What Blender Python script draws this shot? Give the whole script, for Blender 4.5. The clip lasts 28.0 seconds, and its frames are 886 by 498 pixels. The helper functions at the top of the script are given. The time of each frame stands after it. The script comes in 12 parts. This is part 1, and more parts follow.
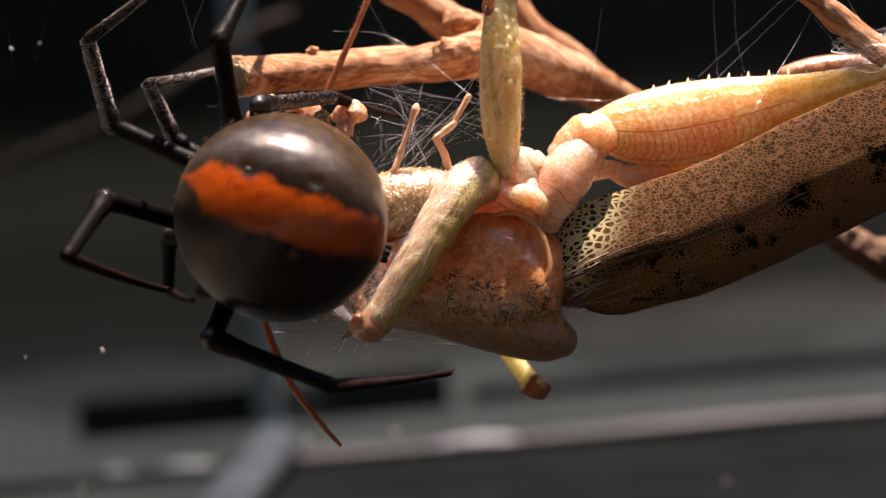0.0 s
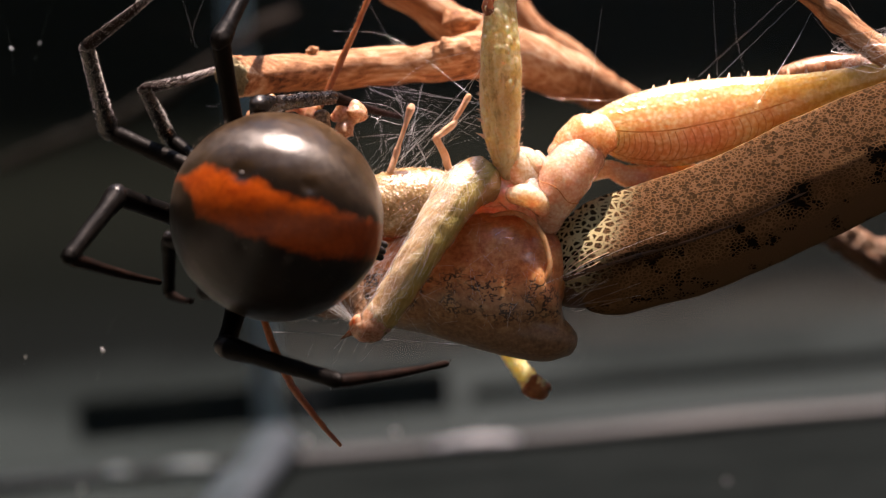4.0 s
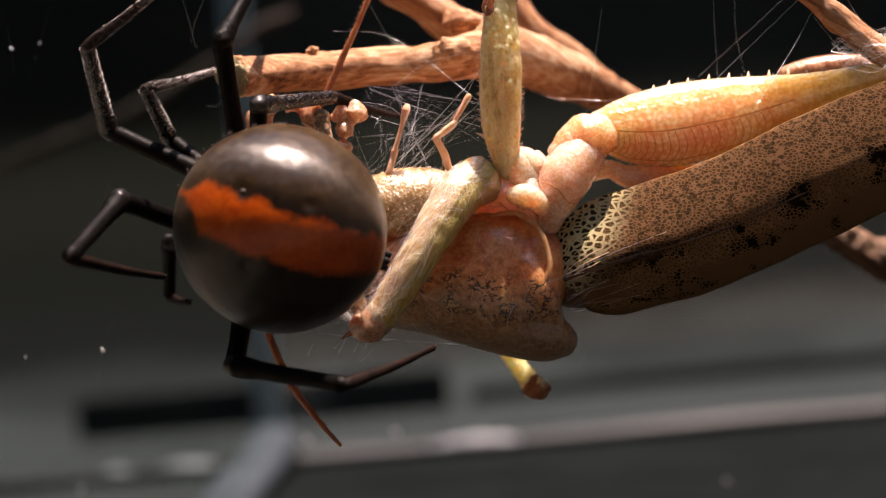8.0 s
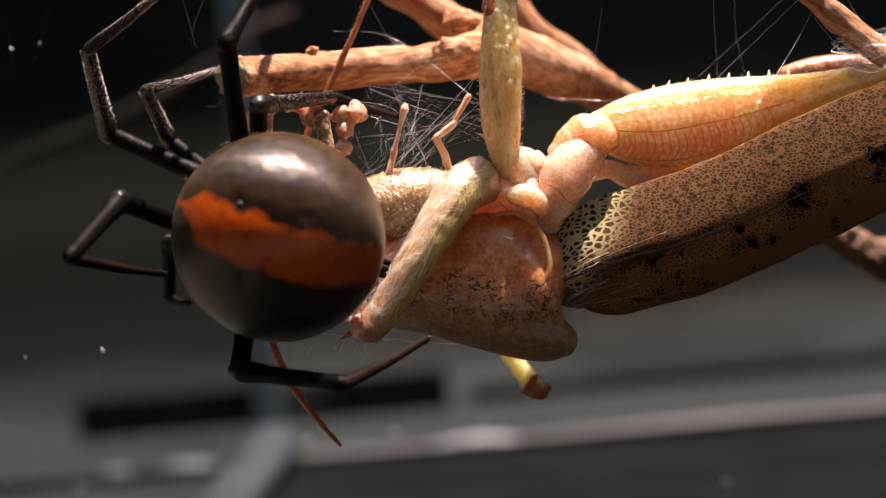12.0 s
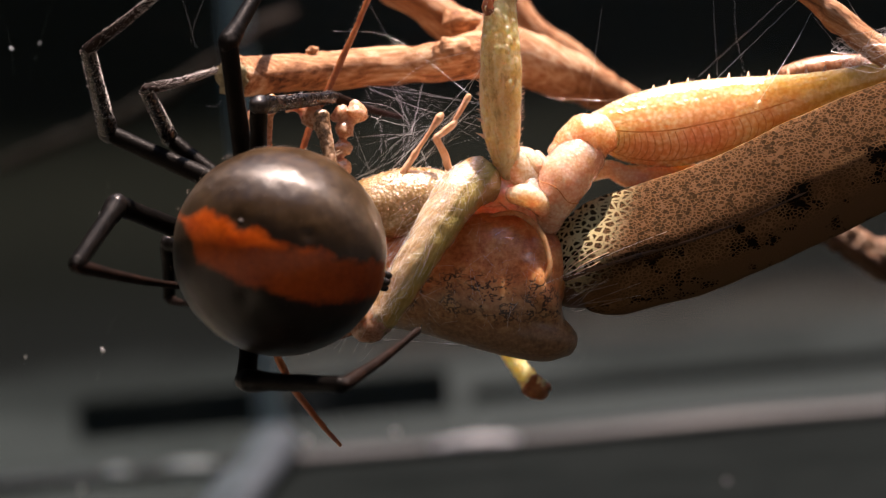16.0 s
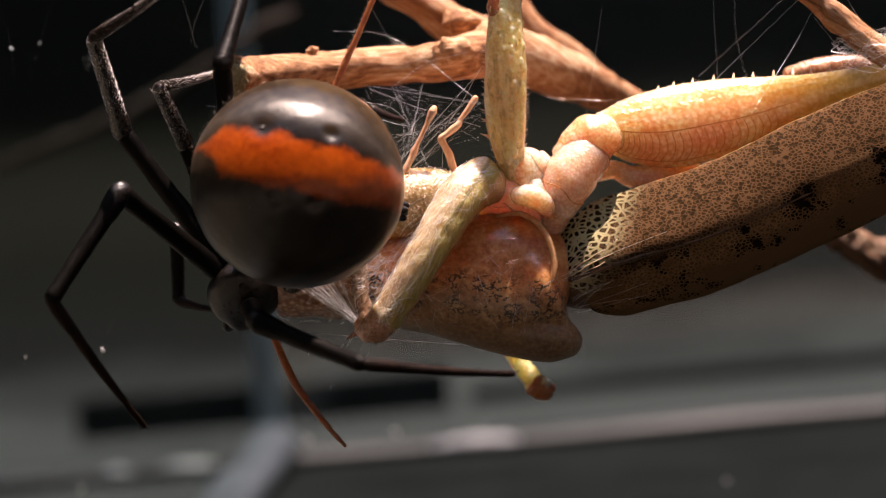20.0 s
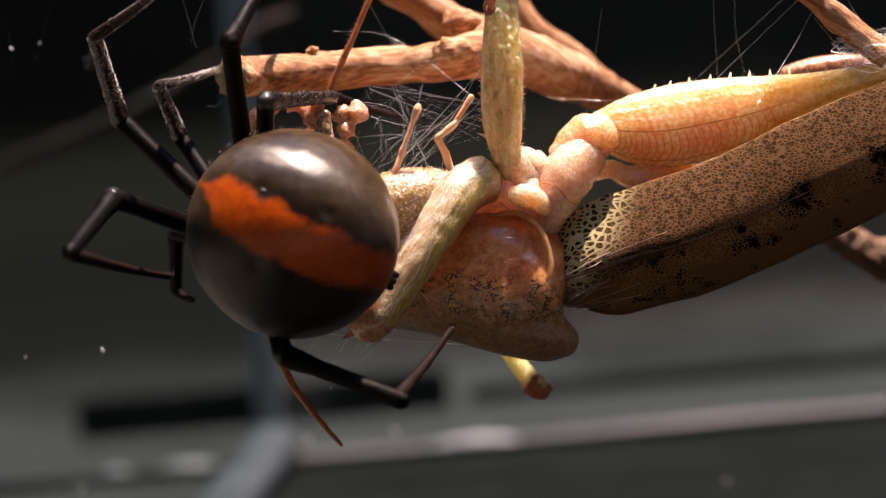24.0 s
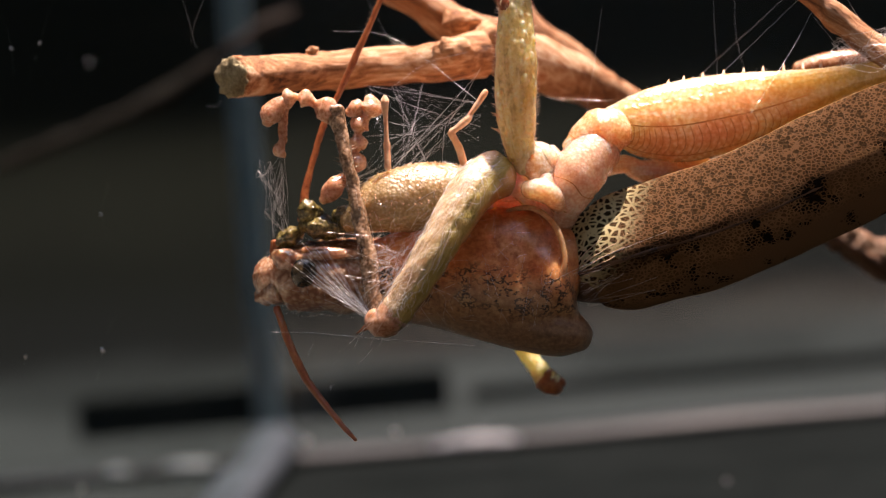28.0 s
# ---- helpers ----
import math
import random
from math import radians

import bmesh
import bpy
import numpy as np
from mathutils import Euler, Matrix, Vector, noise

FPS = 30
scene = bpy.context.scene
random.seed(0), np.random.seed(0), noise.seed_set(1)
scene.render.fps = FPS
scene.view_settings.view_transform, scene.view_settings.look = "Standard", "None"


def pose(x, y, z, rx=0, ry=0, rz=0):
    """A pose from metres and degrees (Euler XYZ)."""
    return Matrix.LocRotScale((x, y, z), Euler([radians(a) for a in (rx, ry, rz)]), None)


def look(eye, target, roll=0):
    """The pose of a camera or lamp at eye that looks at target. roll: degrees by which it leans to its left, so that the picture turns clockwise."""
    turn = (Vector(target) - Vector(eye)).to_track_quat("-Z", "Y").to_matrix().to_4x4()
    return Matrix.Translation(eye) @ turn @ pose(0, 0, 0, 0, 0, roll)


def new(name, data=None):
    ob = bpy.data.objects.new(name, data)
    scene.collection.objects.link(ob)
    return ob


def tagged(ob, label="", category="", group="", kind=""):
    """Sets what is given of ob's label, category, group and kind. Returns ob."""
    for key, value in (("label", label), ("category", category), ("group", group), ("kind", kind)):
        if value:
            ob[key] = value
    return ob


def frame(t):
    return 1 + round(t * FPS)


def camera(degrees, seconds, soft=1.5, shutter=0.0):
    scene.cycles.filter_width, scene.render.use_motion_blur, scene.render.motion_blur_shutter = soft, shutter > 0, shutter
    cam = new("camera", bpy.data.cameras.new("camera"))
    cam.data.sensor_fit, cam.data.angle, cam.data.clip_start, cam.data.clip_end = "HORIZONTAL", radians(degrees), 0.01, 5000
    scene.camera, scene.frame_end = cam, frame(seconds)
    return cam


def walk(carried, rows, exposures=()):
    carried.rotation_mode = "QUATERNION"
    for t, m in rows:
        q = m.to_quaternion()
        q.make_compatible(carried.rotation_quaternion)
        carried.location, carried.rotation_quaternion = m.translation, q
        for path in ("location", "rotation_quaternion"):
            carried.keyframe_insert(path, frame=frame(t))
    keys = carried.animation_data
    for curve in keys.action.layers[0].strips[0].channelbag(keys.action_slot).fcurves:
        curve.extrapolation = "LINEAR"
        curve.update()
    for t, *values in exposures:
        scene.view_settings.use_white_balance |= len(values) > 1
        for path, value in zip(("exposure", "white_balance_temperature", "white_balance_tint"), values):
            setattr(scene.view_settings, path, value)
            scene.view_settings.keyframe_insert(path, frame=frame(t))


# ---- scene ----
# A spider feeding on a grasshopper among twigs and silk in a glass tank. Built in millimetres, drawn in metres.
MM = 0.001

# ---- camera ----
cam = camera(24, 28.0, soft=1.2, shutter=0.5)
STAND = look((0, -0.1, 0.024), (0, 0, 0.024), -5)
walk(cam, [(0, STAND), (28, STAND)])
cam.data.dof.use_dof = True
cam.data.dof.focus_distance = 0.099
cam.data.dof.aperture_fstop = 42

# ---- light ----
SUN_WAY = Vector((0.18, 0.0, 0.98)).normalized()
world = bpy.data.worlds.new("sky")
scene.world = world
world.use_nodes = True
sky = world.node_tree.nodes.new("ShaderNodeTexSky")
sky.sky_type, sky.sun_disc = "NISHITA", False
sky.sun_elevation = math.asin(SUN_WAY.z)
sky.sun_rotation = math.atan2(SUN_WAY.x, SUN_WAY.y)
background = world.node_tree.nodes["Background"]
world.node_tree.links.new(sky.outputs[0], background.inputs[0])
background.inputs[1].default_value = 0.11
sun = new("sun", bpy.data.lights.new("sun", "SUN"))
sun.data.energy, sun.data.angle, sun.data.color = 5.0, radians(0.6), (1.0, 0.76, 0.66)
sun.matrix_world = look(SUN_WAY, (0, 0, 0))
scene.view_settings.exposure = 1.46


# ---- shapes ----
def catmull(rows, k):
    """Smooth rows of numbers, k steps from row to row."""
    a = [np.array(r, float) for r in rows]
    a = [2 * a[0] - a[1]] + a + [2 * a[-1] - a[-2]]
    out = []
    for i in range(1, len(a) - 2):
        p0, p1, p2, p3 = a[i - 1], a[i], a[i + 1], a[i + 2]
        for j in range(k):
            t = j / k
            out.append(0.5 * (2 * p1 + (p2 - p0) * t + (2 * p0 - 5 * p1 + 4 * p2 - p3) * t * t + (3 * p1 - p0 - 3 * p2 + p3) * t ** 3))
    return out + [a[-2]]


def loft(bm, rows, sides=24, k=6, caps=(1, 1), rough=0.0, grain=1.0, shape=None, depth=(0, 1, 0)):
    """A rounded body along rows of (x, y, z, half height, half depth): the depth is measured along y.
    caps: how far each end bulges. rough: uneven relief in mm, of size grain. shape(s, angle): a factor on the radius."""
    rows = [r if len(r) == 5 else (*r, r[3]) for r in rows]
    path = catmull(rows, k)
    n = len(path)
    def cap(p, way, bulge, back):
        done = []
        for a in (0.92, 0.75, 0.5, 0.25):
            f = math.cos(a * math.pi / 2)
            q = p.copy()
            q[:3] += way * p[3] * bulge * math.sin(a * math.pi / 2)
            q[3:] *= f
            done.append(q)
        return done if back else done[::-1]
    w0 = path[0][:3] - path[1][:3]
    w1 = path[-1][:3] - path[-2][:3]
    full = cap(path[0], w0 / np.linalg.norm(w0), caps[0], True) + path + cap(path[-1], w1 / np.linalg.norm(w1), caps[1], False)
    rings = []
    axis = Vector(depth)
    for i, q in enumerate(full):
        a, b = full[max(0, i - 1)], full[min(len(full) - 1, i + 1)]
        way = Vector(b[:3] - a[:3]).normalized()
        d = (axis - way * axis.dot(way)).normalized()
        up = d.cross(way)
        ring = []
        for j in range(sides):
            ang = 2 * math.pi * j / sides
            f = shape(i / (len(full) - 1), ang) if shape else 1.0
            v = up * (math.cos(ang) * q[3] * f) + d * (math.sin(ang) * q[4] * f)
            p = Vector(q[:3]) + v
            if rough:
                p += v.normalized() * rough * noise.fractal(p / grain, 0.8, 2.0, 4)
            ring.append(bm.verts.new(p * MM))
        rings.append(ring)
    for r0, r1 in zip(rings, rings[1:]):
        for j in range(sides):
            bm.faces.new((r0[j], r0[(j + 1) % sides], r1[(j + 1) % sides], r1[j]))
    bm.faces.new(rings[0][::-1])
    bm.faces.new(rings[-1])
    return bm


def blob(bm, place, radii, turn=(0, 0, 0), rough=0.0, grain=1.0, level=4, bend=None):
    """An uneven rounded lump of the three radii, in mm."""
    m = pose(0, 0, 0, *turn)
    made = bmesh.ops.create_icosphere(bm, subdivisions=level, radius=1.0)["verts"]
    for v in made:
        n = v.co.copy()
        p = Vector((n.x * radii[0], n.y * radii[1], n.z * radii[2]))
        if bend:
            p = bend(p, n)
        p = m @ p
        if rough:
            p += (m @ n) * rough * noise.fractal((p + Vector(place)) / grain, 0.8, 2.0, 4)
        v.co = (p + Vector(place)) * MM
    return bm


def thread(bm, points, radius, sides=4, k=3):
    """A thin strand through the points."""
    path = catmull(points, k) if k > 1 else [np.array(p, float) for p in points]
    rings = []
    for i, q in enumerate(path):
        way = Vector(path[min(i + 1, len(path) - 1)] - path[max(0, i - 1)])
        way = way.normalized() if way.length else Vector((0, 0, 1))
        side = way.orthogonal().normalized()
        other = way.cross(side)
        rings.append([bm.verts.new((Vector(q) + (side * math.cos(a) + other * math.sin(a)) * radius) * MM)
                      for a in (2 * math.pi * j / sides for j in range(sides))])
    for r0, r1 in zip(rings, rings[1:]):
        for j in range(sides):
            bm.faces.new((r0[j], r0[(j + 1) % sides], r1[(j + 1) % sides], r1[j]))
    return bm


def spike(bm, foot, way, length, radius, sides=5):
    """A pointed hair or spine."""
    way = Vector(way).normalized()
    side = way.orthogonal().normalized()
    other = way.cross(side)
    ring = [bm.verts.new((Vector(foot) + (side * math.cos(a) + other * math.sin(a)) * radius) * MM)
            for a in (2 * math.pi * j / sides for j in range(sides))]
    tip = bm.verts.new((Vector(foot) + way * length) * MM)
    for j in range(sides):
        bm.faces.new((ring[j], ring[(j + 1) % sides], tip))


def skin(rows, s, ang, k=10, lift=0.0, depth=(0, 1, 0)):
    """A point on a loft's surface, s of the way along it. ang: 0 is its top, -90 its front, 180 its underside, in degrees."""
    rows = [r if len(r) == 5 else (*r, r[3]) for r in rows]
    path = catmull(rows, k)
    f = max(0, min(len(path) - 1.001, s * (len(path) - 1)))
    i = int(f)
    q = path[i] * (1 - f + i) + path[i + 1] * (f - i)
    way = Vector(path[min(i + 1, len(path) - 1)][:3] - path[max(0, i - 1)][:3]).normalized()
    axis = Vector(depth)
    d = (axis - way * axis.dot(way)).normalized()
    up = way.cross(d)
    a = radians(ang)
    v = up * (math.cos(a) * q[3]) + d * (math.sin(a) * q[4])
    return Vector(q[:3]) + v + v.normalized() * lift, v.normalized(), way


def mesh_of(name, bm, material, smooth=True):
    bmesh.ops.recalc_face_normals(bm, faces=bm.faces)
    me = bpy.data.meshes.new(name)
    bm.to_mesh(me)
    bm.free()
    me.materials.append(material)
    if smooth:
        me.polygons.foreach_set("use_smooth", [True] * len(me.polygons))
    return me


def part(name, bm, material, parent, label="", smooth=True):
    """One mesh object under a thing or a part; its mesh is given in world millimetres."""
    place = parent.matrix_world.translation.copy()
    if parent.parent:
        place = parent.location + parent.parent.location
    bmesh.ops.translate(bm, verts=bm.verts, vec=-place)
    ob = new(name, mesh_of(name, bm, material, smooth))
    ob.parent = parent
    return tagged(ob, label)


def own_part(name, bm, material, parent, label=""):
    """The same for a mesh given in the part's own space."""
    ob = new(name, mesh_of(name, bm, material))
    ob.parent = parent
    return tagged(ob, label)


def blended(ob, grid=0.11, rounds=6):
    """Melts the overlapping lumps of one mesh into a single smooth skin."""
    m = ob.modifiers.new("blend", "REMESH")
    m.mode, m.voxel_size, m.use_smooth_shade = "VOXEL", grid * MM, True
    m = ob.modifiers.new("soften", "SMOOTH")
    m.factor, m.iterations = 0.5, rounds
    return ob


def thing(name, place, label, category, group=""):
    ob = new(name)
    ob.empty_display_size = 0.002
    ob.location = Vector(place) * MM
    bpy.context.view_layer.update()
    return tagged(ob, label, category, group)


def solid(name, bm, material, label, category="", kind="", smooth=True):
    return tagged(new(name, mesh_of(name, bm, material, smooth)), label, category, "", kind)


def box(bm, low, high):
    made = bmesh.ops.create_cube(bm, size=1.0)["verts"]
    for v in made:
        v.co = Vector([(low[i] + high[i]) / 2 + v.co[i] * (high[i] - low[i]) for i in range(3)]) * MM
    return bm


def mm_pose(x, y, z, rx=0, ry=0, rz=0):
    return pose(x * MM, y * MM, z * MM, rx, ry, rz)


def bone(a, b):
    """The pose of a limb segment that runs from a to b."""
    a, b = Vector(a) * MM, Vector(b) * MM
    return Matrix.Translation(a) @ (b - a).to_track_quat("Z", "Y").to_matrix().to_4x4()


# ---- materials ----
class Nodes:
    """Short names for the nodes of one material."""
    def __init__(self, name):
        self.material = bpy.data.materials.new(name)
        self.material.use_nodes = True
        self.tree = self.material.node_tree
        self.shader = self.tree.nodes["Principled BSDF"]
        self.coord = self.tree.nodes.new("ShaderNodeTexCoord").outputs["Object"]

    def put(self, kind, **values):
        n = self.tree.nodes.new(kind)
        for key, value in values.items():
            n.inputs[key.replace("_", " ")].default_value = value
        return n

    def link(self, a, b):
        self.tree.links.new(a, b)

    def noise(self, size, detail=6, rough=0.6, stretch=None, turn=0):
        """Noise with lumps of size mm; stretch: factors along the axes, which turn degrees about y first."""
        n = self.put("ShaderNodeTexNoise", Scale=1.0, Detail=detail, Roughness=rough)
        m = self.tree.nodes.new("ShaderNodeMapping")
        f = stretch or (1, 1, 1)
        m.inputs["Scale"].default_value = [1000 / size / q for q in f]
        source = self.coord
        if turn:
            t = self.tree.nodes.new("ShaderNodeMapping")
            t.inputs["Rotation"].default_value = (0, radians(turn), 0)
            self.link(self.coord, t.inputs[0])
            source = t.outputs[0]
        self.link(source, m.inputs[0])
        self.link(m.outputs[0], n.inputs["Vector"])
        return n.outputs[0]

    def ramp(self, value, stops):
        r = self.tree.nodes.new("ShaderNodeValToRGB")
        while len(r.color_ramp.elements) < len(stops):
            r.color_ramp.elements.new(0.5)
        for e, (at, colour) in zip(r.color_ramp.elements, stops):
            e.position = at
            e.color = (*colour, 1) if len(colour) == 3 else colour
        self.link(value, r.inputs[0])
        return r.outputs[0]

    def mix(self, factor, a, b, how="MIX"):
        m = self.tree.nodes.new("ShaderNodeMix")
        m.data_type, m.blend_type = "RGBA", how
        for socket, value in ((m.inputs[0], factor), (m.inputs[6], a), (m.inputs[7], b)):
            if hasattr(value, "links"):
                self.link(value, socket)
            else:
                socket.default_value = value if isinstance(value, float) else (*value, 1)
        return m.outputs[2]

    def math(self, how, a, b=0.0, c=0.0):
        m = self.tree.nodes.new("ShaderNodeMath")
        m.operation = how
        for socket, value in zip(m.inputs, (a, b, c)):
            if hasattr(value, "links"):
                self.link(value, socket)
            else:
                socket.default_value = value
        return m.outputs[0]

    def axes(self):
        s = self.tree.nodes.new("ShaderNodeSeparateXYZ")
        self.link(self.coord, s.inputs[0])
        return s.outputs

    def bump(self, height, depth, strength=1.0, under=None):
        b = self.put("ShaderNodeBump", Strength=strength, Distance=depth * MM)
        self.link(height, b.inputs["Height"])
        if under:
            self.link(under, b.inputs["Normal"])
        self.link(b.outputs[0], self.shader.inputs["Normal"])
        return b.outputs[0]

    def finish(self, colour=None, rough=0.5, **values):
        s = self.shader
        if colour is not None:
            if hasattr(colour, "links"):
                self.link(colour, s.inputs["Base Color"])
            else:
                s.inputs["Base Color"].default_value = (*colour, 1)
        if hasattr(rough, "links"):
            self.link(rough, s.inputs["Roughness"])
        else:
            s.inputs["Roughness"].default_value = rough
        s.inputs["Subsurface Radius"].default_value = (1.0, 0.8, 0.55)
        for key, value in values.items():
            s.inputs[key.replace("_", " ")].default_value = value
        return self.material


def flesh(name, dark, mid, light, size=0.8, rough=0.35, under=0.25, radius=0.5, relief=0.03, pits=0.25, coat=0.0, beads=0.0, film=0.10, swell=0.16, far=None, shine=0.5):
    """Chitin or skin, a little translucent: three tones, fine grain and small pits.
    beads: size in mm of the tiny wet domes on it, swell: their height. film: roughness of the wet coat.
    far: another colour that takes over from x0 to x1 mm."""
    n = Nodes(name)
    broad = n.noise(size * 3, 4)
    fine = n.noise(size * 0.35, 6)
    both = n.math("ADD", n.math("MULTIPLY", broad, 0.6), n.math("MULTIPLY", fine, 0.4))
    if beads:
        both = n.math("MULTIPLY_ADD", n.math("SUBTRACT", domes(n, beads), 0.62), 0.32, both)
    colour = n.ramp(both, [(0.36, dark), (0.5, mid), (0.64, light)])
    if far:
        colour = n.mix(n.math("MULTIPLY", ease(n, n.axes()[0], far[0], far[1]), 0.85), colour, far[2])
    wet(n, broad, rough, relief, pits, coat, beads, film, swell)
    gloss = n.ramp(fine, [(0.3, (rough * 0.7,) * 3), (0.7, (min(1, rough * 1.5),) * 3)])
    return n.finish(colour, gloss, Subsurface_Weight=under, Subsurface_Scale=radius * MM, Specular_IOR_Level=shine)


def domes(n, size):
    """Height of tiny rounded warts of that size in mm."""
    v = n.tree.nodes.new("ShaderNodeTexVoronoi")
    v.feature = "SMOOTH_F1"
    v.inputs["Scale"].default_value = 1000 / size
    v.inputs["Smoothness"].default_value = 0.3
    n.link(n.coord, v.inputs["Vector"])
    return n.math("SUBTRACT", 1.0, n.math("MINIMUM", v.outputs["Distance"], 0.75))


def wet(n, broad, rough, relief, pits, coat, beads, film, swell=0.3):
    """Relief of a skin, and a moist coat with its own fine domes and dents."""
    first = n.bump(n.noise(pits, 5, 0.7), relief)
    second = n.bump(broad, relief * 3, 0.5, first)
    if beads:
        n.bump(domes(n, beads), beads * swell, 1.0, second)
    n.shader.inputs["Coat Weight"].default_value = coat
    n.shader.inputs["Coat Roughness"].default_value = film
    if coat > 0.35:
        dents = n.put("ShaderNodeBump", Strength=1.0, Distance=0.007 * MM)
        n.link(n.noise(0.30, 3, 0.6), dents.inputs["Height"])
        n.link(dents.outputs[0], n.shader.inputs["Coat Normal"])


def side_of(n, a, b):
    """Distance in metres from the line a-b in the grasshopper's upright plane; a and b in world mm."""
    o = (0.54, 3.00, 25.10)
    x, y, z = n.axes()
    dx, dz = b[0] - a[0], b[2] - a[2]
    r = math.hypot(dx, dz)
    nx, nz = -dz / r, dx / r
    k = -((a[0] - o[0]) * nx + (a[2] - o[2]) * nz) * MM
    return n.math("MULTIPLY_ADD", x, nx, n.math("MULTIPLY_ADD", z, nz, k))


def ease(n, value, low, high):
    """0 to 1 as the value, in metres, goes from low to high mm."""
    r = n.tree.nodes.new("ShaderNodeMapRange")
    r.interpolation_type = "SMOOTHSTEP"
    n.link(value, r.inputs[0])
    r.inputs[1].default_value, r.inputs[2].default_value = low * MM, high * MM
    return r.outputs[0]


def front_thigh_skin():
    """Pale pinkish grey under a drawn film of silk; a dark groove and a green stripe along the lower side, amber at its edge."""
    n = Nodes("front_thigh")
    d = n.math("ADD", side_of(n, (-3.61, 0.00, 20.67), (0.98, 0.00, 26.53)), n.math("MULTIPLY", n.math("SUBTRACT", n.noise(0.7, 4), 0.5), 0.00025))
    broad, fine = n.noise(1.6, 4), n.noise(0.16, 5, 0.65, (7, 1, 1), 52)
    pale = n.ramp(fine, [(0.30, (0.46, 0.34, 0.20)), (0.5, (0.60, 0.46, 0.30)), (0.70, (0.86, 0.74, 0.58))])
    green = n.ramp(n.math("ADD", n.math("MULTIPLY", fine, 0.6), n.math("MULTIPLY", broad, 0.4)), [(0.38, (0.33, 0.27, 0.06)), (0.62, (0.58, 0.48, 0.16))])
    groove = n.math("MULTIPLY", ease(n, d, -0.30, -0.18), ease(n, d, 0.0, -0.14))
    colour = n.mix(ease(n, d, 0.45, -0.55), pale, green)
    colour = n.mix(n.math("MULTIPLY", groove, 0.45), colour, (0.10, 0.09, 0.02))
    colour = n.mix(n.math("MULTIPLY", ease(n, d, -0.78, -0.98), 0.8), colour, (0.62, 0.36, 0.14))
    first = n.bump(fine, 0.06, 0.8)
    n.bump(domes(n, 0.17), 0.022, 1.0, first)
    n.shader.inputs["Coat Weight"].default_value, n.shader.inputs["Coat Roughness"].default_value = 1.0, 0.12
    return n.finish(colour, 0.25, Subsurface_Weight=0.9, Subsurface_Scale=1.8 * MM, Specular_IOR_Level=0.9)


def middle_thigh_skin():
    """Yellow-green with paler keels along it and a row of dull spots between them."""
    n = Nodes("middle_thigh")
    streak, broad, fine = n.noise(0.5, 3, 0.5, (1, 1, 12)), n.noise(1.4, 4), n.noise(0.16, 4)
    v = n.math("ADD", n.math("MULTIPLY", streak, 0.65), n.math("MULTIPLY", fine, 0.35))
    colour = n.ramp(v, [(0.36, (0.74, 0.53, 0.20)), (0.48, (0.90, 0.70, 0.33)), (0.62, (0.97, 0.86, 0.55))])
    spots = n.math("MULTIPLY", n.ramp(n.noise(0.32, 2, 0.5, (1, 1, 1.8)), [(0.56, (0, 0, 0)), (0.64, (1, 1, 1))]), n.ramp(streak, [(0.46, (1, 1, 1)), (0.54, (0, 0, 0))]))
    colour = n.mix(n.math("MULTIPLY", spots, 0.45), colour, (0.42, 0.27, 0.07))
    wet(n, broad, 0.3, 0.03, 0.2, 0.8, 0.26, 0.18, 0.30)
    return n.finish(colour, 0.3, Subsurface_Weight=1.0, Subsurface_Scale=2.2 * MM, Specular_IOR_Level=0.6)


def stone_like(name, dark, light, size, rough=0.8, relief=0.1, stretch=None, shine=0.3):
    n = Nodes(name)
    v = n.math("ADD", n.math("MULTIPLY", n.noise(size, 6, 0.65, stretch), 0.65), n.math("MULTIPLY", n.noise(size * 0.15, 4), 0.35))
    n.bump(v, relief)
    return n.finish(n.ramp(v, [(0.35, dark), (0.65, light)]), rough, Specular_IOR_Level=shine)


def bark(name, turn, tone=1.0):
    """Weathered wood: pale fibres and dark cracks along the grain, which runs turn degrees from level. tone: how pale;
    under 1 it darkens a twig as if shaded.
    """
    n = Nodes(name)
    fibre, crack = n.noise(0.22, 8, 0.7, (16, 1, 1), turn), n.noise(0.6, 5, 0.6, (12, 1, 1), turn)
    patch = n.noise(3.5, 5, 0.6, (2, 1, 1), turn)
    v = n.math("ADD", n.math("MULTIPLY", fibre, 0.5), n.math("ADD", n.math("MULTIPLY", crack, 0.25), n.math("MULTIPLY", patch, 0.25)))
    colour = n.ramp(v, [(at, tuple(tone * q for q in c)) for at, c in ((0.38, (0.06, 0.022, 0.009)), (0.45, (0.30, 0.125, 0.048)), (0.51, (0.55, 0.265, 0.115)), (0.60, (0.82, 0.61, 0.41)))])
    n.bump(v, 0.3)
    return n.finish(colour, 0.7)


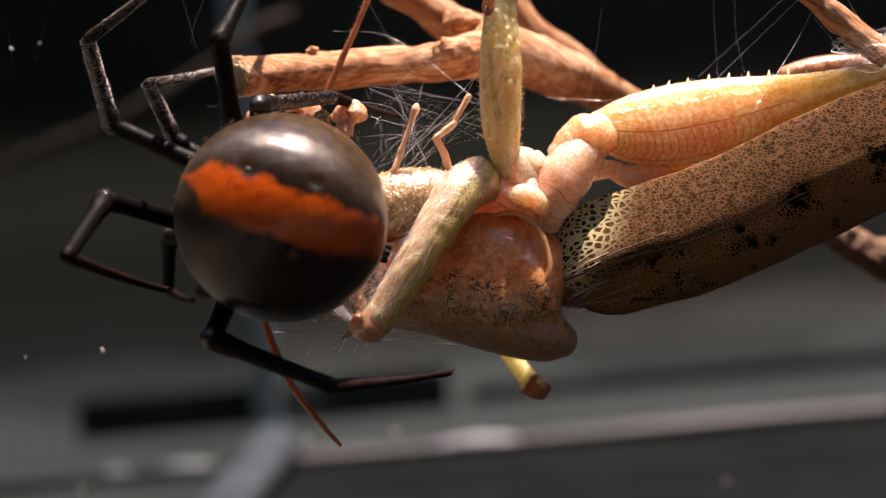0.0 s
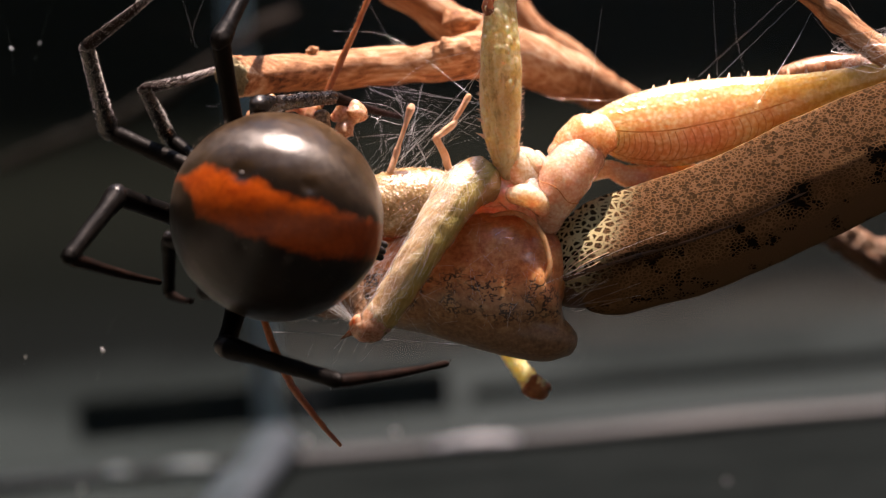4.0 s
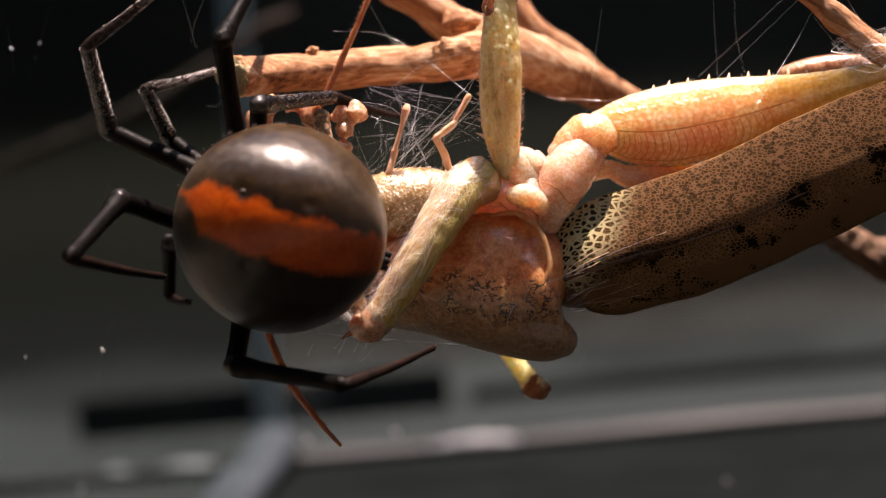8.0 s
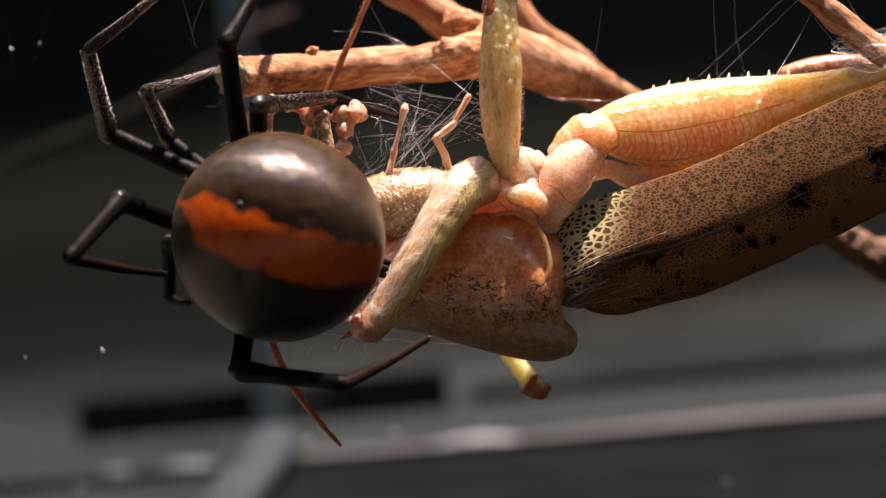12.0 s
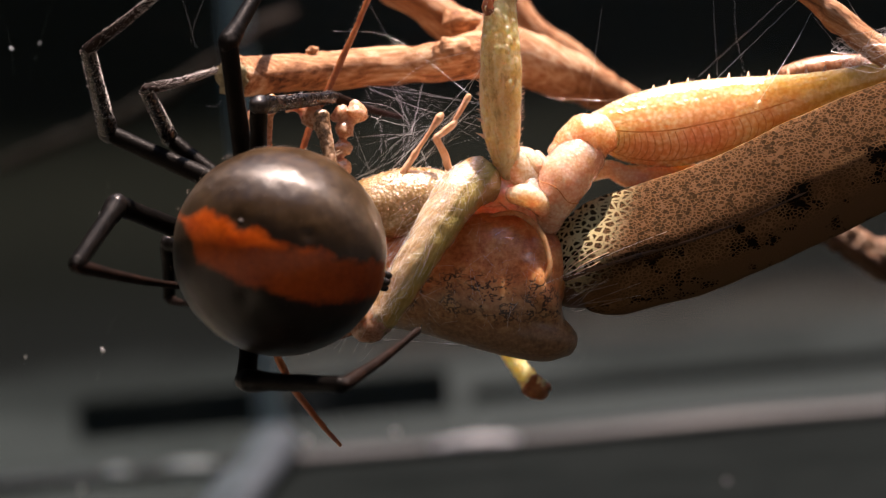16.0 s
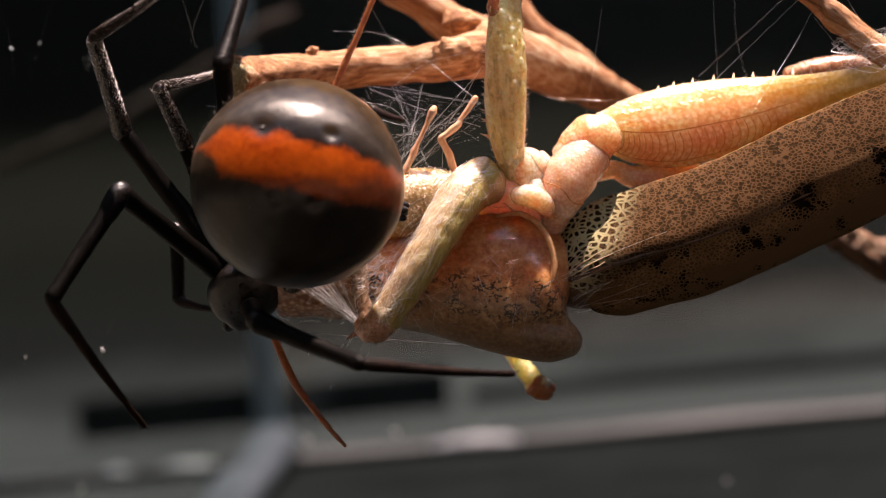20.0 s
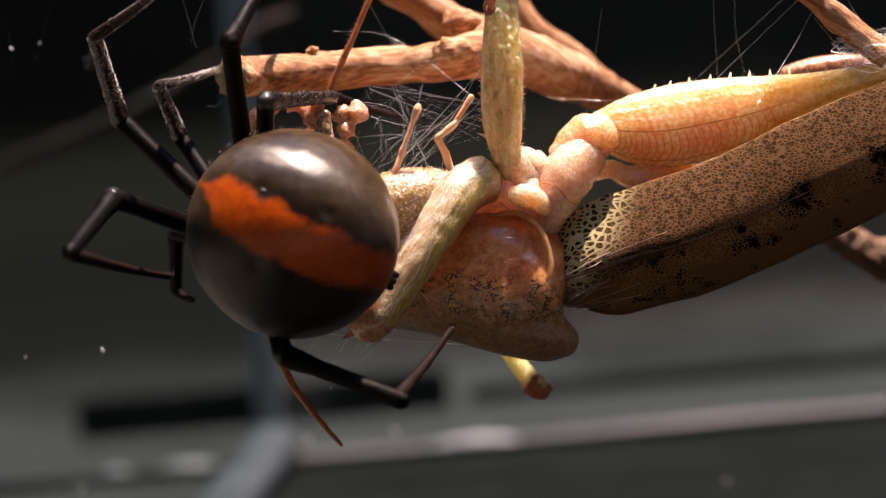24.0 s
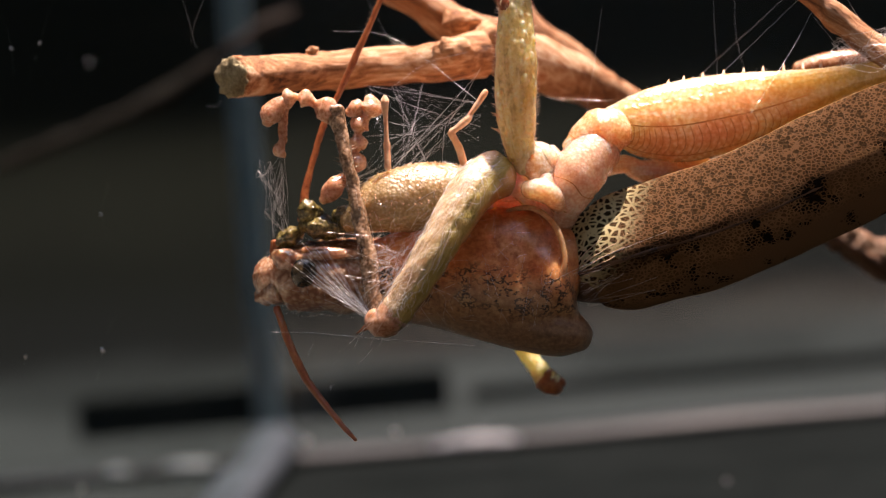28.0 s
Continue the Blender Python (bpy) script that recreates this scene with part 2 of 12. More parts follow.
def abdomen_skin():
    """Dark brown satin skin with an orange-red band down the back."""
    n = Nodes("abdomen_skin")
    x, y, z = n.axes()
    fine = n.math("MULTIPLY", n.math("SUBTRACT", n.noise(0.45, 4), 0.5), 0.0007)
    along = n.math("MULTIPLY_ADD", x, 100.0, 0.5)

    def border(stops):
        # y in metres of one edge of the band, from its front to its end
        v = n.ramp(along, [(k, (w / 4 + 0.5,) * 3) for k, w in stops])
        return n.math("MULTIPLY_ADD", v, 0.004, -0.002)
    upper = border(((0.07, 0.35), (0.16, 1.12), (0.28, 1.06), (0.35, 0.80), (0.42, 1.22), (0.50, 0.88), (0.60, 0.84), (0.70, 1.12), (0.77, 0.90), (0.97, 1.05)))
    lower = border(((0.07, 0.20), (0.14, -0.25), (0.20, -1.10), (0.31, -1.08), (0.40, -1.36), (0.53, -1.22), (0.66, -1.33), (0.80, -1.10), (0.90, -0.80), (0.97, -0.52)))
    gap = n.math("ADD", n.math("MAXIMUM", n.math("SUBTRACT", y, upper), n.math("SUBTRACT", lower, y)), fine)
    band = n.ramp(n.math("MULTIPLY_ADD", gap, -1700.0, 0.5), [(0.15, (0, 0, 0)), (0.85, (1, 1, 1))])
    back = n.ramp(n.math("MULTIPLY_ADD", z, 900.0, 0.3), [(0.1, (0, 0, 0)), (0.5, (1, 1, 1))])
    mask = n.math("MULTIPLY", band, back)
    tone, cloud = n.noise(0.5, 6), n.noise(3.2, 4)
    dark = n.ramp(n.math("ADD", n.math("MULTIPLY", tone, 0.4), n.math("MULTIPLY", cloud, 0.6)), [(0.34, (0.013, 0.0075, 0.0035)), (0.5, (0.032, 0.0195, 0.009)), (0.64, (0.066, 0.042, 0.02))])
    # a blackish margin round the band; shade of the flank below it is painted in
    margin_shade = n.math("MAXIMUM", n.math("MULTIPLY", n.math("MULTIPLY", ease(n, gap, 1.3, 0.2), back), ease(n, x, -3.2, -0.8)), ease(n, y, -0.7, -1.7))
    dark = n.mix(n.math("MULTIPLY", margin_shade, 0.85), dark, (0.0045, 0.003, 0.002))
    red = n.ramp(n.math("ADD", n.math("MULTIPLY", n.noise(0.25, 5), 0.4), n.math("MULTIPLY", n.noise(1.7, 4), 0.6)), [(0.32, (0.19, 0.022, 0.001)), (0.66, (0.43, 0.078, 0.004))])
    n.bump(n.noise(0.10, 4), 0.008)
    m = n.finish(n.mix(mask, dark, red), n.ramp(tone, [(0.3, (0.30,) * 3), (0.7, (0.38,) * 3)]), Specular_IOR_Level=0.36, Anisotropic=0.75, Anisotropic_Rotation=0.25, Coat_Weight=0.05, Coat_Roughness=0.12, Sheen_Weight=0.02, Sheen_Roughness=0.45)
    n.shader.inputs["Sheen Tint"].default_value = (0.9, 0.78, 0.62, 1)
    grain = n.tree.nodes.new("ShaderNodeTangent")
    grain.direction_type, grain.axis = "RADIAL", "X"
    n.link(grain.outputs[0], n.shader.inputs["Tangent"])
    return m


def wing_skin():
    """Netted fore wing: greenish veins round black cells at its root, a pinkish net with scattered dark cells beyond,
    brown with black blotches under the fold."""
    n = Nodes("wing_net")

    def net(size, feature):
        v = n.tree.nodes.new("ShaderNodeTexVoronoi")
        v.feature = feature
        m = n.tree.nodes.new("ShaderNodeMapping")
        m.inputs["Scale"].default_value = (1000 / size * 0.75, 600 / size, 1000 / size)
        m.inputs["Rotation"].default_value = (0, radians(-24), 0)
        n.link(n.coord, m.inputs[0])
        n.link(m.outputs[0], v.inputs["Vector"])
        v.inputs["Scale"].default_value = 1.0
        return v.outputs
    under = n.math("ADD", side_of(n, (18.88, 1.00, 26.47), (6.19, 1.00, 21.23)), n.math("MULTIPLY", n.math("SUBTRACT", n.noise(2.0, 3), 0.5), 0.0006))
    below = ease(n, under, -0.1, 0.35)
    root = ease(n, side_of(n, (6.04, 1.00, 21.44), (8.48, 1.00, 26.31)), -1.6, 0.9)
    # root: large cells
    big = n.ramp(net(0.29, "DISTANCE_TO_EDGE")["Distance"], [(0.10, (0, 0, 0)), (0.19, (1, 1, 1))])
    rooted = n.mix(big, (0.50, 0.46, 0.26), (0.020, 0.016, 0.007))
    # beyond: small cells, some of them dark
    small = n.ramp(net(0.155, "DISTANCE_TO_EDGE")["Distance"], [(0.09, (0, 0, 0)), (0.18, (1, 1, 1))])
    pick = n.tree.nodes.new("ShaderNodeSeparateColor")
    n.link(net(0.155, "F1")["Color"], pick.inputs[0])
    chance = n.math("ADD", pick.outputs[0], n.math("MULTIPLY", n.noise(0.6, 3), 1.1))
    filled = n.ramp(n.math("MULTIPLY", chance, 0.5), [(0.63, (0, 0, 0)), (0.70, (1, 1, 1))])
    veins = n.ramp(n.noise(0.9, 5), [(0.35, (0.24, 0.135, 0.078)), (0.65, (0.38, 0.235, 0.15))])
    between = n.ramp(n.noise(1.4, 4), [(0.35, (0.062, 0.034, 0.015)), (0.65, (0.10, 0.055, 0.027))])
    cells = n.mix(filled, between, (0.034, 0.024, 0.010))
    netted = n.mix(small, veins, cells)
    x, y, z = n.axes()
    # outer net is browner; the thigh's shade is put into its colour too
    netted = n.mix(n.math("MULTIPLY", ease(n, x, 3.0, 9.0), 0.95), netted, n.mix(filled, n.mix(small, (0.105, 0.058, 0.028), (0.044, 0.024, 0.011)), (0.030, 0.018, 0.009)))
    # under the fold
    brown = n.mix(small, n.ramp(n.noise(1.4, 5), [(0.35, (0.15, 0.082, 0.038)), (0.65, (0.27, 0.16, 0.08))]), (0.12, 0.066, 0.03))
    blotch = n.ramp(n.math("ADD", n.math("MULTIPLY", n.noise(1.5, 2), 0.8), n.math("MULTIPLY", small, 0.07)), [(0.50, (0, 0, 0)), (0.53, (1, 1, 1))])
    brown = n.mix(blotch, brown, (0.012, 0.009, 0.007))
    brown = n.mix(ease(n, under, 1.2, 2.4), brown, n.mix(blotch, (0.13, 0.078, 0.042), (0.010, 0.008, 0.006)))
    colour = n.mix(below, n.mix(root, netted, rooted), brown)
    relief = n.math("SUBTRACT", 1.0, n.math("MAXIMUM", n.math("MULTIPLY", big, root), n.math("MULTIPLY", small, 0.7)))
    first = n.bump(relief, 0.008)
    n.bump(n.noise(0.7, 3, 0.5, (6, 2, 1), -22), 0.03, 0.3, first)
    return n.finish(colour, 0.7, Specular_IOR_Level=0.0, Subsurface_Weight=0.4, Subsurface_Scale=0.4 * MM)


def wing_back_skin():
    n = Nodes("wing_brown")
    grain = n.noise(0.8, 6, 0.6, (6, 2, 1.2))
    spots = n.ramp(n.noise(0.9, 6, 0.75), [(0.56, (0, 0, 0)), (0.63, (1, 1, 1))])
    base = n.ramp(grain, [(0.35, (0.06, 0.032, 0.017)), (0.65, (0.17, 0.095, 0.05))])
    colour = n.mix(n.math("MULTIPLY", spots, 0.85), base, (0.02, 0.013, 0.009))
    n.bump(grain, 0.12)
    return n.finish(colour, 0.45, Specular_IOR_Level=0.3)


def saddle_skin():
    """Red-brown shield, grey-brown on its lower half, with black worm-like marks between."""
    n = Nodes("shield")
    broad, fine, mid = n.noise(2.5, 4), n.noise(0.22, 6), n.noise(0.7, 5)
    down = n.math("ADD", side_of(n, (4.60, 0.00, 21.86), (-2.38, 0.00, 22.88)), n.math("MULTIPLY", n.math("SUBTRACT", broad, 0.5), 0.002))
    red = n.ramp(n.math("ADD", n.math("MULTIPLY", mid, 0.5), n.math("MULTIPLY", fine, 0.5)), [(0.36, (0.52, 0.15, 0.04)), (0.5, (0.74, 0.285, 0.095)), (0.64, (0.88, 0.45, 0.19))])
    grey = n.ramp(n.math("ADD", n.math("MULTIPLY", mid, 0.5), n.math("MULTIPLY", fine, 0.5)), [(0.36, (0.22, 0.11, 0.045)), (0.5, (0.39, 0.22, 0.10)), (0.64, (0.56, 0.37, 0.19))])
    base = n.mix(ease(n, down, -0.6, 1.4), red, grey)
    line = n.math("ABSOLUTE", n.math("SUBTRACT", n.noise(0.42, 3, 0.6, (1.4, 1, 1)), 0.5))
    marks = n.ramp(line, [(0.024, (1, 1, 1)), (0.045, (0, 0, 0))])
    where = n.ramp(n.noise(1.3, 3), [(0.40, (0, 0, 0)), (0.52, (1, 1, 1))])
    base = n.mix(n.math("MULTIPLY", ease(n, down, 1.6, 2.6), 0.7), base, n.ramp(fine, [(0.35, (0.12, 0.075, 0.042)), (0.65, (0.25, 0.165, 0.10))]))
    place = n.math("MULTIPLY", n.math("MULTIPLY", ease(n, down, -0.7, 0.0), ease(n, down, 2.2, 1.3)), where)
    colour = n.mix(n.math("MULTIPLY", n.math("MULTIPLY", marks, place), 0.92), base, (0.010, 0.007, 0.006))
    wet(n, broad, 0.3, 0.025, 0.25, 0.7, 0.0, 0.26)
    return n.finish(colour, n.ramp(fine, [(0.3, (0.28,) * 3), (0.7, (0.5,) * 3)]), Subsurface_Weight=0.85, Subsurface_Scale=2.4 * MM)


BARK = bark("twig_bark", 0.5)
# same bark, darkened by tone: shading of the back and low twigs in colour
SLANT_BARK = bark("slanting_bark", -36, 0.8)
SHADED_BARK = bark("shaded_bark", -36, 0.3)
# the far twig's dimness is put into its colour
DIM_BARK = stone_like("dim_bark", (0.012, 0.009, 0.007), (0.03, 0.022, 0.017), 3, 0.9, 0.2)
CUT_WOOD = stone_like("cut_wood", (0.12, 0.09, 0.04), (0.50, 0.44, 0.27), 0.7, 0.85, 0.2)
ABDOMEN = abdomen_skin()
BLACK = flesh("black_shell", (0.004, 0.003, 0.0025), (0.008, 0.006, 0.005), (0.018, 0.014, 0.012), 0.5, 0.32, 0.0, 0.1, 0.015, 0.2)
LIMB = flesh("black_limb", (0.003, 0.0025, 0.002), (0.006, 0.0045, 0.004), (0.014, 0.010, 0.008), 0.4, 0.24, 0.0, 0.1, 0.016, 0.12, 0.0, 0.0, 0.25, 0.16, None, 0.8)
FEMUR = flesh("velvet_limb", (0.002, 0.0018, 0.0016), (0.0035, 0.003, 0.0026), (0.007, 0.0055, 0.0045), 0.4, 0.4, 0.0, 0.1, 0.02, 0.1, 0.0, 0.0, 0.3, 0.16, None, 0.07)
FOOT = flesh("brown_limb", (0.004, 0.002, 0.0015), (0.010, 0.0048, 0.003), (0.022, 0.010, 0.007), 0.4, 0.55, 0.0, 0.1, 0.02, 0.1, 0.0, 0.0, 0.2, 0.16, None, 0.1)
SILVER = Nodes("silver_hair").finish((0.80, 0.75, 0.74), 0.3)
PAD = flesh("pad_skin", (0.32, 0.15, 0.08), (0.52, 0.29, 0.18), (0.74, 0.52, 0.39), 0.5, 0.26, 0.9, 1.0, 0.015, 0.2, 0.6, 0.0, 0.22, 0.2, None, 0.7)
SCAR = flesh("pit_skin", (0.04, 0.034, 0.032), (0.065, 0.056, 0.052), (0.10, 0.09, 0.085), 0.2, 0.5, 0.0, 0.1, 0.01, 0.1)
HAIR = Nodes("pale_hair").finish((0.22, 0.17, 0.13), 0.4)
SHIELD = saddle_skin()
WING = wing_skin()
WING_BACK = wing_back_skin()
AMBER = flesh("amber_skin", (0.84, 0.43, 0.20), (0.93, 0.585, 0.33), (0.98, 0.75, 0.55), 0.6, 0.24, 1.0, 4.5, 0.012, 0.2, 0.9, 0.24, 0.16, 0.10, (13.5, 20.0, (0.40, 0.31, 0.10)), 0.7)
GREENISH = middle_thigh_skin()
PINK = flesh("pink_skin", (0.84, 0.45, 0.31), (0.92, 0.58, 0.42), (0.97, 0.72, 0.57), 0.7, 0.22, 1.0, 2.6, 0.04, 0.3, 1.0, 0.16, 0.12, 0.14)
OLIVE = front_thigh_skin()
OLIVE_SHINY = flesh("olive_shiny", (0.32, 0.22, 0.09), (0.44, 0.32, 0.16), (0.58, 0.45, 0.28), 0.7, 0.18, 0.9, 2.2, 0.03, 0.16, 1.0, 0.17, 0.06, 0.32, None, 1.0)
FACE = flesh("face_skin", (0.30, 0.14, 0.08), (0.54, 0.33, 0.21), (0.80, 0.62, 0.47), 0.9, 0.18, 0.8, 1.2, 0.012, 0.2, 1.0, 0.25, 0.14, 0.2, None, 0.9)
MOUTH = flesh("mouth_skin", (0.04, 0.035, 0.010), (0.14, 0.11, 0.028), (0.32, 0.26, 0.09), 0.3, 0.3, 0.1, 0.3, 0.03, 0.2, 0.8, 0.2, 0.15)
EYE = flesh("dull_eye", (0.015, 0.011, 0.006), (0.045, 0.032, 0.015), (0.10, 0.072, 0.035), 0.3, 0.2, 0.1, 0.2, 0.02, 0.1, 0.8, 0.0, 0.1)
RUST = flesh("rust_skin", (0.20, 0.05, 0.015), (0.34, 0.10, 0.03), (0.48, 0.19, 0.06), 0.4, 0.35, 0.2, 0.3, 0.02, 0.15, 0.5, 0.0, 0.15)
RIM = flesh("rim_skin", (0.56, 0.22, 0.09), (0.66, 0.30, 0.14), (0.78, 0.42, 0.23), 0.8, 0.28, 0.8, 1.2, 0.006, 0.2, 0.8, 0.0, 0.2)
TAN = flesh("tan_skin", (0.30, 0.13, 0.06), (0.52, 0.29, 0.16), (0.74, 0.52, 0.36), 0.4, 0.26, 0.7, 0.8, 0.014, 0.2, 0.9, 0.2, 0.12)
SHIN = flesh("shin_skin", (0.15, 0.09, 0.05), (0.36, 0.23, 0.14), (0.62, 0.45, 0.32), 0.35, 0.28, 0.3, 0.4, 0.02, 0.2, 1.0, 0.18, 0.12)
RIB = flesh("rib_skin", (0.46, 0.17, 0.055), (0.56, 0.23, 0.085), (0.66, 0.32, 0.13), 0.5, 0.5, 0.0, 0.5, 0.01, 0.2, 0.0, 0.0, 0.2, 0.16, None, 0.1)
ORANGE = flesh("orange_skin", (0.82, 0.42, 0.22), (0.92, 0.57, 0.36), (0.97, 0.71, 0.52), 0.5, 0.24, 1.0, 2.8, 0.04, 0.2, 1.0, 0.16, 0.14, 0.10)
PALE = flesh("pale_skin", (0.62, 0.32, 0.18), (0.76, 0.48, 0.30), (0.84, 0.62, 0.44), 0.5, 0.3, 0.35, 0.25, 0.02, 0.2, 0.1)
SILK = Nodes("silk").finish((0.92, 0.93, 0.95), 0.28, Metallic=0.6)
# unseen table and walls, their tones set to bounce fill light
TABLE = stone_like("brown_table", (0.12, 0.10, 0.08), (0.18, 0.155, 0.125), 60, 0.6, 0.05, (6, 1, 1), 0.3)
BOUNCE_WALL = stone_like("bounce_wall", (0.10, 0.094, 0.085), (0.14, 0.13, 0.12), 40, 0.9, 0.2, None, 0.2)
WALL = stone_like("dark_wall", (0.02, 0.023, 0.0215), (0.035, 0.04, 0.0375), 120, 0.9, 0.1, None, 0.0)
RAIL = stone_like("pale_sealant", (0.009, 0.012, 0.014), (0.026, 0.032, 0.037), 14, 0.5, 0.1, (4, 1, 1))
GLINT = stone_like("white_glint", (0.15, 0.165, 0.18), (0.34, 0.36, 0.39), 6, 0.4, 0.2, (4, 1, 1))
BAR = stone_like("strip_black", (0.0095, 0.0118, 0.0114), (0.016, 0.0195, 0.019), 12, 0.6, 0.05, None, 0.03)
BOTTOM = stone_like("dark_glass", (0.0030, 0.0044, 0.0044), (0.0080, 0.0104, 0.0104), 22, 0.6, 0.05, None, 0.02)
EDGE = stone_like("glass_edge", (0.13, 0.20, 0.235), (0.20, 0.28, 0.32), 20, 0.25, 0.05)
SEAM = stone_like("clear_sealant", (0.03, 0.04, 0.05), (0.085, 0.105, 0.125), 9, 0.45, 0.2, (1, 3, 1))


def shaded_sheet():
    """Grey sheet that passes into black at its upper part: the light's fall-off, painted by height."""
    n = Nodes("shaded_sheet")
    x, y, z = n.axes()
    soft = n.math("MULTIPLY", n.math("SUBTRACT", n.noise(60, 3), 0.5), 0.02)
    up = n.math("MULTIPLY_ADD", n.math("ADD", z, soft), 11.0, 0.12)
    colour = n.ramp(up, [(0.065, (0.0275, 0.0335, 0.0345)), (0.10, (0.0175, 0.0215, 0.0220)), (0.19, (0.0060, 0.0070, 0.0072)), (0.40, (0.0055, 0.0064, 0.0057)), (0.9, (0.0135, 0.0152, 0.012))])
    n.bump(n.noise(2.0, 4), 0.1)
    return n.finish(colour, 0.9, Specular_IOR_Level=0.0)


def pane_glass(name, shine, tint=(0.95, 0.97, 0.965, 1)):
    """Thin clear pane: a tint and a faint mirror."""
    n = Nodes(name)
    clear = n.tree.nodes.new("ShaderNodeBsdfTransparent")
    clear.inputs[0].default_value = tint
    gloss = n.put("ShaderNodeBsdfGlossy", Roughness=0.05)
    blend = n.tree.nodes.new("ShaderNodeMixShader")
    blend.inputs[0].default_value = shine
    n.link(clear.outputs[0], blend.inputs[1])
    n.link(gloss.outputs[0], blend.inputs[2])
    n.link(blend.outputs[0], n.tree.nodes["Material Output"].inputs["Surface"])
    return n.material


GLASS = pane_glass("tank_glass", 0.03)
SIDE_GLASS = pane_glass("side_glass", 0.02, (0.84, 0.87, 0.86, 1))

# ---- the added room and the tank ----
def room():
    solid("floor", box(bmesh.new(), (-900, -900, -12), (900, 900, -6)), TABLE, "unseen brown table top under the tank, toned to bounce light", "table top", "structure", False)
    # unseen walls, added to hold back the sky's fill
    for name, low, high in (("wall_north", (-960, 900, -12), (960, 960, 1060)), ("wall_south", (-960, -960, -12), (960, -900, 1060)),
                            ("wall_west", (-960, -900, -12), (-900, 900, 1060)), ("wall_east", (900, -900, -12), (960, 900, 1060))):
        solid(name, box(bmesh.new(), low, high), WALL if name == "wall_north" else BOUNCE_WALL, "unseen dark wall, added to cut sky light" if name == "wall_north" else "unseen plain wall, added to cut sky light and bounce a little", "wall", "structure", False)
    # added ceiling, out of view: blocks most sky light, open only towards the sun
    bm = bmesh.new()
    x0, x1, y0, y1 = -620, 880, -620, 880
    for low, high in (((-900, -900, 1000), (x0, 900, 1060)), ((x1, -900, 1000), (900, 900, 1060)), ((x0, -900, 1000), (x1, y0, 1060)), ((x0, y1, 1000), (x1, 900, 1060))):
        box(bm, low, high)
    solid("ceiling", bm, BOUNCE_WALL, "unseen ceiling with an opening, added to cut sky light", "ceiling", "structure", False)


def tank():
    back, left = 150.0, -24.06
    solid("window_1", box(bmesh.new(), (left + 3, back, 0), (160, back + 3, 200)), GLASS, "clear back pane of the glass tank", "glass pane", "structure", False)
    solid("window_2", box(bmesh.new(), (left, -80, 0), (left + 3, back - 2, 200)), SIDE_GLASS, "clear side pane of the glass tank", "glass pane", "structure", False)
    solid("trim", box(bmesh.new(), (left, back - 1, 1), (left + 3.0, back + 3, 200)), EDGE, "bluish upright corner edge of the tank glass", "glass edge", "structure", False)
    bm = loft(bmesh.new(), [(-170, back - 2, 0.5, 1.1, 2.5), (-60, back - 2, 0.6, 1.2, 2.5), (60, back - 2, 0.5, 1.1, 2.5), (160, back - 2, 0.6, 1.2, 2.5)], 10, 8, rough=0.6, grain=9)
    solid("baseboard", bm, RAIL, "grey sealant bead along the tank's back edge", "sealant", "structure")
    bm = loft(bmesh.new(), [(left + 2, 146, 2.4, 3.0, 3.0), (left + 1.5, 110, 1.2, 2.6, 2.6), (left + 1, 60, 0.8, 2.4, 2.4), (left + 1, 0, 0.8, 2.4, 2.4)], 14, 10, rough=0.5, grain=7, depth=(1, 0, 0))
    solid("baseboard", bm, SEAM, "cloudy sealant seam along the tank's side edge", "sealant", "structure")
    solid("tank_bottom", box(bmesh.new(), (left, -80, -5), (160, back + 3, -0.2)), BOTTOM, "dark glass bottom of the tank", "tank bottom", "structure", False)
    # bright reflections on the glass edge, put in as pale lumps
    for at, size in ((((-31.90, 145.00, 3.05)), 4.2), (((-40.49, 145.00, 3.21)), 2.0), (((1.79, 145.00, 1.77)), 6.5)):
        bm = bmesh.new()
        blob(bm, (at[0], 145, 0.9), (size / 1.2, 1.0, 0.9), (0, 0, 0), 0.25, 1.5, 3)
        solid("glint_lump", bm, GLINT, "pale lump put in as a bright reflection on the tank's back edge", "sealant")


def backdrop():
    """Grey sheet on the table that curves up behind the tank."""
    bm = bmesh.new()
    line = [(85, -5.0), (140, -5.0), (200, -5.0), (290, -5.0)]
    for i in range(1, 25):
        a = i / 24 * math.pi / 2
        line.append((290 + 190 * math.sin(a), -5.0 + 75 * (1 - math.cos(a))))
    line += [(480, 150), (480, 420)]
    rows = [[bm.verts.new(Vector((x, y, z)) * MM) for x in (-800, -400, 0, 400, 800)] for y, z in line]
    for r0, r1 in zip(rows, rows[1:]):
        for j in range(4):
            bm.faces.new((r0[j], r0[j + 1], r1[j + 1], r1[j]))
    solid("backdrop", bm, shaded_sheet(), "grey sheet, painted darker up its height as light fades, curving up behind the tank", "backdrop", "structure")


def table_things():
    bm = box(bmesh.new(), (-68.43, 275, -5), (-1.07, 281, 2.6))
    bmesh.ops.bevel(bm, geom=bm.edges[:], offset=0.0006, segments=2, affect="EDGES")
    solid("dark_strip", bm, BAR, "black plastic strip lying behind the tank", "plastic strip", smooth=False)
    # a band of shadow, built as a thin dark strip
    bm = box(bmesh.new(), (2.60, 288, -5), (123.71, 294, -2.2))
    bmesh.ops.bevel(bm, geom=bm.edges[:], offset=0.0006, segments=2, affect="EDGES")
    solid("dark_strip", bm, BAR, "long flat dark strip put in as a shadow behind the tank", "plastic strip", smooth=False)


backdrop()
room()
tank()
table_things()
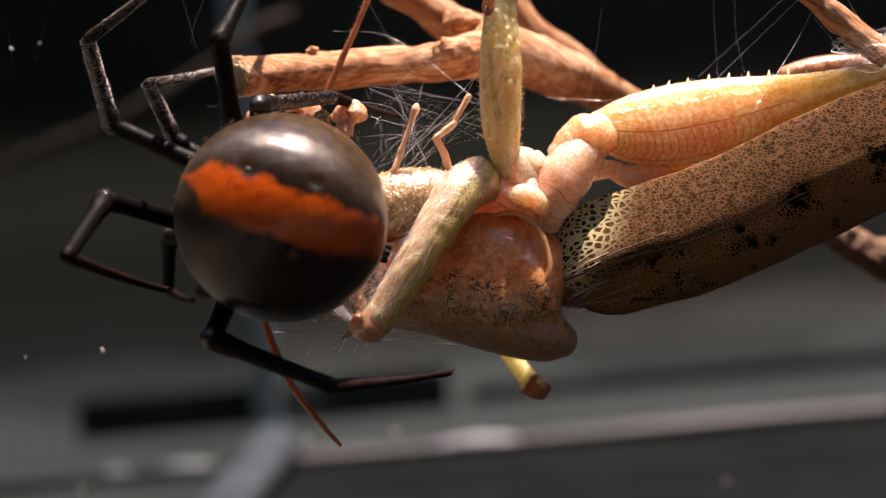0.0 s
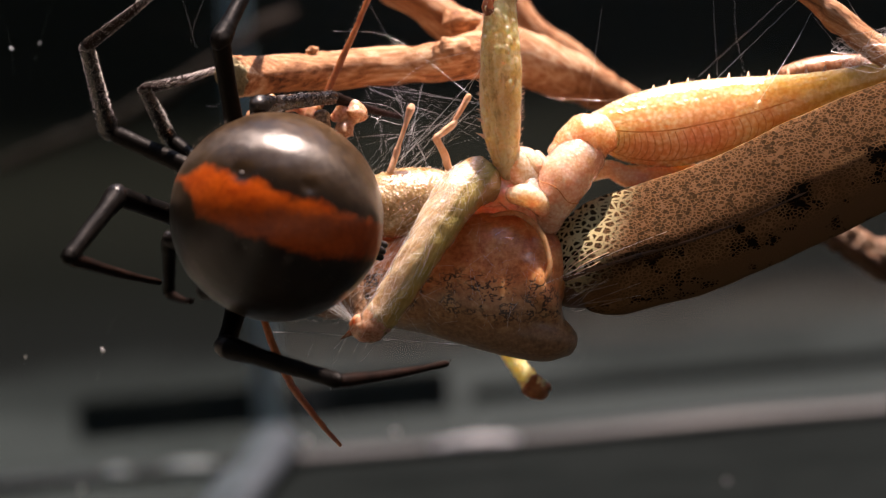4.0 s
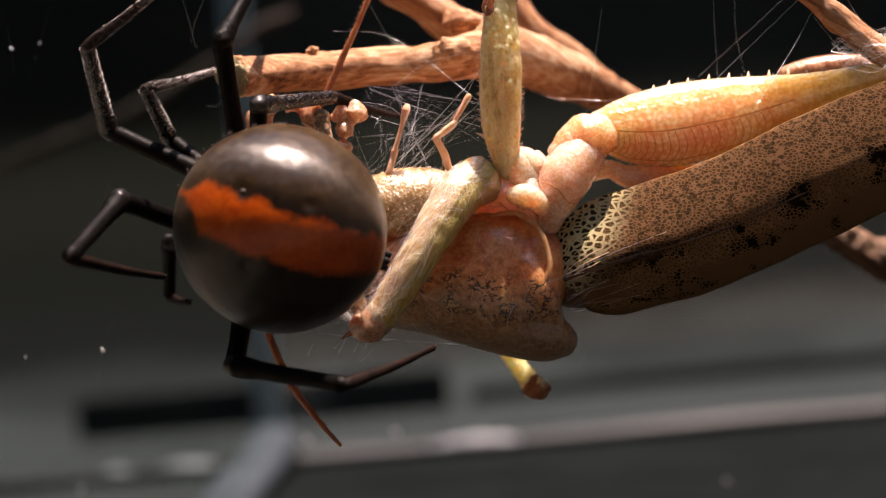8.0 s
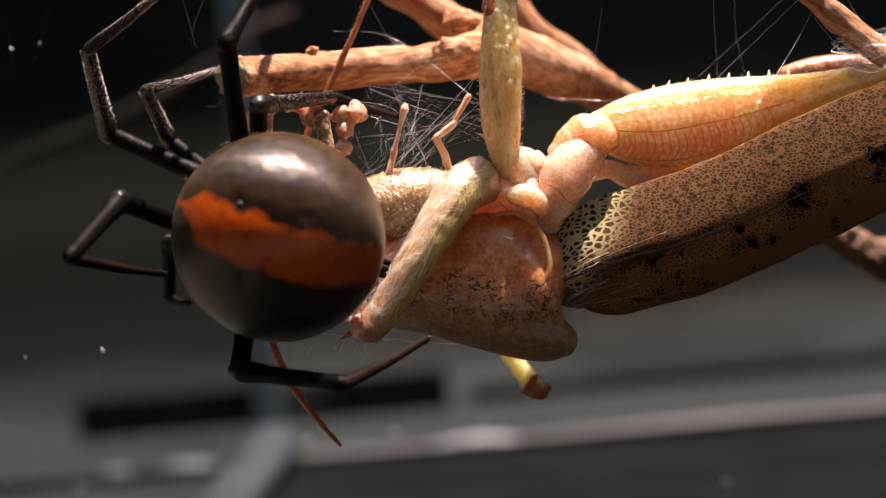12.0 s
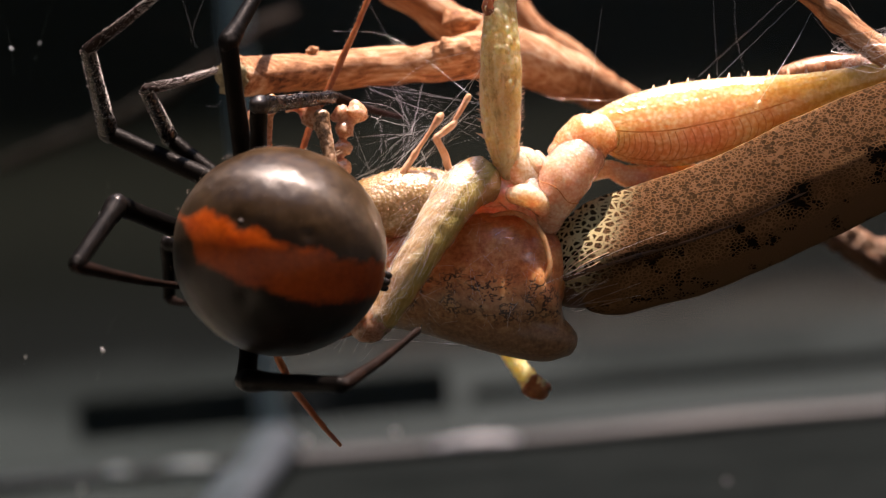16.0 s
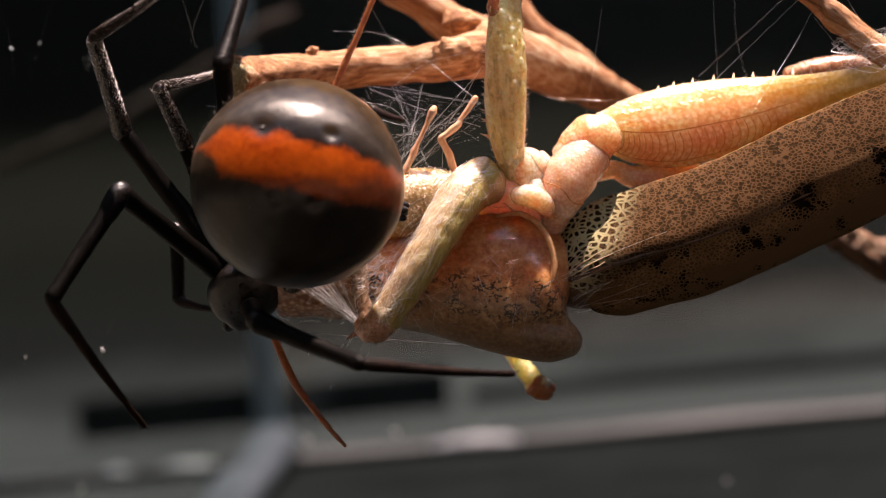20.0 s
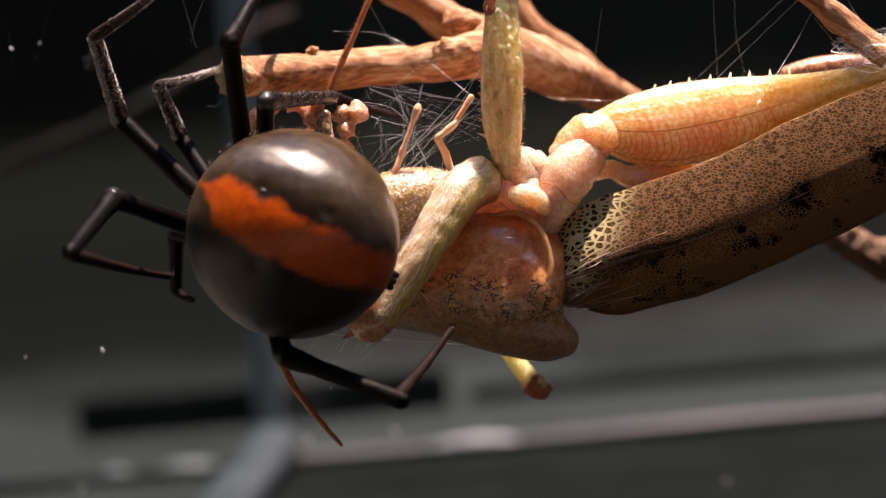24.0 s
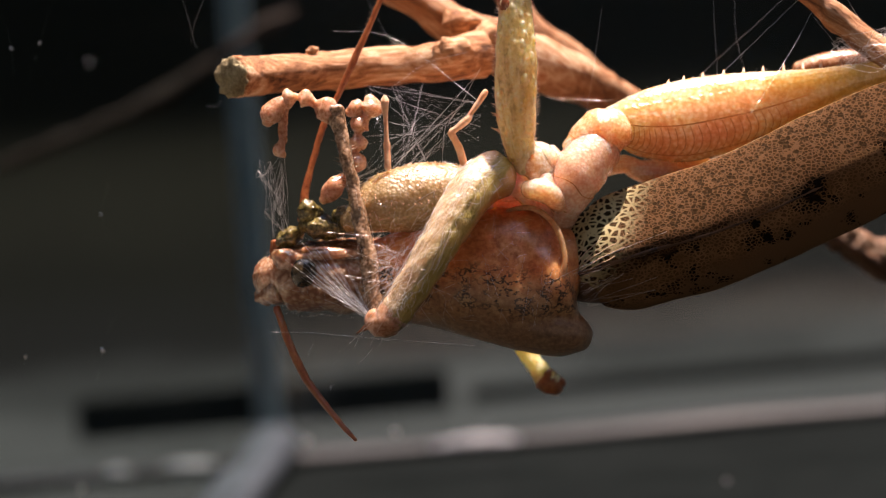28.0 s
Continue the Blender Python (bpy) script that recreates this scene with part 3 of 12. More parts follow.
# ---- twigs ----
def twig(name, rows, label, sides=28, rough=0.14, grain=1.6, cut=None, spurs=(), skin=None):
    t = thing(name, rows[0][:3], label, "twig", "dry twigs")
    part("bark", loft(bmesh.new(), rows, sides, 10, (0.15, 0.15), rough, grain), skin or BARK, t)
    for place, way, size in spurs:
        bm = bmesh.new()
        blob(bm, place, (size, size * 0.8, size * 0.7), (0, 0, 0), size * 0.5, size, 3)
        part("knot", bm, BARK, t)
    if cut:
        bm = bmesh.new()
        r = rows[0][3]
        blob(bm, (-9.64, 3.00, 33.36), (r * 0.22, r * 0.99, r * 1.0), (0, -3, 52), 0.2, 0.45, 4)
        part("cut_end", bm, CUT_WOOD, t, "pale rough cut end")
    return t


def twigs():
    twig("twig", [(-9.57, 3.20, 33.38, 1.06), (-8.91, 4.00, 33.44, 1.02), (-6.72, 5.20, 33.55, 0.97), (-4.47, 6.00, 33.56, 0.98), (-1.60, 6.40, 33.55, 0.95), (1.01, 6.00, 33.58, 1.01), (2.78, 7.00, 33.80, 1.22)],
         "broken reddish brown twig with a pale cut end", cut=True, spurs=(((1.33, 5.00, 33.97), 0, 0.9), ((-5.72, 5.20, 34.55), 0, 0.3)))
    twig("twig", [(-2.98, 10.00, 39.26, 1.01), (-0.73, 10.00, 37.57, 1.01), (1.51, 10.00, 35.81, 1.07), (3.50, 10.00, 34.56, 1.37), (6.13, 11.00, 33.31, 1.44), (8.59, 13.00, 32.20, 1.23), (11.21, 16.00, 30.88, 1.07), (15.32, 20.00, 28.90, 1.11)],
         "thick forked brown twig behind the grasshopper", skin=SLANT_BARK, spurs=(((1.91, 8.00, 35.47), 0, 1.0), ((2.71, 8.00, 34.52), 0, 1.2)))
    twig("twig", [(4.07, 16.00, 39.46, 0.82), (5.67, 16.00, 36.16, 0.82), (7.78, 17.00, 34.34, 0.86), (10.30, 19.00, 32.20, 0.77), (13.63, 22.00, 29.48, 0.73)], "straight brown side twig behind the fork", skin=SLANT_BARK)
    twig("twig", [(17.60, 2.00, 36.09, 0.55), (19.13, 2.00, 34.57, 0.58), (20.68, 2.00, 33.18, 0.61), (22.22, 2.00, 31.74, 0.66), (24.28, 2.00, 29.95, 0.72)], "thin tan twig wrapped in silk", rough=0.2, skin=SLANT_BARK)
    twig("twig", [(19.83, 18.00, 24.55, 0.70), (21.96, 18.00, 23.14, 0.86), (24.07, 18.00, 21.67, 1.02), (27.10, 18.00, 19.57, 1.15)], "shaded brown twig low behind the wings", rough=0.3, grain=0.8, skin=SHADED_BARK)
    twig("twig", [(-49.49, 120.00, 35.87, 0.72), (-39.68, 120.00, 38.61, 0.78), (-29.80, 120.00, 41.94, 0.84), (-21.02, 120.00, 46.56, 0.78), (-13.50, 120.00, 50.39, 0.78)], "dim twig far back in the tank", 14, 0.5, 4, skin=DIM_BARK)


# ---- grasshopper ----
insect = thing("grasshopper", (0.54, 3.00, 25.10), "dead brown and amber grasshopper wrapped in silk, hanging upside down", "grasshopper")


def flat_sided(s, a):
    """A section with flattened sides and tighter edges."""
    return (abs(math.cos(a)) ** 2.7 + abs(math.sin(a)) ** 2.7) ** (-1 / 2.7)


def folds(s, a):
    """Soft creases round a joint."""
    return 1.0 + 0.025 * math.sin(s * 21 + 1.6 * math.sin(a)) + 0.01 * math.sin(s * 47 + 2.0 * math.cos(a))


def insect_body():
    # shield behind the head: an upright side, a blunt keel along its lower edge and a bulge by its rim
    bm = bmesh.new()
    loft(bm, [(-5.58, 3.00, 22.41, 1.26, 1.68), (-3.88, 2.90, 22.49, 1.87, 2.34), (-1.35, 2.70, 22.61, 2.59, 2.56), (0.87, 2.50, 22.45, 3.11, 2.72), (2.52, 2.40, 22.22, 3.36, 2.78), (3.75, 2.30, 21.95, 3.25, 2.66), (4.56, 2.30, 21.74, 2.72, 2.33), (5.03, 2.40, 21.55, 1.86, 1.78)],
         64, 12, (0.5, 0.35), 0.05, 1.3, flat_sided, (0, 1, -0.3))
    loft(bm, [(-2.84, 2.60, 21.48, 0.67, 1.11), (-0.39, 2.10, 20.83, 1.11, 1.71), (1.78, 1.85, 20.26, 1.38, 1.98), (3.54, 1.75, 19.69, 1.41, 1.95), (4.75, 1.80, 19.28, 1.24, 1.80), (5.57, 2.10, 18.98, 0.78, 1.25)], 48, 12, (0.6, 0.5), 0.05, 0.9)
    loft(bm, [(3.29, 1.55, 23.32, 1.10, 1.38), (4.04, 0.92, 22.44, 1.15, 1.36), (4.45, 0.85, 21.39, 0.93, 1.37), (4.96, 1.60, 20.06, 0.62, 1.17)], 40, 12, (0.9, 0.6), 0.05, 0.8)
    blended(part("shield", bm, SHIELD, insect, "reddish brown shield with black marks and a blunt grey-brown keel"), 0.1, 9)
    bm = bmesh.new()
    loft(bm, [(2.38, 1.32, 25.36, 0.07), (3.04, 0.82, 25.46, 0.11), (3.70, 0.42, 25.39, 0.13), (4.33, 0.12, 24.96, 0.14), (4.76, -0.08, 24.32, 0.15), (5.00, -0.18, 23.48, 0.15), (5.01, -0.28, 22.67, 0.16), (4.80, -0.30, 22.04, 0.15), (4.56, -0.20, 21.60, 0.08)], 16, 8)
    part("shield_rim", bm, RIM, insect, "pinkish raised rim")
    part("middle_hip", loft(bmesh.new(), [(3.34, 0.90, 27.96, 0.82, 0.82), (3.83, 1.00, 27.54, 0.90, 0.93), (4.28, 1.20, 27.01, 0.82, 0.88), (4.54, 1.60, 26.53, 0.61, 0.72)], 40, 10, (0.6, 0.6), 0.05, 0.9), ORANGE, insect, "amber middle hip")
    part("hip_fold", loft(bmesh.new(), [(4.14, 1.60, 28.31, 0.33, 0.55), (4.54, 1.20, 28.04, 0.47, 0.66), (4.71, 1.10, 27.52, 0.49, 0.66), (4.51, 1.30, 27.00, 0.38, 0.55)], 24, 8, (0.6, 0.6), 0.05, 0.8), PINK, insect)
    part("hip_fold", loft(bmesh.new(), [(4.91, 1.90, 28.15, 0.33, 0.50), (5.24, 1.70, 27.56, 0.41, 0.61), (5.12, 1.70, 26.85, 0.41, 0.61), (4.80, 1.80, 26.32, 0.33, 0.50)], 24, 8, (0.6, 0.6), 0.05, 0.8), PINK, insect)
    part("hind_hip", loft(bmesh.new(), [(7.31, 1.60, 28.10, 1.10, 1.16), (6.56, 1.10, 27.39, 1.27, 1.32), (5.94, 0.95, 26.56, 1.22, 1.27), (5.46, 1.20, 25.72, 1.00, 1.11), (5.21, 1.70, 24.83, 0.67, 0.89)], 48, 12, (0.5, 0.6), 0.06, 1.2, folds), PINK, insect, "smooth pink hind hip")
    # soft underside between the legs: bulging plates and folds grown into one another
    bm = bmesh.new()
    loft(bm, [(1.27, 2.40, 26.42, 0.89, 1.22), (2.39, 2.20, 26.49, 1.11, 1.39), (3.57, 2.00, 26.44, 1.22, 1.44), (4.51, 2.00, 26.08, 1.22, 1.38), (5.00, 2.10, 25.26, 0.94, 1.22), (5.21, 2.40, 24.35, 0.56, 0.83)], 40, 12, (0.6, 0.6), 0.1, 0.5, folds)
    for rows in ([(3.58, 0.20, 26.30, 0.43, 0.54), (4.16, -0.10, 26.22, 0.57, 0.60), (4.74, 0.20, 25.85, 0.54, 0.60), (5.06, 0.80, 25.34, 0.38, 0.49)], [(4.93, 1.40, 26.08, 0.38, 0.55), (5.22, 1.20, 25.72, 0.49, 0.71), (5.40, 1.40, 25.16, 0.47, 0.71), (5.26, 1.80, 24.54, 0.30, 0.55)], [(2.05, 1.60, 26.61, 0.72, 0.83), (2.88, 1.20, 26.67, 0.93, 0.93), (3.58, 1.40, 26.75, 0.82, 0.88)],
                 [(2.41, 1.00, 27.06, 0.38, 0.49), (2.97, 0.70, 26.67, 0.55, 0.60), (3.42, 0.80, 26.14, 0.49, 0.60), (3.62, 1.30, 25.64, 0.27, 0.44)], [(3.96, 0.90, 27.20, 0.36, 0.44), (4.41, 0.70, 26.77, 0.46, 0.55), (4.64, 0.80, 26.20, 0.41, 0.55), (4.56, 1.20, 25.72, 0.25, 0.38)], [(4.74, 1.00, 26.64, 0.33, 0.44), (5.13, 0.80, 26.21, 0.44, 0.55), (5.36, 1.00, 25.59, 0.41, 0.55), (5.27, 1.50, 24.89, 0.25, 0.39)]):
        loft(bm, rows, 28, 10, (0.7, 0.7), 0.05, 0.5)
    blended(part("chest", bm, PINK, insect, "moist pinkish amber underside between the legs"), 0.07, 5)
    part("far_hip", loft(bmesh.new(), [(7.45, 3.00, 27.16, 0.50, 0.61), (8.58, 3.00, 27.20, 0.45, 0.61), (9.33, 3.00, 26.80, 0.56, 0.73), (10.81, 3.40, 26.57, 0.78, 0.84), (12.57, 4.00, 26.61, 0.73, 0.85)], 28, 8, (0.6, 0.6), 0.05, 0.9), PINK, insect, "pinkish far hip")
    # dark bulk of the abdomen under the wings
    part("abdomen", loft(bmesh.new(), [(5.68, 6.00, 22.29, 1.70, 2.01), (7.90, 6.00, 22.80, 2.20, 2.59), (12.06, 6.50, 23.59, 2.80, 2.60), (18.11, 7.00, 25.94, 3.05, 2.47), (24.22, 7.50, 27.91, 2.91, 2.33), (30.37, 8.00, 29.75, 2.49, 1.76)], 30, 8, (0.5, 0.8), 0.15, 1.6), WING_BACK, insect)


def ridged(s, a):
    """A wedge with a blunt ridge along its front and back."""
    return (abs(math.cos(a)) ** 1.3 + abs(math.sin(a)) ** 1.3) ** (-1 / 1.3)


def wings():
    # netted front panel, then the folded brown hind edge under it
    fore = [(5.56, 1.90, 22.04, 1.15, 0.94), (6.23, 1.90, 22.33, 2.12, 1.72), (7.58, 1.85, 22.74, 2.81, 2.40), (9.56, 1.75, 23.23, 2.99, 2.30), (12.06, 1.45, 23.74, 3.02, 2.00), (14.85, 1.20, 24.60, 2.95, 1.75), (17.68, 1.05, 25.68, 3.01, 1.60), (20.52, 1.05, 26.71, 2.97, 1.60), (23.90, 0.95, 27.82, 2.82, 1.50), (28.38, 0.85, 29.16, 2.23, 1.40)]
    edge = [(5.32, 2.80, 21.88, 0.81, 1.12), (6.53, 2.40, 21.64, 1.10, 1.45), (9.03, 2.20, 21.96, 1.05, 1.50), (11.84, 2.30, 22.55, 1.10, 1.39), (14.71, 2.50, 23.45, 1.10, 1.34), (17.61, 2.80, 24.48, 1.11, 1.29), (20.55, 3.10, 25.58, 1.14, 1.23), (24.09, 3.50, 26.85, 1.12, 1.24), (28.90, 4.20, 28.57, 0.88, 1.02)]
    wing = part("fore_wing", loft(bmesh.new(), fore, 44, 10, (0.35, 0.6), 0.05, 2.0, ridged), WING, insect, "netted fore wing with dark cells")
    part("wing_edge", loft(bmesh.new(), edge, 36, 10, (0.5, 0.6), 0.08, 1.6), WING_BACK, insect, "brown folded wing edge with black spots")
    # the raised fold, and pale streaks that fan out from the wing's root
    def on_ridge(s, a, lift):
        p, out, way = skin(fore, s, a)
        c = skin(fore, s, 0)[0].lerp(skin(fore, s, 180)[0], 0.5)
        return c + (p - c) * ridged(s, radians(a)) + out * lift
    bm = bmesh.new()
    loft(bm, [(*on_ridge(0.03 + 0.075 * i, -93 - 0.6 * i, -0.06), 0.15 - 0.011 * i) for i in range(10)], 14, 6, (0.5, 0.8), 0.04, 0.5)
    part("fold", bm, WING_BACK, wing, "smooth brown fold along the wing")
    rng = random.Random(3)
    bm = bmesh.new()
    for i in range(9):
        a0 = -99 + 5 * i
        reach = rng.uniform(0.14, 0.30) * (1 - 0.05 * i)
        thread(bm, [on_ridge(0.05 + reach * j / 6, a0 + (4 + 1.2 * i) * j / 6 + rng.uniform(-0.8, 0.8), 0.0) for j in range(7)], rng.uniform(0.012, 0.024), 5, 3)
    part("vein", bm, PALE, wing, "pale fan of veins")


def hind_leg():
    def two_lobes(s, a):
        # a groove between the upper and the lower half of the thigh
        return 1.0 - 0.04 * math.exp(-((math.cos(a) - 0.18) / 0.10) ** 2)
    rows = [(7.91, 2.70, 29.46, 0.69, 0.42), (8.72, 2.60, 29.25, 1.28, 0.84), (9.84, 2.70, 29.08, 1.73, 1.07), (11.52, 2.80, 29.05, 2.01, 1.12), (13.51, 2.90, 29.25, 1.97, 1.04), (15.52, 3.00, 29.50, 1.72, 0.89), (17.47, 2.80, 29.87, 1.27, 0.70), (19.12, 2.50, 30.24, 0.86, 0.55), (20.78, 2.30, 30.50, 0.66, 0.47), (22.45, 2.20, 30.69, 0.60, 0.50), (24.42, 2.20, 30.93, 0.68, 0.50)]
    bm = loft(bmesh.new(), rows, 48, 10, (0.5, 0.6), 0.02, 1.2, two_lobes)
    # low studs in rows along the keels
    rng = random.Random(4)
    for a0, a1, count in ((-38, -46, 44), (-60, -64, 46), (-79, -83, 42), (-90, -92, 28)):
        for i in range(count):
            p = skin(rows, 0.08 + 0.66 * (i + rng.uniform(-0.25, 0.25)) / count, a0 + (a1 - a0) * i / count + rng.uniform(-3, 3), lift=-0.03)[0]
            blob(bm, p, (rng.uniform(0.10, 0.18), 0.07, 0.07), (0, 12, 0), 0, 1, 2)
    thigh = blended(part("hind_thigh", bm, AMBER, insect, "glowing amber hind thigh"), 0.045, 2)
    part("hip", loft(bmesh.new(), [(6.32, 1.90, 27.77, 1.05, 1.11), (6.85, 1.80, 28.25, 1.21, 1.21), (7.55, 1.60, 28.73, 1.32, 1.27), (8.22, 1.40, 28.99, 1.04, 1.10)], 44, 12, (0.5, 0.6), 0.05, 1.2, folds), ORANGE, insect, "peach hip joint")
    # thin brown seams at the hip's plates
    joint = [(6.32, 1.90, 27.77, 1.05, 1.11), (6.85, 1.80, 28.25, 1.21, 1.21), (7.55, 1.60, 28.73, 1.32, 1.27), (8.22, 1.40, 28.99, 1.04, 1.10)]
    plate = [(7.31, 1.60, 28.10, 1.10, 1.16), (6.56, 1.10, 27.39, 1.27, 1.32), (5.94, 0.95, 26.56, 1.22, 1.27), (5.46, 1.20, 25.72, 1.00, 1.11), (5.21, 1.70, 24.83, 0.67, 0.89)]
    for body, s0, s1 in ((joint, 0.10, 0.24), (plate, 0.52, 0.60), (plate, 0.80, 0.84)):
        bm = bmesh.new()
        thread(bm, [skin(body, s0 + (s1 - s0) * j / 12 + 0.02 * math.sin(j * 0.9), -175 + 170 * j / 12, lift=-0.012)[0] for j in range(13)], 0.028, 6, 3)
        part("seam", bm, RIB, insect, "thin brown seam")
    bm = bmesh.new()
    blob(bm, (7.05, 2.00, 29.68), (0.3, 0.34, 0.26), (0, -30, 0), 0.06, 0.5, 3)
    part("hip_bump", bm, PINK, insect)
    # slanting ribs over the lower half
    for i in range(22):
        s = 0.13 + 0.42 * i / 21
        bm = bmesh.new()
        thread(bm, [skin(rows, s + 0.012 * math.sin(math.pi * j / 6) - 0.012 * j / 6, -100 - 48 * j / 6, lift=-0.008)[0] for j in range(7)], 0.02, 8, 3)
        part("rib", bm, RIB, thigh)
    for a0, a1, s0, s1, r, m in ((-97, -97, 0.06, 0.62, 0.03, RIB), (-152, -146, 0.07, 0.5, 0.03, RIB)):
        bm = bmesh.new()
        thread(bm, [skin(rows, s0 + (s1 - s0) * j / 20, a0 + (a1 - a0) * j / 20, lift=-0.02)[0] for j in range(21)], r, 8, 3)
        part("ridge", bm, m, thigh)
    # spines on the upper keel
    for i in range(12):
        s = 0.27 + 0.56 * i / 11
        bm = bmesh.new()
        p, out, way = skin(rows, s, -8, lift=-0.06)
        spike(bm, p, out + way * 0.3, 0.28 + 0.2 * i / 11, 0.10, 8)
        part("spine", bm, PALE, thigh)
    bm = bmesh.new()
    for i in range(160):
        p, out, way = skin(rows, rng.uniform(0.05, 0.95), rng.choice((rng.uniform(-30, 10), rng.uniform(-180, -150))), lift=-0.02)
        spike(bm, p, out + way * 0.5, rng.uniform(0.12, 0.25), 0.012, 3)
    part("hairs", bm, HAIR, thigh)
    part("far_thigh", loft(bmesh.new(), [(18.46, 8.00, 31.41, 0.47, 0.59), (19.94, 8.00, 31.54, 0.73, 0.76), (21.42, 8.00, 31.62, 0.64, 0.70), (23.47, 8.00, 31.59, 0.50, 0.59)], 24, 8, (0.8, 0.8), 0.05), TAN, insect, "pinkish far hind thigh")


def keels(s, a):
    """Blunt lengthwise ridges of a leg."""
    return 1.0 + 0.03 * math.cos(5 * a + 0.6)


def walking_legs():
    rng = random.Random(7)
    stem = [(4.50, 0.00, 37.79, 0.70, 0.76), (3.86, 0.00, 35.80, 0.73, 0.81), (3.66, 0.00, 34.05, 0.89, 0.92), (3.54, 0.00, 32.43, 1.00, 0.98), (3.38, 0.20, 30.82, 1.01, 0.98), (3.32, 0.40, 29.42, 0.90, 0.93), (3.38, 0.60, 28.25, 0.68, 0.76), (3.47, 0.80, 27.29, 0.49, 0.60)]
    # keeled leg with flat warts in rows down it
    bm = loft(bmesh.new(), stem, 48, 12, (0.5, 0.5), 0.04, 0.7, keels)
    for column, count in ((-38, 15), (-72, 18), (-104, 18), (-140, 14)):
        for i in range(count):
            p = skin(stem, 0.2 + 0.72 * (i + rng.uniform(-0.25, 0.25)) / count, column + rng.uniform(-8, 8), lift=-0.02)[0]
            blob(bm, p, (rng.uniform(0.13, 0.18), 0.10, rng.uniform(0.18, 0.28)), (0, rng.uniform(-25, 25), 0), 0.03, 0.3, 2)
    leg = blended(part("middle_thigh", bm, GREENISH, insect, "yellow-green warty middle thigh with fine hairs"), 0.045, 2)
    for i in range(7):
        a = Vector((2.68, 0.00, 33.18)).lerp(Vector((2.25, 0.20, 29.15)), (i + rng.uniform(-0.2, 0.2)) / 6)
        bm = bmesh.new()
        spike(bm, a + Vector((0.25, 0, 0)), (-1, -0.2, 0.45), 0.55, 0.10, 7)
        part("spine", bm, PALE, leg)
    bm = bmesh.new()
    for i in range(700):
        p, out, way = skin(stem, rng.uniform(0.12, 0.97), rng.uniform(-180, 180), lift=-0.02)
        spike(bm, p, out - way * rng.uniform(0.1, 0.7), rng.uniform(0.14, 0.32), 0.014, 3)
    part("hairs", bm, PALE, leg)
    part("knee", loft(bmesh.new(), [(4.06, 0.00, 36.46, 0.87, 0.81), (3.72, 0.00, 35.46, 0.81, 0.81), (3.67, 0.00, 34.86, 0.76, 0.81)], 28, 8, (0.6, 0.4), 0.1, 0.6), RUST, leg)
    # fore leg, folded: thigh down to the knee, shin back up
    fore = part("front_thigh", loft(bmesh.new(), [(2.09, 0.60, 27.19, 1.20, 1.09), (0.98, -0.40, 26.52, 1.13, 1.03), (-0.14, -1.20, 25.12, 1.02, 0.91), (-1.36, -1.70, 23.48, 0.91, 0.80), (-2.57, -1.80, 21.85, 0.83, 0.72), (-3.55, -1.80, 20.73, 0.75, 0.67)],
         48, 12, (0.7, 0.6), 0.08, 0.6), OLIVE, insect, "olive front thigh under a film of silk")
    part("front_knee", loft(bmesh.new(), [(-3.37, -1.80, 20.95, 0.80, 0.69), (-3.88, -1.80, 20.57, 0.72, 0.64), (-4.30, -1.60, 20.81, 0.53, 0.53)], 28, 8, (0.7, 0.7), 0.12, 0.6), PAD, fore, "rust-brown knee")
    bm = bmesh.new()
    spike(bm, (-4.64, -1.70, 20.47), Vector((-5.26, -1.70, 20.13)) - Vector((-4.64, -1.70, 20.47)), 0.65, 0.16, 8)
    part("spine", bm, RUST, fore)
    shin = part("front_shin", loft(bmesh.new(), [(-4.16, -0.60, 20.98, 0.40), (-4.32, -0.50, 22.24, 0.40), (-4.35, -0.40, 23.87, 0.43), (-4.62, -0.20, 25.79, 0.35), (-4.88, 0.00, 27.99, 0.30), (-5.18, 0.20, 29.93, 0.33), (-5.35, 0.30, 30.91, 0.49)], 20, 10, (0.5, 0.6), 0.09, 0.6), SHIN, insect, "thin brown front shin")
    bm = bmesh.new()
    for i in range(40):
        a = Vector((-4.36, -0.50, 22.78)).lerp(Vector((-5.09, 0.20, 29.38)), rng.random())
        s = rng.choice((-1, 1))
        spike(bm, a + Vector((s * 0.25, 0, 0)), (s, -0.4, 0.4), 0.5, 0.03, 4)
    part("spine", bm, SHIN, shin)
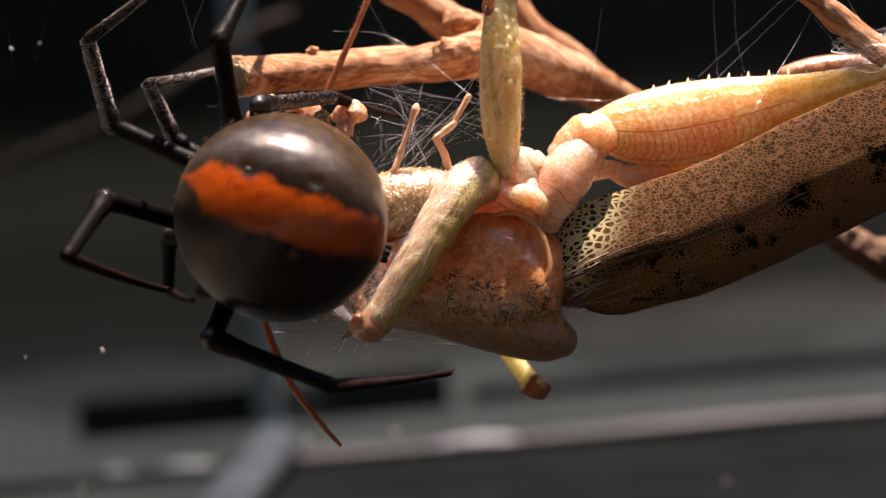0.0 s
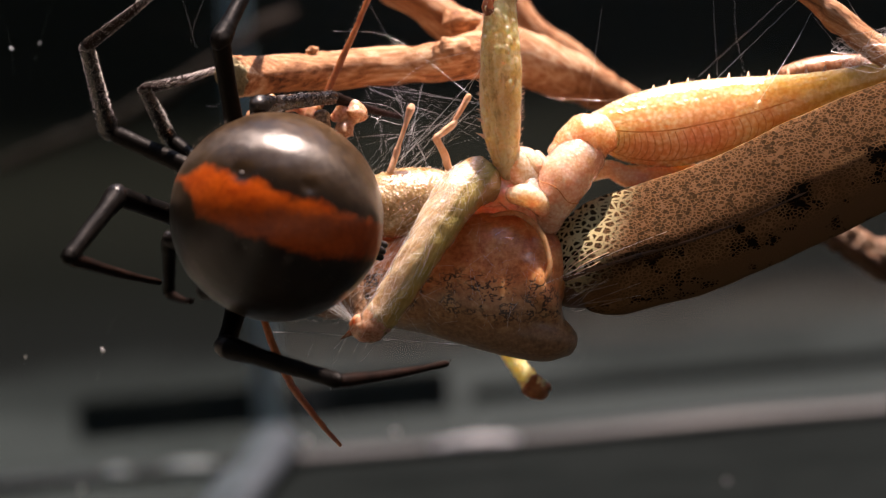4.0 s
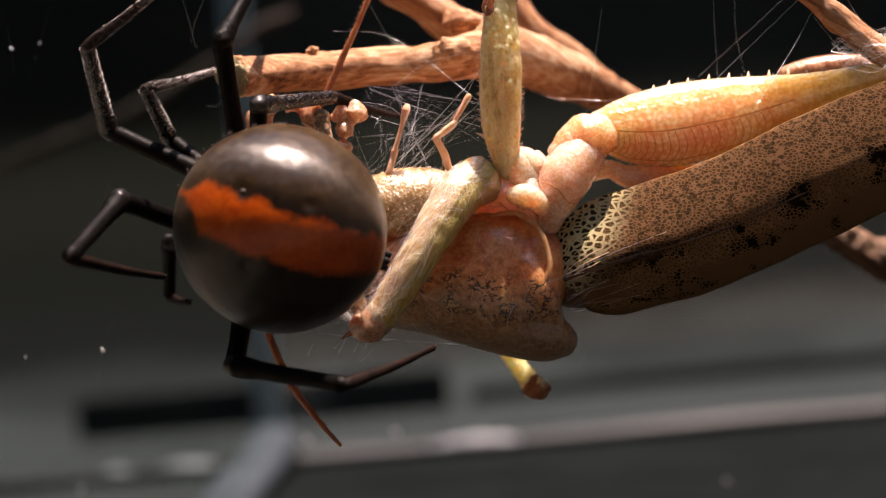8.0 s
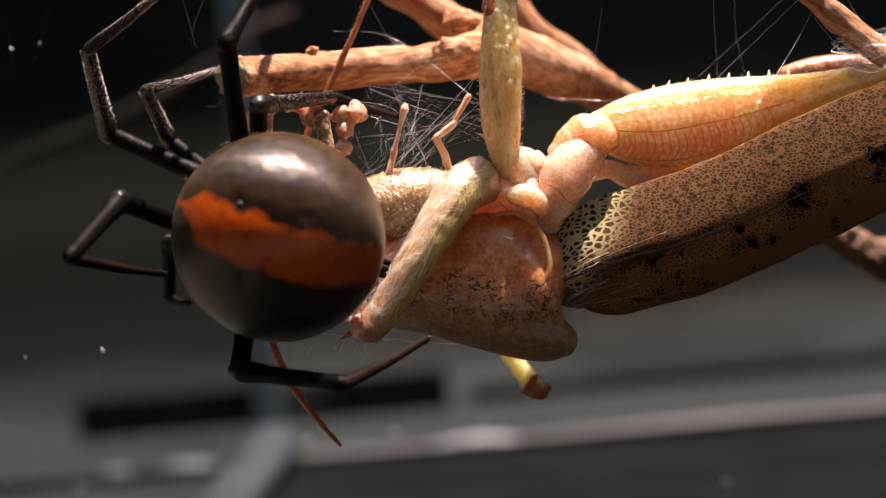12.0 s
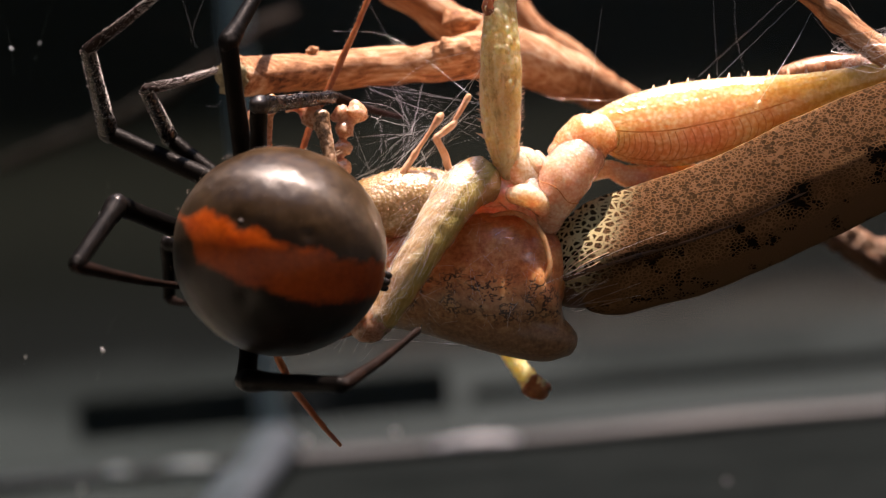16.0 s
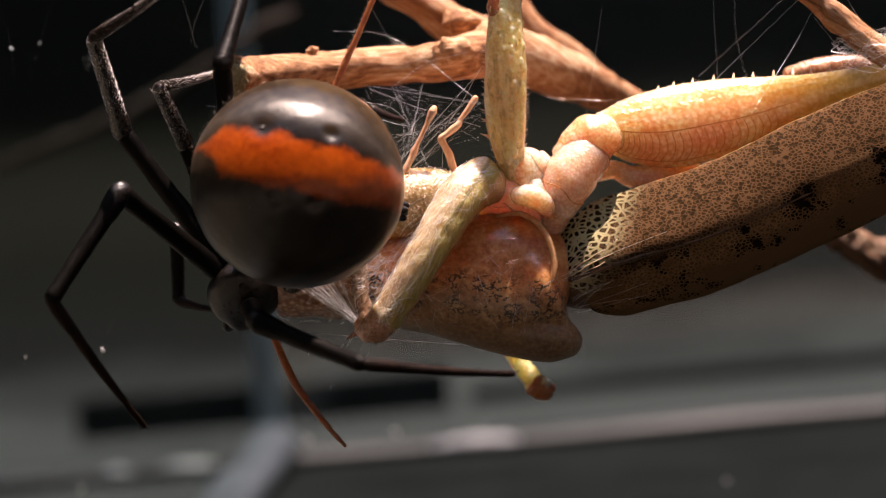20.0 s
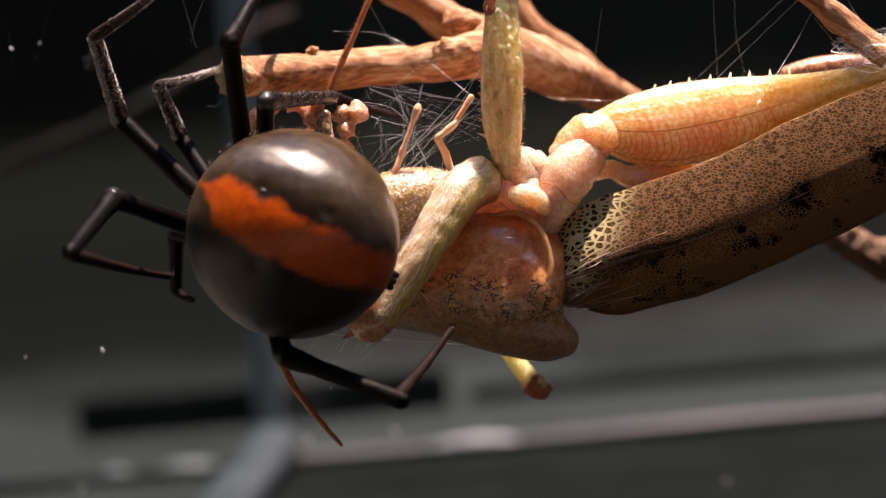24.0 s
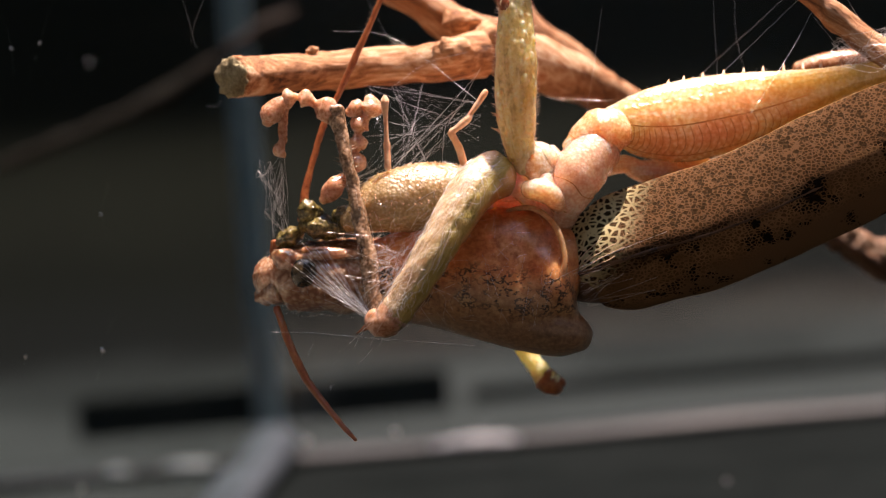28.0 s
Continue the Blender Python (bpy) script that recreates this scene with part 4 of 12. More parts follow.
    # foot pads of the folded leg, over the twig's underside
    for rows in ([(-5.48, 0.40, 30.74, 0.51), (-5.92, 0.50, 31.11, 0.59), (-6.31, 0.50, 31.33, 0.23), (-6.78, 0.60, 31.63, 0.48), (-7.10, 0.60, 31.71, 0.21), (-7.54, 0.60, 31.70, 0.48)], [(-7.49, 0.60, 31.64, 0.26), (-8.00, 0.60, 31.41, 0.44), (-8.48, 0.60, 30.96, 0.55), (-8.68, 0.60, 30.59, 0.23)], [(-7.74, 0.80, 31.43, 0.21), (-7.92, 0.60, 30.47, 0.21), (-7.99, 0.60, 29.71, 0.23), (-8.24, 0.50, 29.23, 0.28), (-7.99, 0.50, 28.94, 0.13)],
                 [(-4.76, 1.60, 30.86, 0.24), (-4.37, 1.60, 30.94, 0.52), (-4.05, 1.60, 30.85, 0.24)], [(-3.66, 1.50, 31.47, 0.24), (-3.64, 1.50, 30.98, 0.56), (-3.91, 1.50, 30.50, 0.24), (-4.27, 1.50, 30.15, 0.52), (-4.41, 1.50, 29.77, 0.21), (-4.45, 1.50, 29.33, 0.52), (-4.60, 1.50, 28.90, 0.21), (-4.59, 1.50, 28.41, 0.52), (-4.86, 1.60, 27.88, 0.24), (-5.07, 1.60, 27.37, 0.26)], [(-5.21, 1.80, 27.75, 0.26), (-5.86, 1.60, 27.17, 0.52), (-6.38, 1.60, 26.66, 0.21)]):
        bm = loft(bmesh.new(), rows, 24, 8, (0.7, 0.7), 0.08, 0.5)
        part("foot", bm, PAD, insect, "crumpled pinkish foot wrapped in silk")
    part("far_foot", loft(bmesh.new(), [(2.78, 7.00, 18.84, 0.52), (3.27, 7.00, 17.77, 0.49), (3.70, 7.00, 17.07, 0.52), (4.11, 7.00, 16.39, 0.64)], 20, 8, (0.5, 0.4), 0.1, 0.6), GREENISH, insect, "yellow lower leg with a rust tip")
    part("far_claw", loft(bmesh.new(), [(3.84, 6.90, 16.71, 0.61), (4.31, 6.90, 16.38, 0.58), (4.70, 6.90, 16.52, 0.29)], 18, 6, (0.5, 0.7), 0.16, 0.5), RUST, insect)


def head():
    part("head", loft(bmesh.new(), [(-9.80, 3.00, 22.17, 0.53, 0.56), (-9.13, 3.00, 22.81, 1.40, 1.62), (-8.05, 3.00, 22.99, 1.68, 2.29), (-6.66, 3.20, 22.98, 1.79, 2.69), (-5.29, 3.60, 22.86, 1.91, 2.81), (-3.91, 4.00, 22.64, 2.00, 2.71)], 48, 12, (0.6, 0.4), 0.12, 0.8), FACE, insect, "brown crumpled head")
    bm = bmesh.new()
    blob(bm, (-7.55, 0.55, 23.25), (0.62, 0.5, 0.72), (0, 15, 0), 0.04, 0.4, 4)
    part("eye", bm, EYE, insect, "dull brown compound eye")
    bm = bmesh.new()
    loft(bm, [(-8.88, 2.40, 22.57, 0.83, 1.11), (-9.47, 2.60, 22.34, 0.56, 0.72), (-9.95, 2.80, 22.18, 0.25, 0.33), (-10.13, 2.90, 22.11, 0.11, 0.14)], 20, 6, (0.5, 0.8), 0.08, 0.4)
    part("brow", bm, FACE, insect, "pointed pinkish brow")
    bm = bmesh.new()
    loft(bm, [(-7.68, 1.00, 23.93, 0.22), (-6.69, 0.80, 24.01, 0.27), (-5.60, 0.90, 24.02, 0.25), (-4.81, 1.20, 23.84, 0.19)], 14, 6, (0.7, 0.7), 0.06, 0.3)
    part("jaw_edge", bm, FACE, insect, "crumpled jaw edge")
    bm = bmesh.new()
    blob(bm, (-8.32, 1.20, 23.93), (0.75, 0.5, 0.55), (0, 30, 0), 0.15, 0.5, 4)
    part("cheek", bm, FACE, insect)
    for place, size, tilt in (((-8.21, 2.00, 25.02), (0.7, 0.8, 0.42), -10), ((-6.51, 2.00, 25.37), (1.15, 0.9, 0.55), 12), ((-7.14, 2.00, 26.18), (0.6, 0.8, 0.6), 30), ((-5.39, 2.20, 25.61), (0.8, 0.9, 0.6), -12)):
        bm = bmesh.new()
        blob(bm, place, size, (0, tilt, 0), 0.22, 0.6, 4)
        part("mouth_part", bm, MOUTH, insect, "dark green mouth part")
    bm = bmesh.new()
    blob(bm, (-6.48, 1.10, 24.21), (1.2, 0.4, 0.22), (0, 10, 0), 0.1, 0.5, 3)
    part("lip", bm, TAN, insect)
    part("throat", loft(bmesh.new(), [(-4.97, 2.00, 25.57, 0.72, 1.11), (-3.50, 1.40, 26.21, 1.43, 1.54), (-1.97, 1.20, 26.40, 1.65, 1.65), (-0.44, 1.40, 26.49, 1.54, 1.54), (0.66, 2.00, 26.47, 1.22, 1.38)], 40, 10, (0.8, 0.5), 0.06, 0.7), OLIVE_SHINY, insect, "shiny olive throat bulge")
    bm = bmesh.new()
    rng = random.Random(9)
    for i in range(150):
        p, out, way = skin([(-4.97, 2.00, 25.57, 0.72, 1.11), (-3.50, 1.40, 26.21, 1.43, 1.54), (-1.97, 1.20, 26.40, 1.65, 1.65), (-0.44, 1.40, 26.49, 1.54, 1.54), (0.66, 2.00, 26.47, 1.22, 1.38)], rng.uniform(0.1, 0.95), rng.uniform(-125, 0), lift=0.02)
        r = rng.uniform(0.03, 0.055)
        blob(bm, p, (r, r, r), level=1)
    part("studs", bm, PALE, insect, "tiny shiny raised dots")
    # feelers
    feeler = part("feeler", loft(bmesh.new(), [(-7.52, 2.20, 25.80, 0.22), (-7.21, 2.40, 27.31, 0.20), (-6.66, 2.60, 28.94, 0.15), (-6.04, 2.80, 30.49, 0.17), (-5.16, 3.00, 31.99, 0.16), (-4.20, 3.00, 33.70, 0.16), (-3.26, 3.00, 35.39, 0.13), (-2.26, 3.00, 37.26, 0.13)], 14, 10, (0.5, 0.5), 0.03, 0.4), RUST, insect, "orange feeler with short hairs")
    bm = bmesh.new()
    for i in range(16):
        a = Vector((-4.66, 3.00, 32.85)).lerp(Vector((-2.50, 3.00, 36.72)), i / 15)
        spike(bm, a - Vector((0.1, 0, 0)), (-1, -0.3, 0.35), 0.22, 0.025, 5)
    part("hairs", bm, TAN, feeler)
    part("feeler", loft(bmesh.new(), [(-9.09, 2.00, 21.63, 0.19), (-8.89, 1.50, 20.94, 0.17), (-8.51, 1.00, 19.69, 0.19), (-7.87, 0.50, 18.15, 0.19), (-7.05, 0.00, 16.89, 0.16), (-6.29, -0.50, 15.86, 0.13), (-5.69, -0.80, 15.13, 0.08)], 12, 10, (0.5, 0.9), 0.03, 0.4), RUST, insect, "rust feeler hanging down")
    part("feeler_base", loft(bmesh.new(), [(-9.01, 2.00, 23.15, 0.22), (-9.05, 2.00, 23.99, 0.22), (-8.86, 2.00, 24.86, 0.25)], 12, 6, (0.5, 0.5), 0.05, 0.4), RUST, insect)


def palps():
    """Two pale jointed feeding limbs: one swings as a whole, the other bends its last joint."""
    bm = bmesh.new()
    loft(bm, [(0.64, 1.60, 27.84, 0.19), (0.44, 1.40, 28.68, 0.19), (0.16, 1.20, 29.33, 0.17), (0.27, 1.20, 29.55, 0.14)], 14, 6, (0.5, 0.5), 0.03, 0.4)
    loft(bm, [(0.24, 1.20, 29.48, 0.14), (0.70, 1.20, 29.77, 0.17), (1.00, 1.20, 29.98, 0.18), (1.14, 1.20, 30.16, 0.12)], 14, 6, (0.5, 0.5), 0.03, 0.4)
    part("palp", bm, PALE, insect, "pale bent feeding limb")
    bm = bmesh.new()
    loft(bm, [(0, 0, -0.06, 0.11), (0, 0, 0.35, 0.13), (0, 0, 0.85, 0.14), (0, 0, 1.25, 0.165), (0, 0, 1.42, 0.13)], 14, 6, (0.5, 0.7), 0.02, 0.4)
    tip = own_part("palp_tip", bm, PALE, insect, "pale rod-like end of the feeding limb")
    bm = bmesh.new()
    loft(bm, [(0, 0, 0, 0.17), (0.1, 0, 0.8, 0.16), (0.06, 0, 1.15, 0.17), (0.0, 0, 1.45, 0.11), (0.03, 0, 2.5, 0.12), (0.0, 0, 3.05, 0.20), (0.0, 0, 3.25, 0.20), (0, 0, 3.42, 0.12)], 14, 6, (0.5, 0.7), 0.03, 0.4)
    return own_part("palp", bm, PALE, insect, "slim amber feeding limb with a knob at its end"), tip


insect_body()
wings()
hind_leg()
walking_legs()
head()
swinging_palp, palp_tip = palps()

# ---- spider ----
spider = thing("spider", (-10, -1, 24), "black female spider with a round dark abdomen and orange-red stripe", "spider")


def spider_abdomen():
    bm = bmesh.new()
    pits = [(Vector(q).normalized(), w) for q, w in (((-0.34, 0.27, 0.89), 0.10), ((-0.10, -0.39, 0.91), 0.08), ((0.28, 0.33, 0.9), 0.06), ((0.28, -0.33, 0.9), 0.06))]

    def swell(p, n):
        f = 1.0 + 0.035 * n.x if n.x < 0 else 1.0
        for q, w in pits:
            f -= 0.028 * math.exp(-((n - q).length / w) ** 2)
        return p * f
    blob(bm, (0, 0, 0), (4.97, 4.78, 4.78), (0, 0, 0), 0.03, 1.4, 6, swell)
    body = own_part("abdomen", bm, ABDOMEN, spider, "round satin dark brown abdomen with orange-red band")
    bm = bmesh.new()
    for a in range(4):
        loft(bm, [(4.6, 0.25 * math.cos(a * 1.57), -1.2 + 0.25 * math.sin(a * 1.57), 0.28), (5.1, 0.3 * math.cos(a * 1.57), -1.25 + 0.3 * math.sin(a * 1.57), 0.18)], 10, 4)
    own_part("spinneret", bm, BLACK, body, "small black spinnerets")
    for q, r in (((-0.34, 0.27, 0.89), 0.12), ((-0.10, -0.39, 0.91), 0.06)):
        q = Vector(q).normalized()
        bm = bmesh.new()
        blob(bm, Vector((q.x * 4.97 * (1.0 + 0.035 * q.x), q.y * 4.78, q.z * 4.78)) * 0.971, (r, r * 0.7, 0.03), (math.degrees(-q.y), math.degrees(q.x), 0), 0.02, 0.3, 3)
        own_part("muscle_pit", bm, SCAR, body, "small dull grey pit")
    rng = random.Random(11)
    bm = bmesh.new()
    for i in range(500):
        n = Vector((rng.gauss(0, 1), rng.gauss(0, 1), rng.gauss(0, 1))).normalized()
        spike(bm, Vector((n.x * 4.95, n.y * 4.76, n.z * 4.76)) * 0.995, n + Vector((0.8, 0, 0)), rng.uniform(0.12, 0.24), 0.008, 3)
    own_part("hairs", bm, HAIR, body, "sparse short hairs")
    return body


def spider_front():
    bm = bmesh.new()

    def taper(p, n):
        w = 1.0 - 0.28 * max(0, -n.x) ** 2
        return Vector((p.x, p.y * w, p.z * (0.9 + 0.18 * max(0, -n.x))))
    blob(bm, (-0.3, 0, 0), (2.1, 1.75, 1.35), (0, 0, 0), 0.08, 0.8, 4, taper)
    front = own_part("cephalothorax", bm, BLACK, spider, "shiny black fore body")
    bm = bmesh.new()
    loft(bm, [(1.3, 0, 0, 0.4), (2.0, 0, 0, 0.34), (2.6, 0, 0, 0.4)], 14, 4)
    own_part("waist", bm, BLACK, front)
    for s in (-1, 1):
        bm = bmesh.new()
        loft(bm, [(-1.9, 0.32 * s, 0.0, 0.42), (-2.3, 0.36 * s, -0.4, 0.4), (-2.5, 0.3 * s, -0.95, 0.24)], 14, 6)
        own_part("jaw", bm, BLACK, front)
        bm = bmesh.new()
        loft(bm, [(-1.7, 0.8 * s, -0.2, 0.22), (-2.3, 1.0 * s, 0.1, 0.2), (-2.9, 0.9 * s, -0.2, 0.22), (-3.2, 0.7 * s, -0.7, 0.16)], 12, 6)
        own_part("feeler", bm, BLACK, front)
        for x, y, z in ((-1.95, 0.22, 0.62), (-1.8, 0.5, 0.6), (-2.05, 0.2, 0.4), (-1.95, 0.52, 0.38)):
            bm = bmesh.new()
            blob(bm, (x, y * s, z), (0.11, 0.11, 0.11), level=2)
            own_part("eye", bm, BLACK, front)
    return front


def segment(name, length, r0, r1, knee, skin, rng, bow=0.0, frost=60):
    """A limb segment along +z with fine hairs lying forwards. knee: the swelling near its root."""
    bm = bmesh.new()
    rows = [(0, 0, -0.05, r0 * 0.85), (0, 0, length * 0.04, r0 * knee), (0, bow * 0.3, length * 0.16, r0 * (0.5 + knee * 0.5)), (0, bow * 0.55, length * 0.27, r0 * 0.94), (0, bow, length * 0.55, (r0 + r1) / 2), (0, bow * 0.6, length * 0.82, r1 * 1.05), (0, 0, length * 0.96, r1 * 1.12), (0, 0, length, r1 * 0.9)]
    loft(bm, rows, 16, 4, (0.6, 0.6), 0.025, 0.4)
    limb = own_part(name, bm, skin, spider)
    fur = bmesh.new()
    for i in range(int(length * frost)):
        z = rng.uniform(0.02, 0.98) * length
        a = rng.uniform(0, 6.283)
        r = r0 + (r1 - r0) * z / length
        y = bow * math.sin(math.pi * z / length)
        spike(fur, (math.cos(a) * r * 0.92, y + math.sin(a) * r * 0.92, z), (math.cos(a), math.sin(a), rng.uniform(1.2, 3.0)), rng.uniform(0.12, 0.26), 0.0085 if frost > 100 else 0.0055, 3)
    own_part("hairs", fur, SILVER if frost > 100 or skin is LIMB else FEMUR, limb, "fine short hairs")
    return limb


def spider_legs():
    rng = random.Random(21)
    made = {}
    for key, lengths, thick in (("A1", (8.40, 5.15, 7.05), 1.25), ("A2", (6.37, 4.07, 4.88), 1.1), ("A3", (9.76, 5.42, 7.05), 1.25), ("A4", (8.13, 6.37, 5.15), 1.15), ("B1", (8.13, 5.96, 7.86), 1.3), ("B2", (6.10, 3.52, 4.07), 1.1), ("B3", (8.00, 6.51, 7.32), 1.3), ("B4", (6.78, 5.42, 6.51), 1.15)):
        made[key] = {"femur": segment("femur", lengths[0], 0.42 * thick, 0.33 * thick, 0.95, FEMUR, rng),
                     "tibia": segment("tibia", lengths[1], 0.34 * thick, 0.27 * thick, 1.2, LIMB if key in ("A1", "A2", "A4") else FEMUR, rng, 0.0, 260 if key in ("A1", "A2") else 45),
                     "tarsus": segment("tarsus", lengths[2], 0.215 * thick, 0.115 * thick, 1.12, FOOT, rng, -0.08, 150 if key in ("A1", "A2") else 80)}
        bm = bmesh.new()
        blob(bm, (0, 0.02, 0.1), (0.40 * thick, 0.40 * thick, 0.52 * thick), (0, 0, 0), 0.05, 0.3, 3)
        own_part("kneecap", bm, FEMUR if key == "A3" else BLACK, made[key]["tibia"], "black kneecap")
        bm = bmesh.new()
        for s in (-1, 1):
            thread(bm, [(s * 0.03, 0, lengths[2] - 0.1), (s * 0.08, 0.06, lengths[2] + 0.12), (s * 0.1, 0.18, lengths[2] + 0.22)], 0.03, 6, 3)
        own_part("claw", bm, BLACK, made[key]["tarsus"])
    return made


abdomen = spider_abdomen()
cephalothorax = spider_front()
legs = spider_legs()

twigs()


# ---- silk ----
def tangle(bm, rng, low, high, count, radius, sag=0.3, flat=0.3):
    """Loose threads across a space; most run from side to side, and some cling to one another."""
    spots = []
    for i in range(count):
        a = Vector([rng.uniform(low[j], high[j]) for j in range(3)])
        b = Vector([rng.uniform(low[j], high[j]) for j in range(3)])
        if rng.random() < flat:
            a.x, b.x = low[0] + rng.uniform(0, 0.2) * (high[0] - low[0]), high[0] - rng.uniform(0, 0.2) * (high[0] - low[0])
            b.z = a.z + rng.gauss(0, 0.25) * (high[2] - low[2])
        elif spots and rng.random() < 0.7:
            b = rng.choice(spots)
        c = (a + b) / 2 + Vector((rng.gauss(0, sag), rng.gauss(0, sag), rng.gauss(0, sag)))
        spots += [c, a.lerp(c, 0.5)]
        thread(bm, [a, c, b], radius * rng.choice((0.6, 0.7, 0.8, 1.0, 1.6)), 3, 4)


def strands(name, label, lines, radius):
    bm = bmesh.new()
    for line in lines:
        thread(bm, [Vector(q) for q in line], radius, 4, 6)
    return solid(name, bm, SILK, label, "silk", "stuff")


def silk():
    rng = random.Random(33)
    # the dense tangle between twig, shin, throat and middle leg
    bm = bmesh.new()
    homes = (((-3.38, 5.00, 32.38), (2.59, 4.00, 32.29)), ((2.55, 0.20, 32.53), (2.24, 0.40, 29.02)), ((-4.22, 1.50, 31.30), (-4.76, 1.60, 27.76)), ((-3.69, 1.50, 27.25), (0.49, 1.20, 27.70)), ((0.27, 1.20, 29.57), (1.90, 1.20, 31.24)), ((-1.96, 6.00, 32.57), (-1.65, 6.00, 32.83)))

    def home(i):
        a, b = homes[i]
        return Vector(a).lerp(Vector(b), rng.random()) + Vector((0, rng.uniform(-0.3, 1.2), 0))
    met = []
    for i in range(30):
        p, q = rng.choice(((1, 2), (0, 1), (0, 2), (0, 3), (2, 3), (1, 3), (2, 4), (4, 1), (5, 1), (5, 3), (3, 4), (0, 4)))
        a, b = home(p), home(q)
        c = a.lerp(b, rng.uniform(0.3, 0.7)) + Vector((rng.gauss(0, 0.12), rng.gauss(0, 0.15), rng.gauss(0, 0.12)))
        met += [a.lerp(c, rng.uniform(0.3, 1.0)), c.lerp(b, rng.uniform(0.0, 0.7))]
        thread(bm, [a, c, b], rng.choice((0.0012, 0.0014, 0.0018, 0.003, 0.006)), 3, 4)
    for i in range(55):
        a, b = rng.choice(met), rng.choice(met)
        if (a - b).length > 3.2:
            b = a.lerp(b, 3.2 / (a - b).length)
        thread(bm, [a, (a + b) / 2 + Vector((rng.gauss(0, 0.08), 0, rng.gauss(0, 0.08))), b], rng.choice((0.0011, 0.0013, 0.0018, 0.0035)), 3, 3)
    solid("web_tangle", bm, SILK, "fine tangle of white silk between the legs", "silk", "stuff")
    strands("web_lines", "taut single silk lines across the tank", (
        ((14.40, 3.00, 35.38), (14.33, 3.00, 33.99), (14.26, 3.00, 31.33)), ((8.77, 2.00, 35.06), (8.18, 2.00, 32.47), (7.46, 2.00, 29.62)), ((18.54, 2.00, 34.76), (16.51, 2.00, 33.13), (13.92, 1.00, 31.06)), ((19.10, 2.00, 34.15), (17.64, 1.00, 32.10), (15.09, -1.50, 29.14)),
        ((18.12, 4.00, 35.04), (16.30, 4.00, 33.64), (13.45, 4.00, 31.46)), ((15.75, 5.00, 35.51), (15.64, 5.00, 33.52), (15.92, 5.00, 31.49)), ((10.60, -1.60, 23.90), (7.87, -1.30, 23.07), (4.53, -1.60, 21.89)), ((5.94, 5.00, 31.11), (7.91, 5.00, 30.85), (9.89, 5.00, 30.59)),
        ((-6.40, 0.00, 20.51), (-3.18, -0.30, 19.96), (1.11, 0.00, 19.25)), ((-8.56, 0.00, 20.75), (-6.40, 0.00, 20.51), (-2.91, -0.50, 19.87)), ((-1.60, 1.00, 32.14), (0.14, 3.00, 33.27), (2.75, 5.00, 33.85)), ((-4.46, 3.00, 35.21), (-1.45, 4.00, 34.63), (2.67, 1.00, 30.67)),
        ((-3.27, 2.00, 32.36), (-0.81, 1.00, 31.66), (2.39, 0.00, 30.76)), ((-3.09, 1.00, 30.76), (-0.68, 0.60, 29.97), (2.34, 0.00, 30.22)), ((-3.31, 1.00, 31.46), (-1.97, 1.00, 31.07), (-1.21, 1.00, 30.32)), ((19.06, 2.00, 33.74), (19.95, 1.50, 32.23), (20.57, 1.00, 31.02)), ((20.79, 2.00, 34.42), (21.49, 2.00, 32.97), (21.81, 2.00, 31.84))), 0.005)
    # film drawn over the folded leg and the head
    bm = bmesh.new()
    for i in range(60):
        a = Vector((0.42, -1.80, 26.93)).lerp(Vector((-3.79, -2.80, 21.18)), rng.random()) + Vector((rng.uniform(-0.9, 0.7), 0, rng.uniform(-0.4, 0.4)))
        b = a + Vector((rng.uniform(-1.8, -0.6), rng.uniform(0.2, 0.9), rng.uniform(-2.2, -0.6)))
        thread(bm, [a, (a + b) / 2 + Vector((0, -0.12, 0.1)), b], 0.0042, 3, 3)
    for i in range(80):
        a = Vector((-7.75, 0.20, 23.89)).lerp(Vector((-5.17, 0.20, 22.30)), rng.random()) + Vector((rng.gauss(0, 0.4), 0, rng.gauss(0, 0.5)))
        b = Vector((-4.92, -0.60, 21.62)).lerp(Vector((-4.02, -1.40, 20.35)), rng.random())
        thread(bm, [a, (a + b) / 2 + Vector((0, -0.1, -0.1)), b], 0.0042, 3, 3)
    for i in range(100):
        a = Vector((-3.86, -0.60, 24.37)).lerp(Vector((-2.96, -1.20, 22.13)), rng.random()) + Vector((rng.gauss(0, 0.4), 0, rng.gauss(0, 0.4)))
        b = a + Vector((rng.gauss(0, 1.1), rng.gauss(0, 0.3), rng.gauss(0, 0.8)))
        thread(bm, [a, (a + b) / 2 + Vector((rng.gauss(0, 0.2), 0, rng.gauss(0, 0.2))), b], 0.0042, 3, 3)
    knots = [Vector((rng.uniform(-9.5, -8.0), rng.uniform(0.8, 1.8), rng.uniform(24.9, 29.2))) for i in range(16)]
    for i in range(60):
        a, b = rng.sample(knots, 2)
        if (a - b).length > 2.6:
            b = a.lerp(b, 0.5)
        thread(bm, [a, (a + b) / 2 + Vector((rng.gauss(0, 0.12), 0, rng.gauss(0, 0.12))), b], rng.choice((0.0025, 0.004, 0.007)), 3, 3)
    for i in range(18):
        a = rng.choice(knots)
        b = Vector((-8.0, 0.8, 29.3)).lerp(Vector((-9.0, 1.4, 24.6)), rng.choice((0, 0.15, 0.9, 1.0)))
        thread(bm, [a, (a + b) / 2 + Vector((rng.gauss(0, 0.1), 0, 0)), b], 0.004, 3, 3)
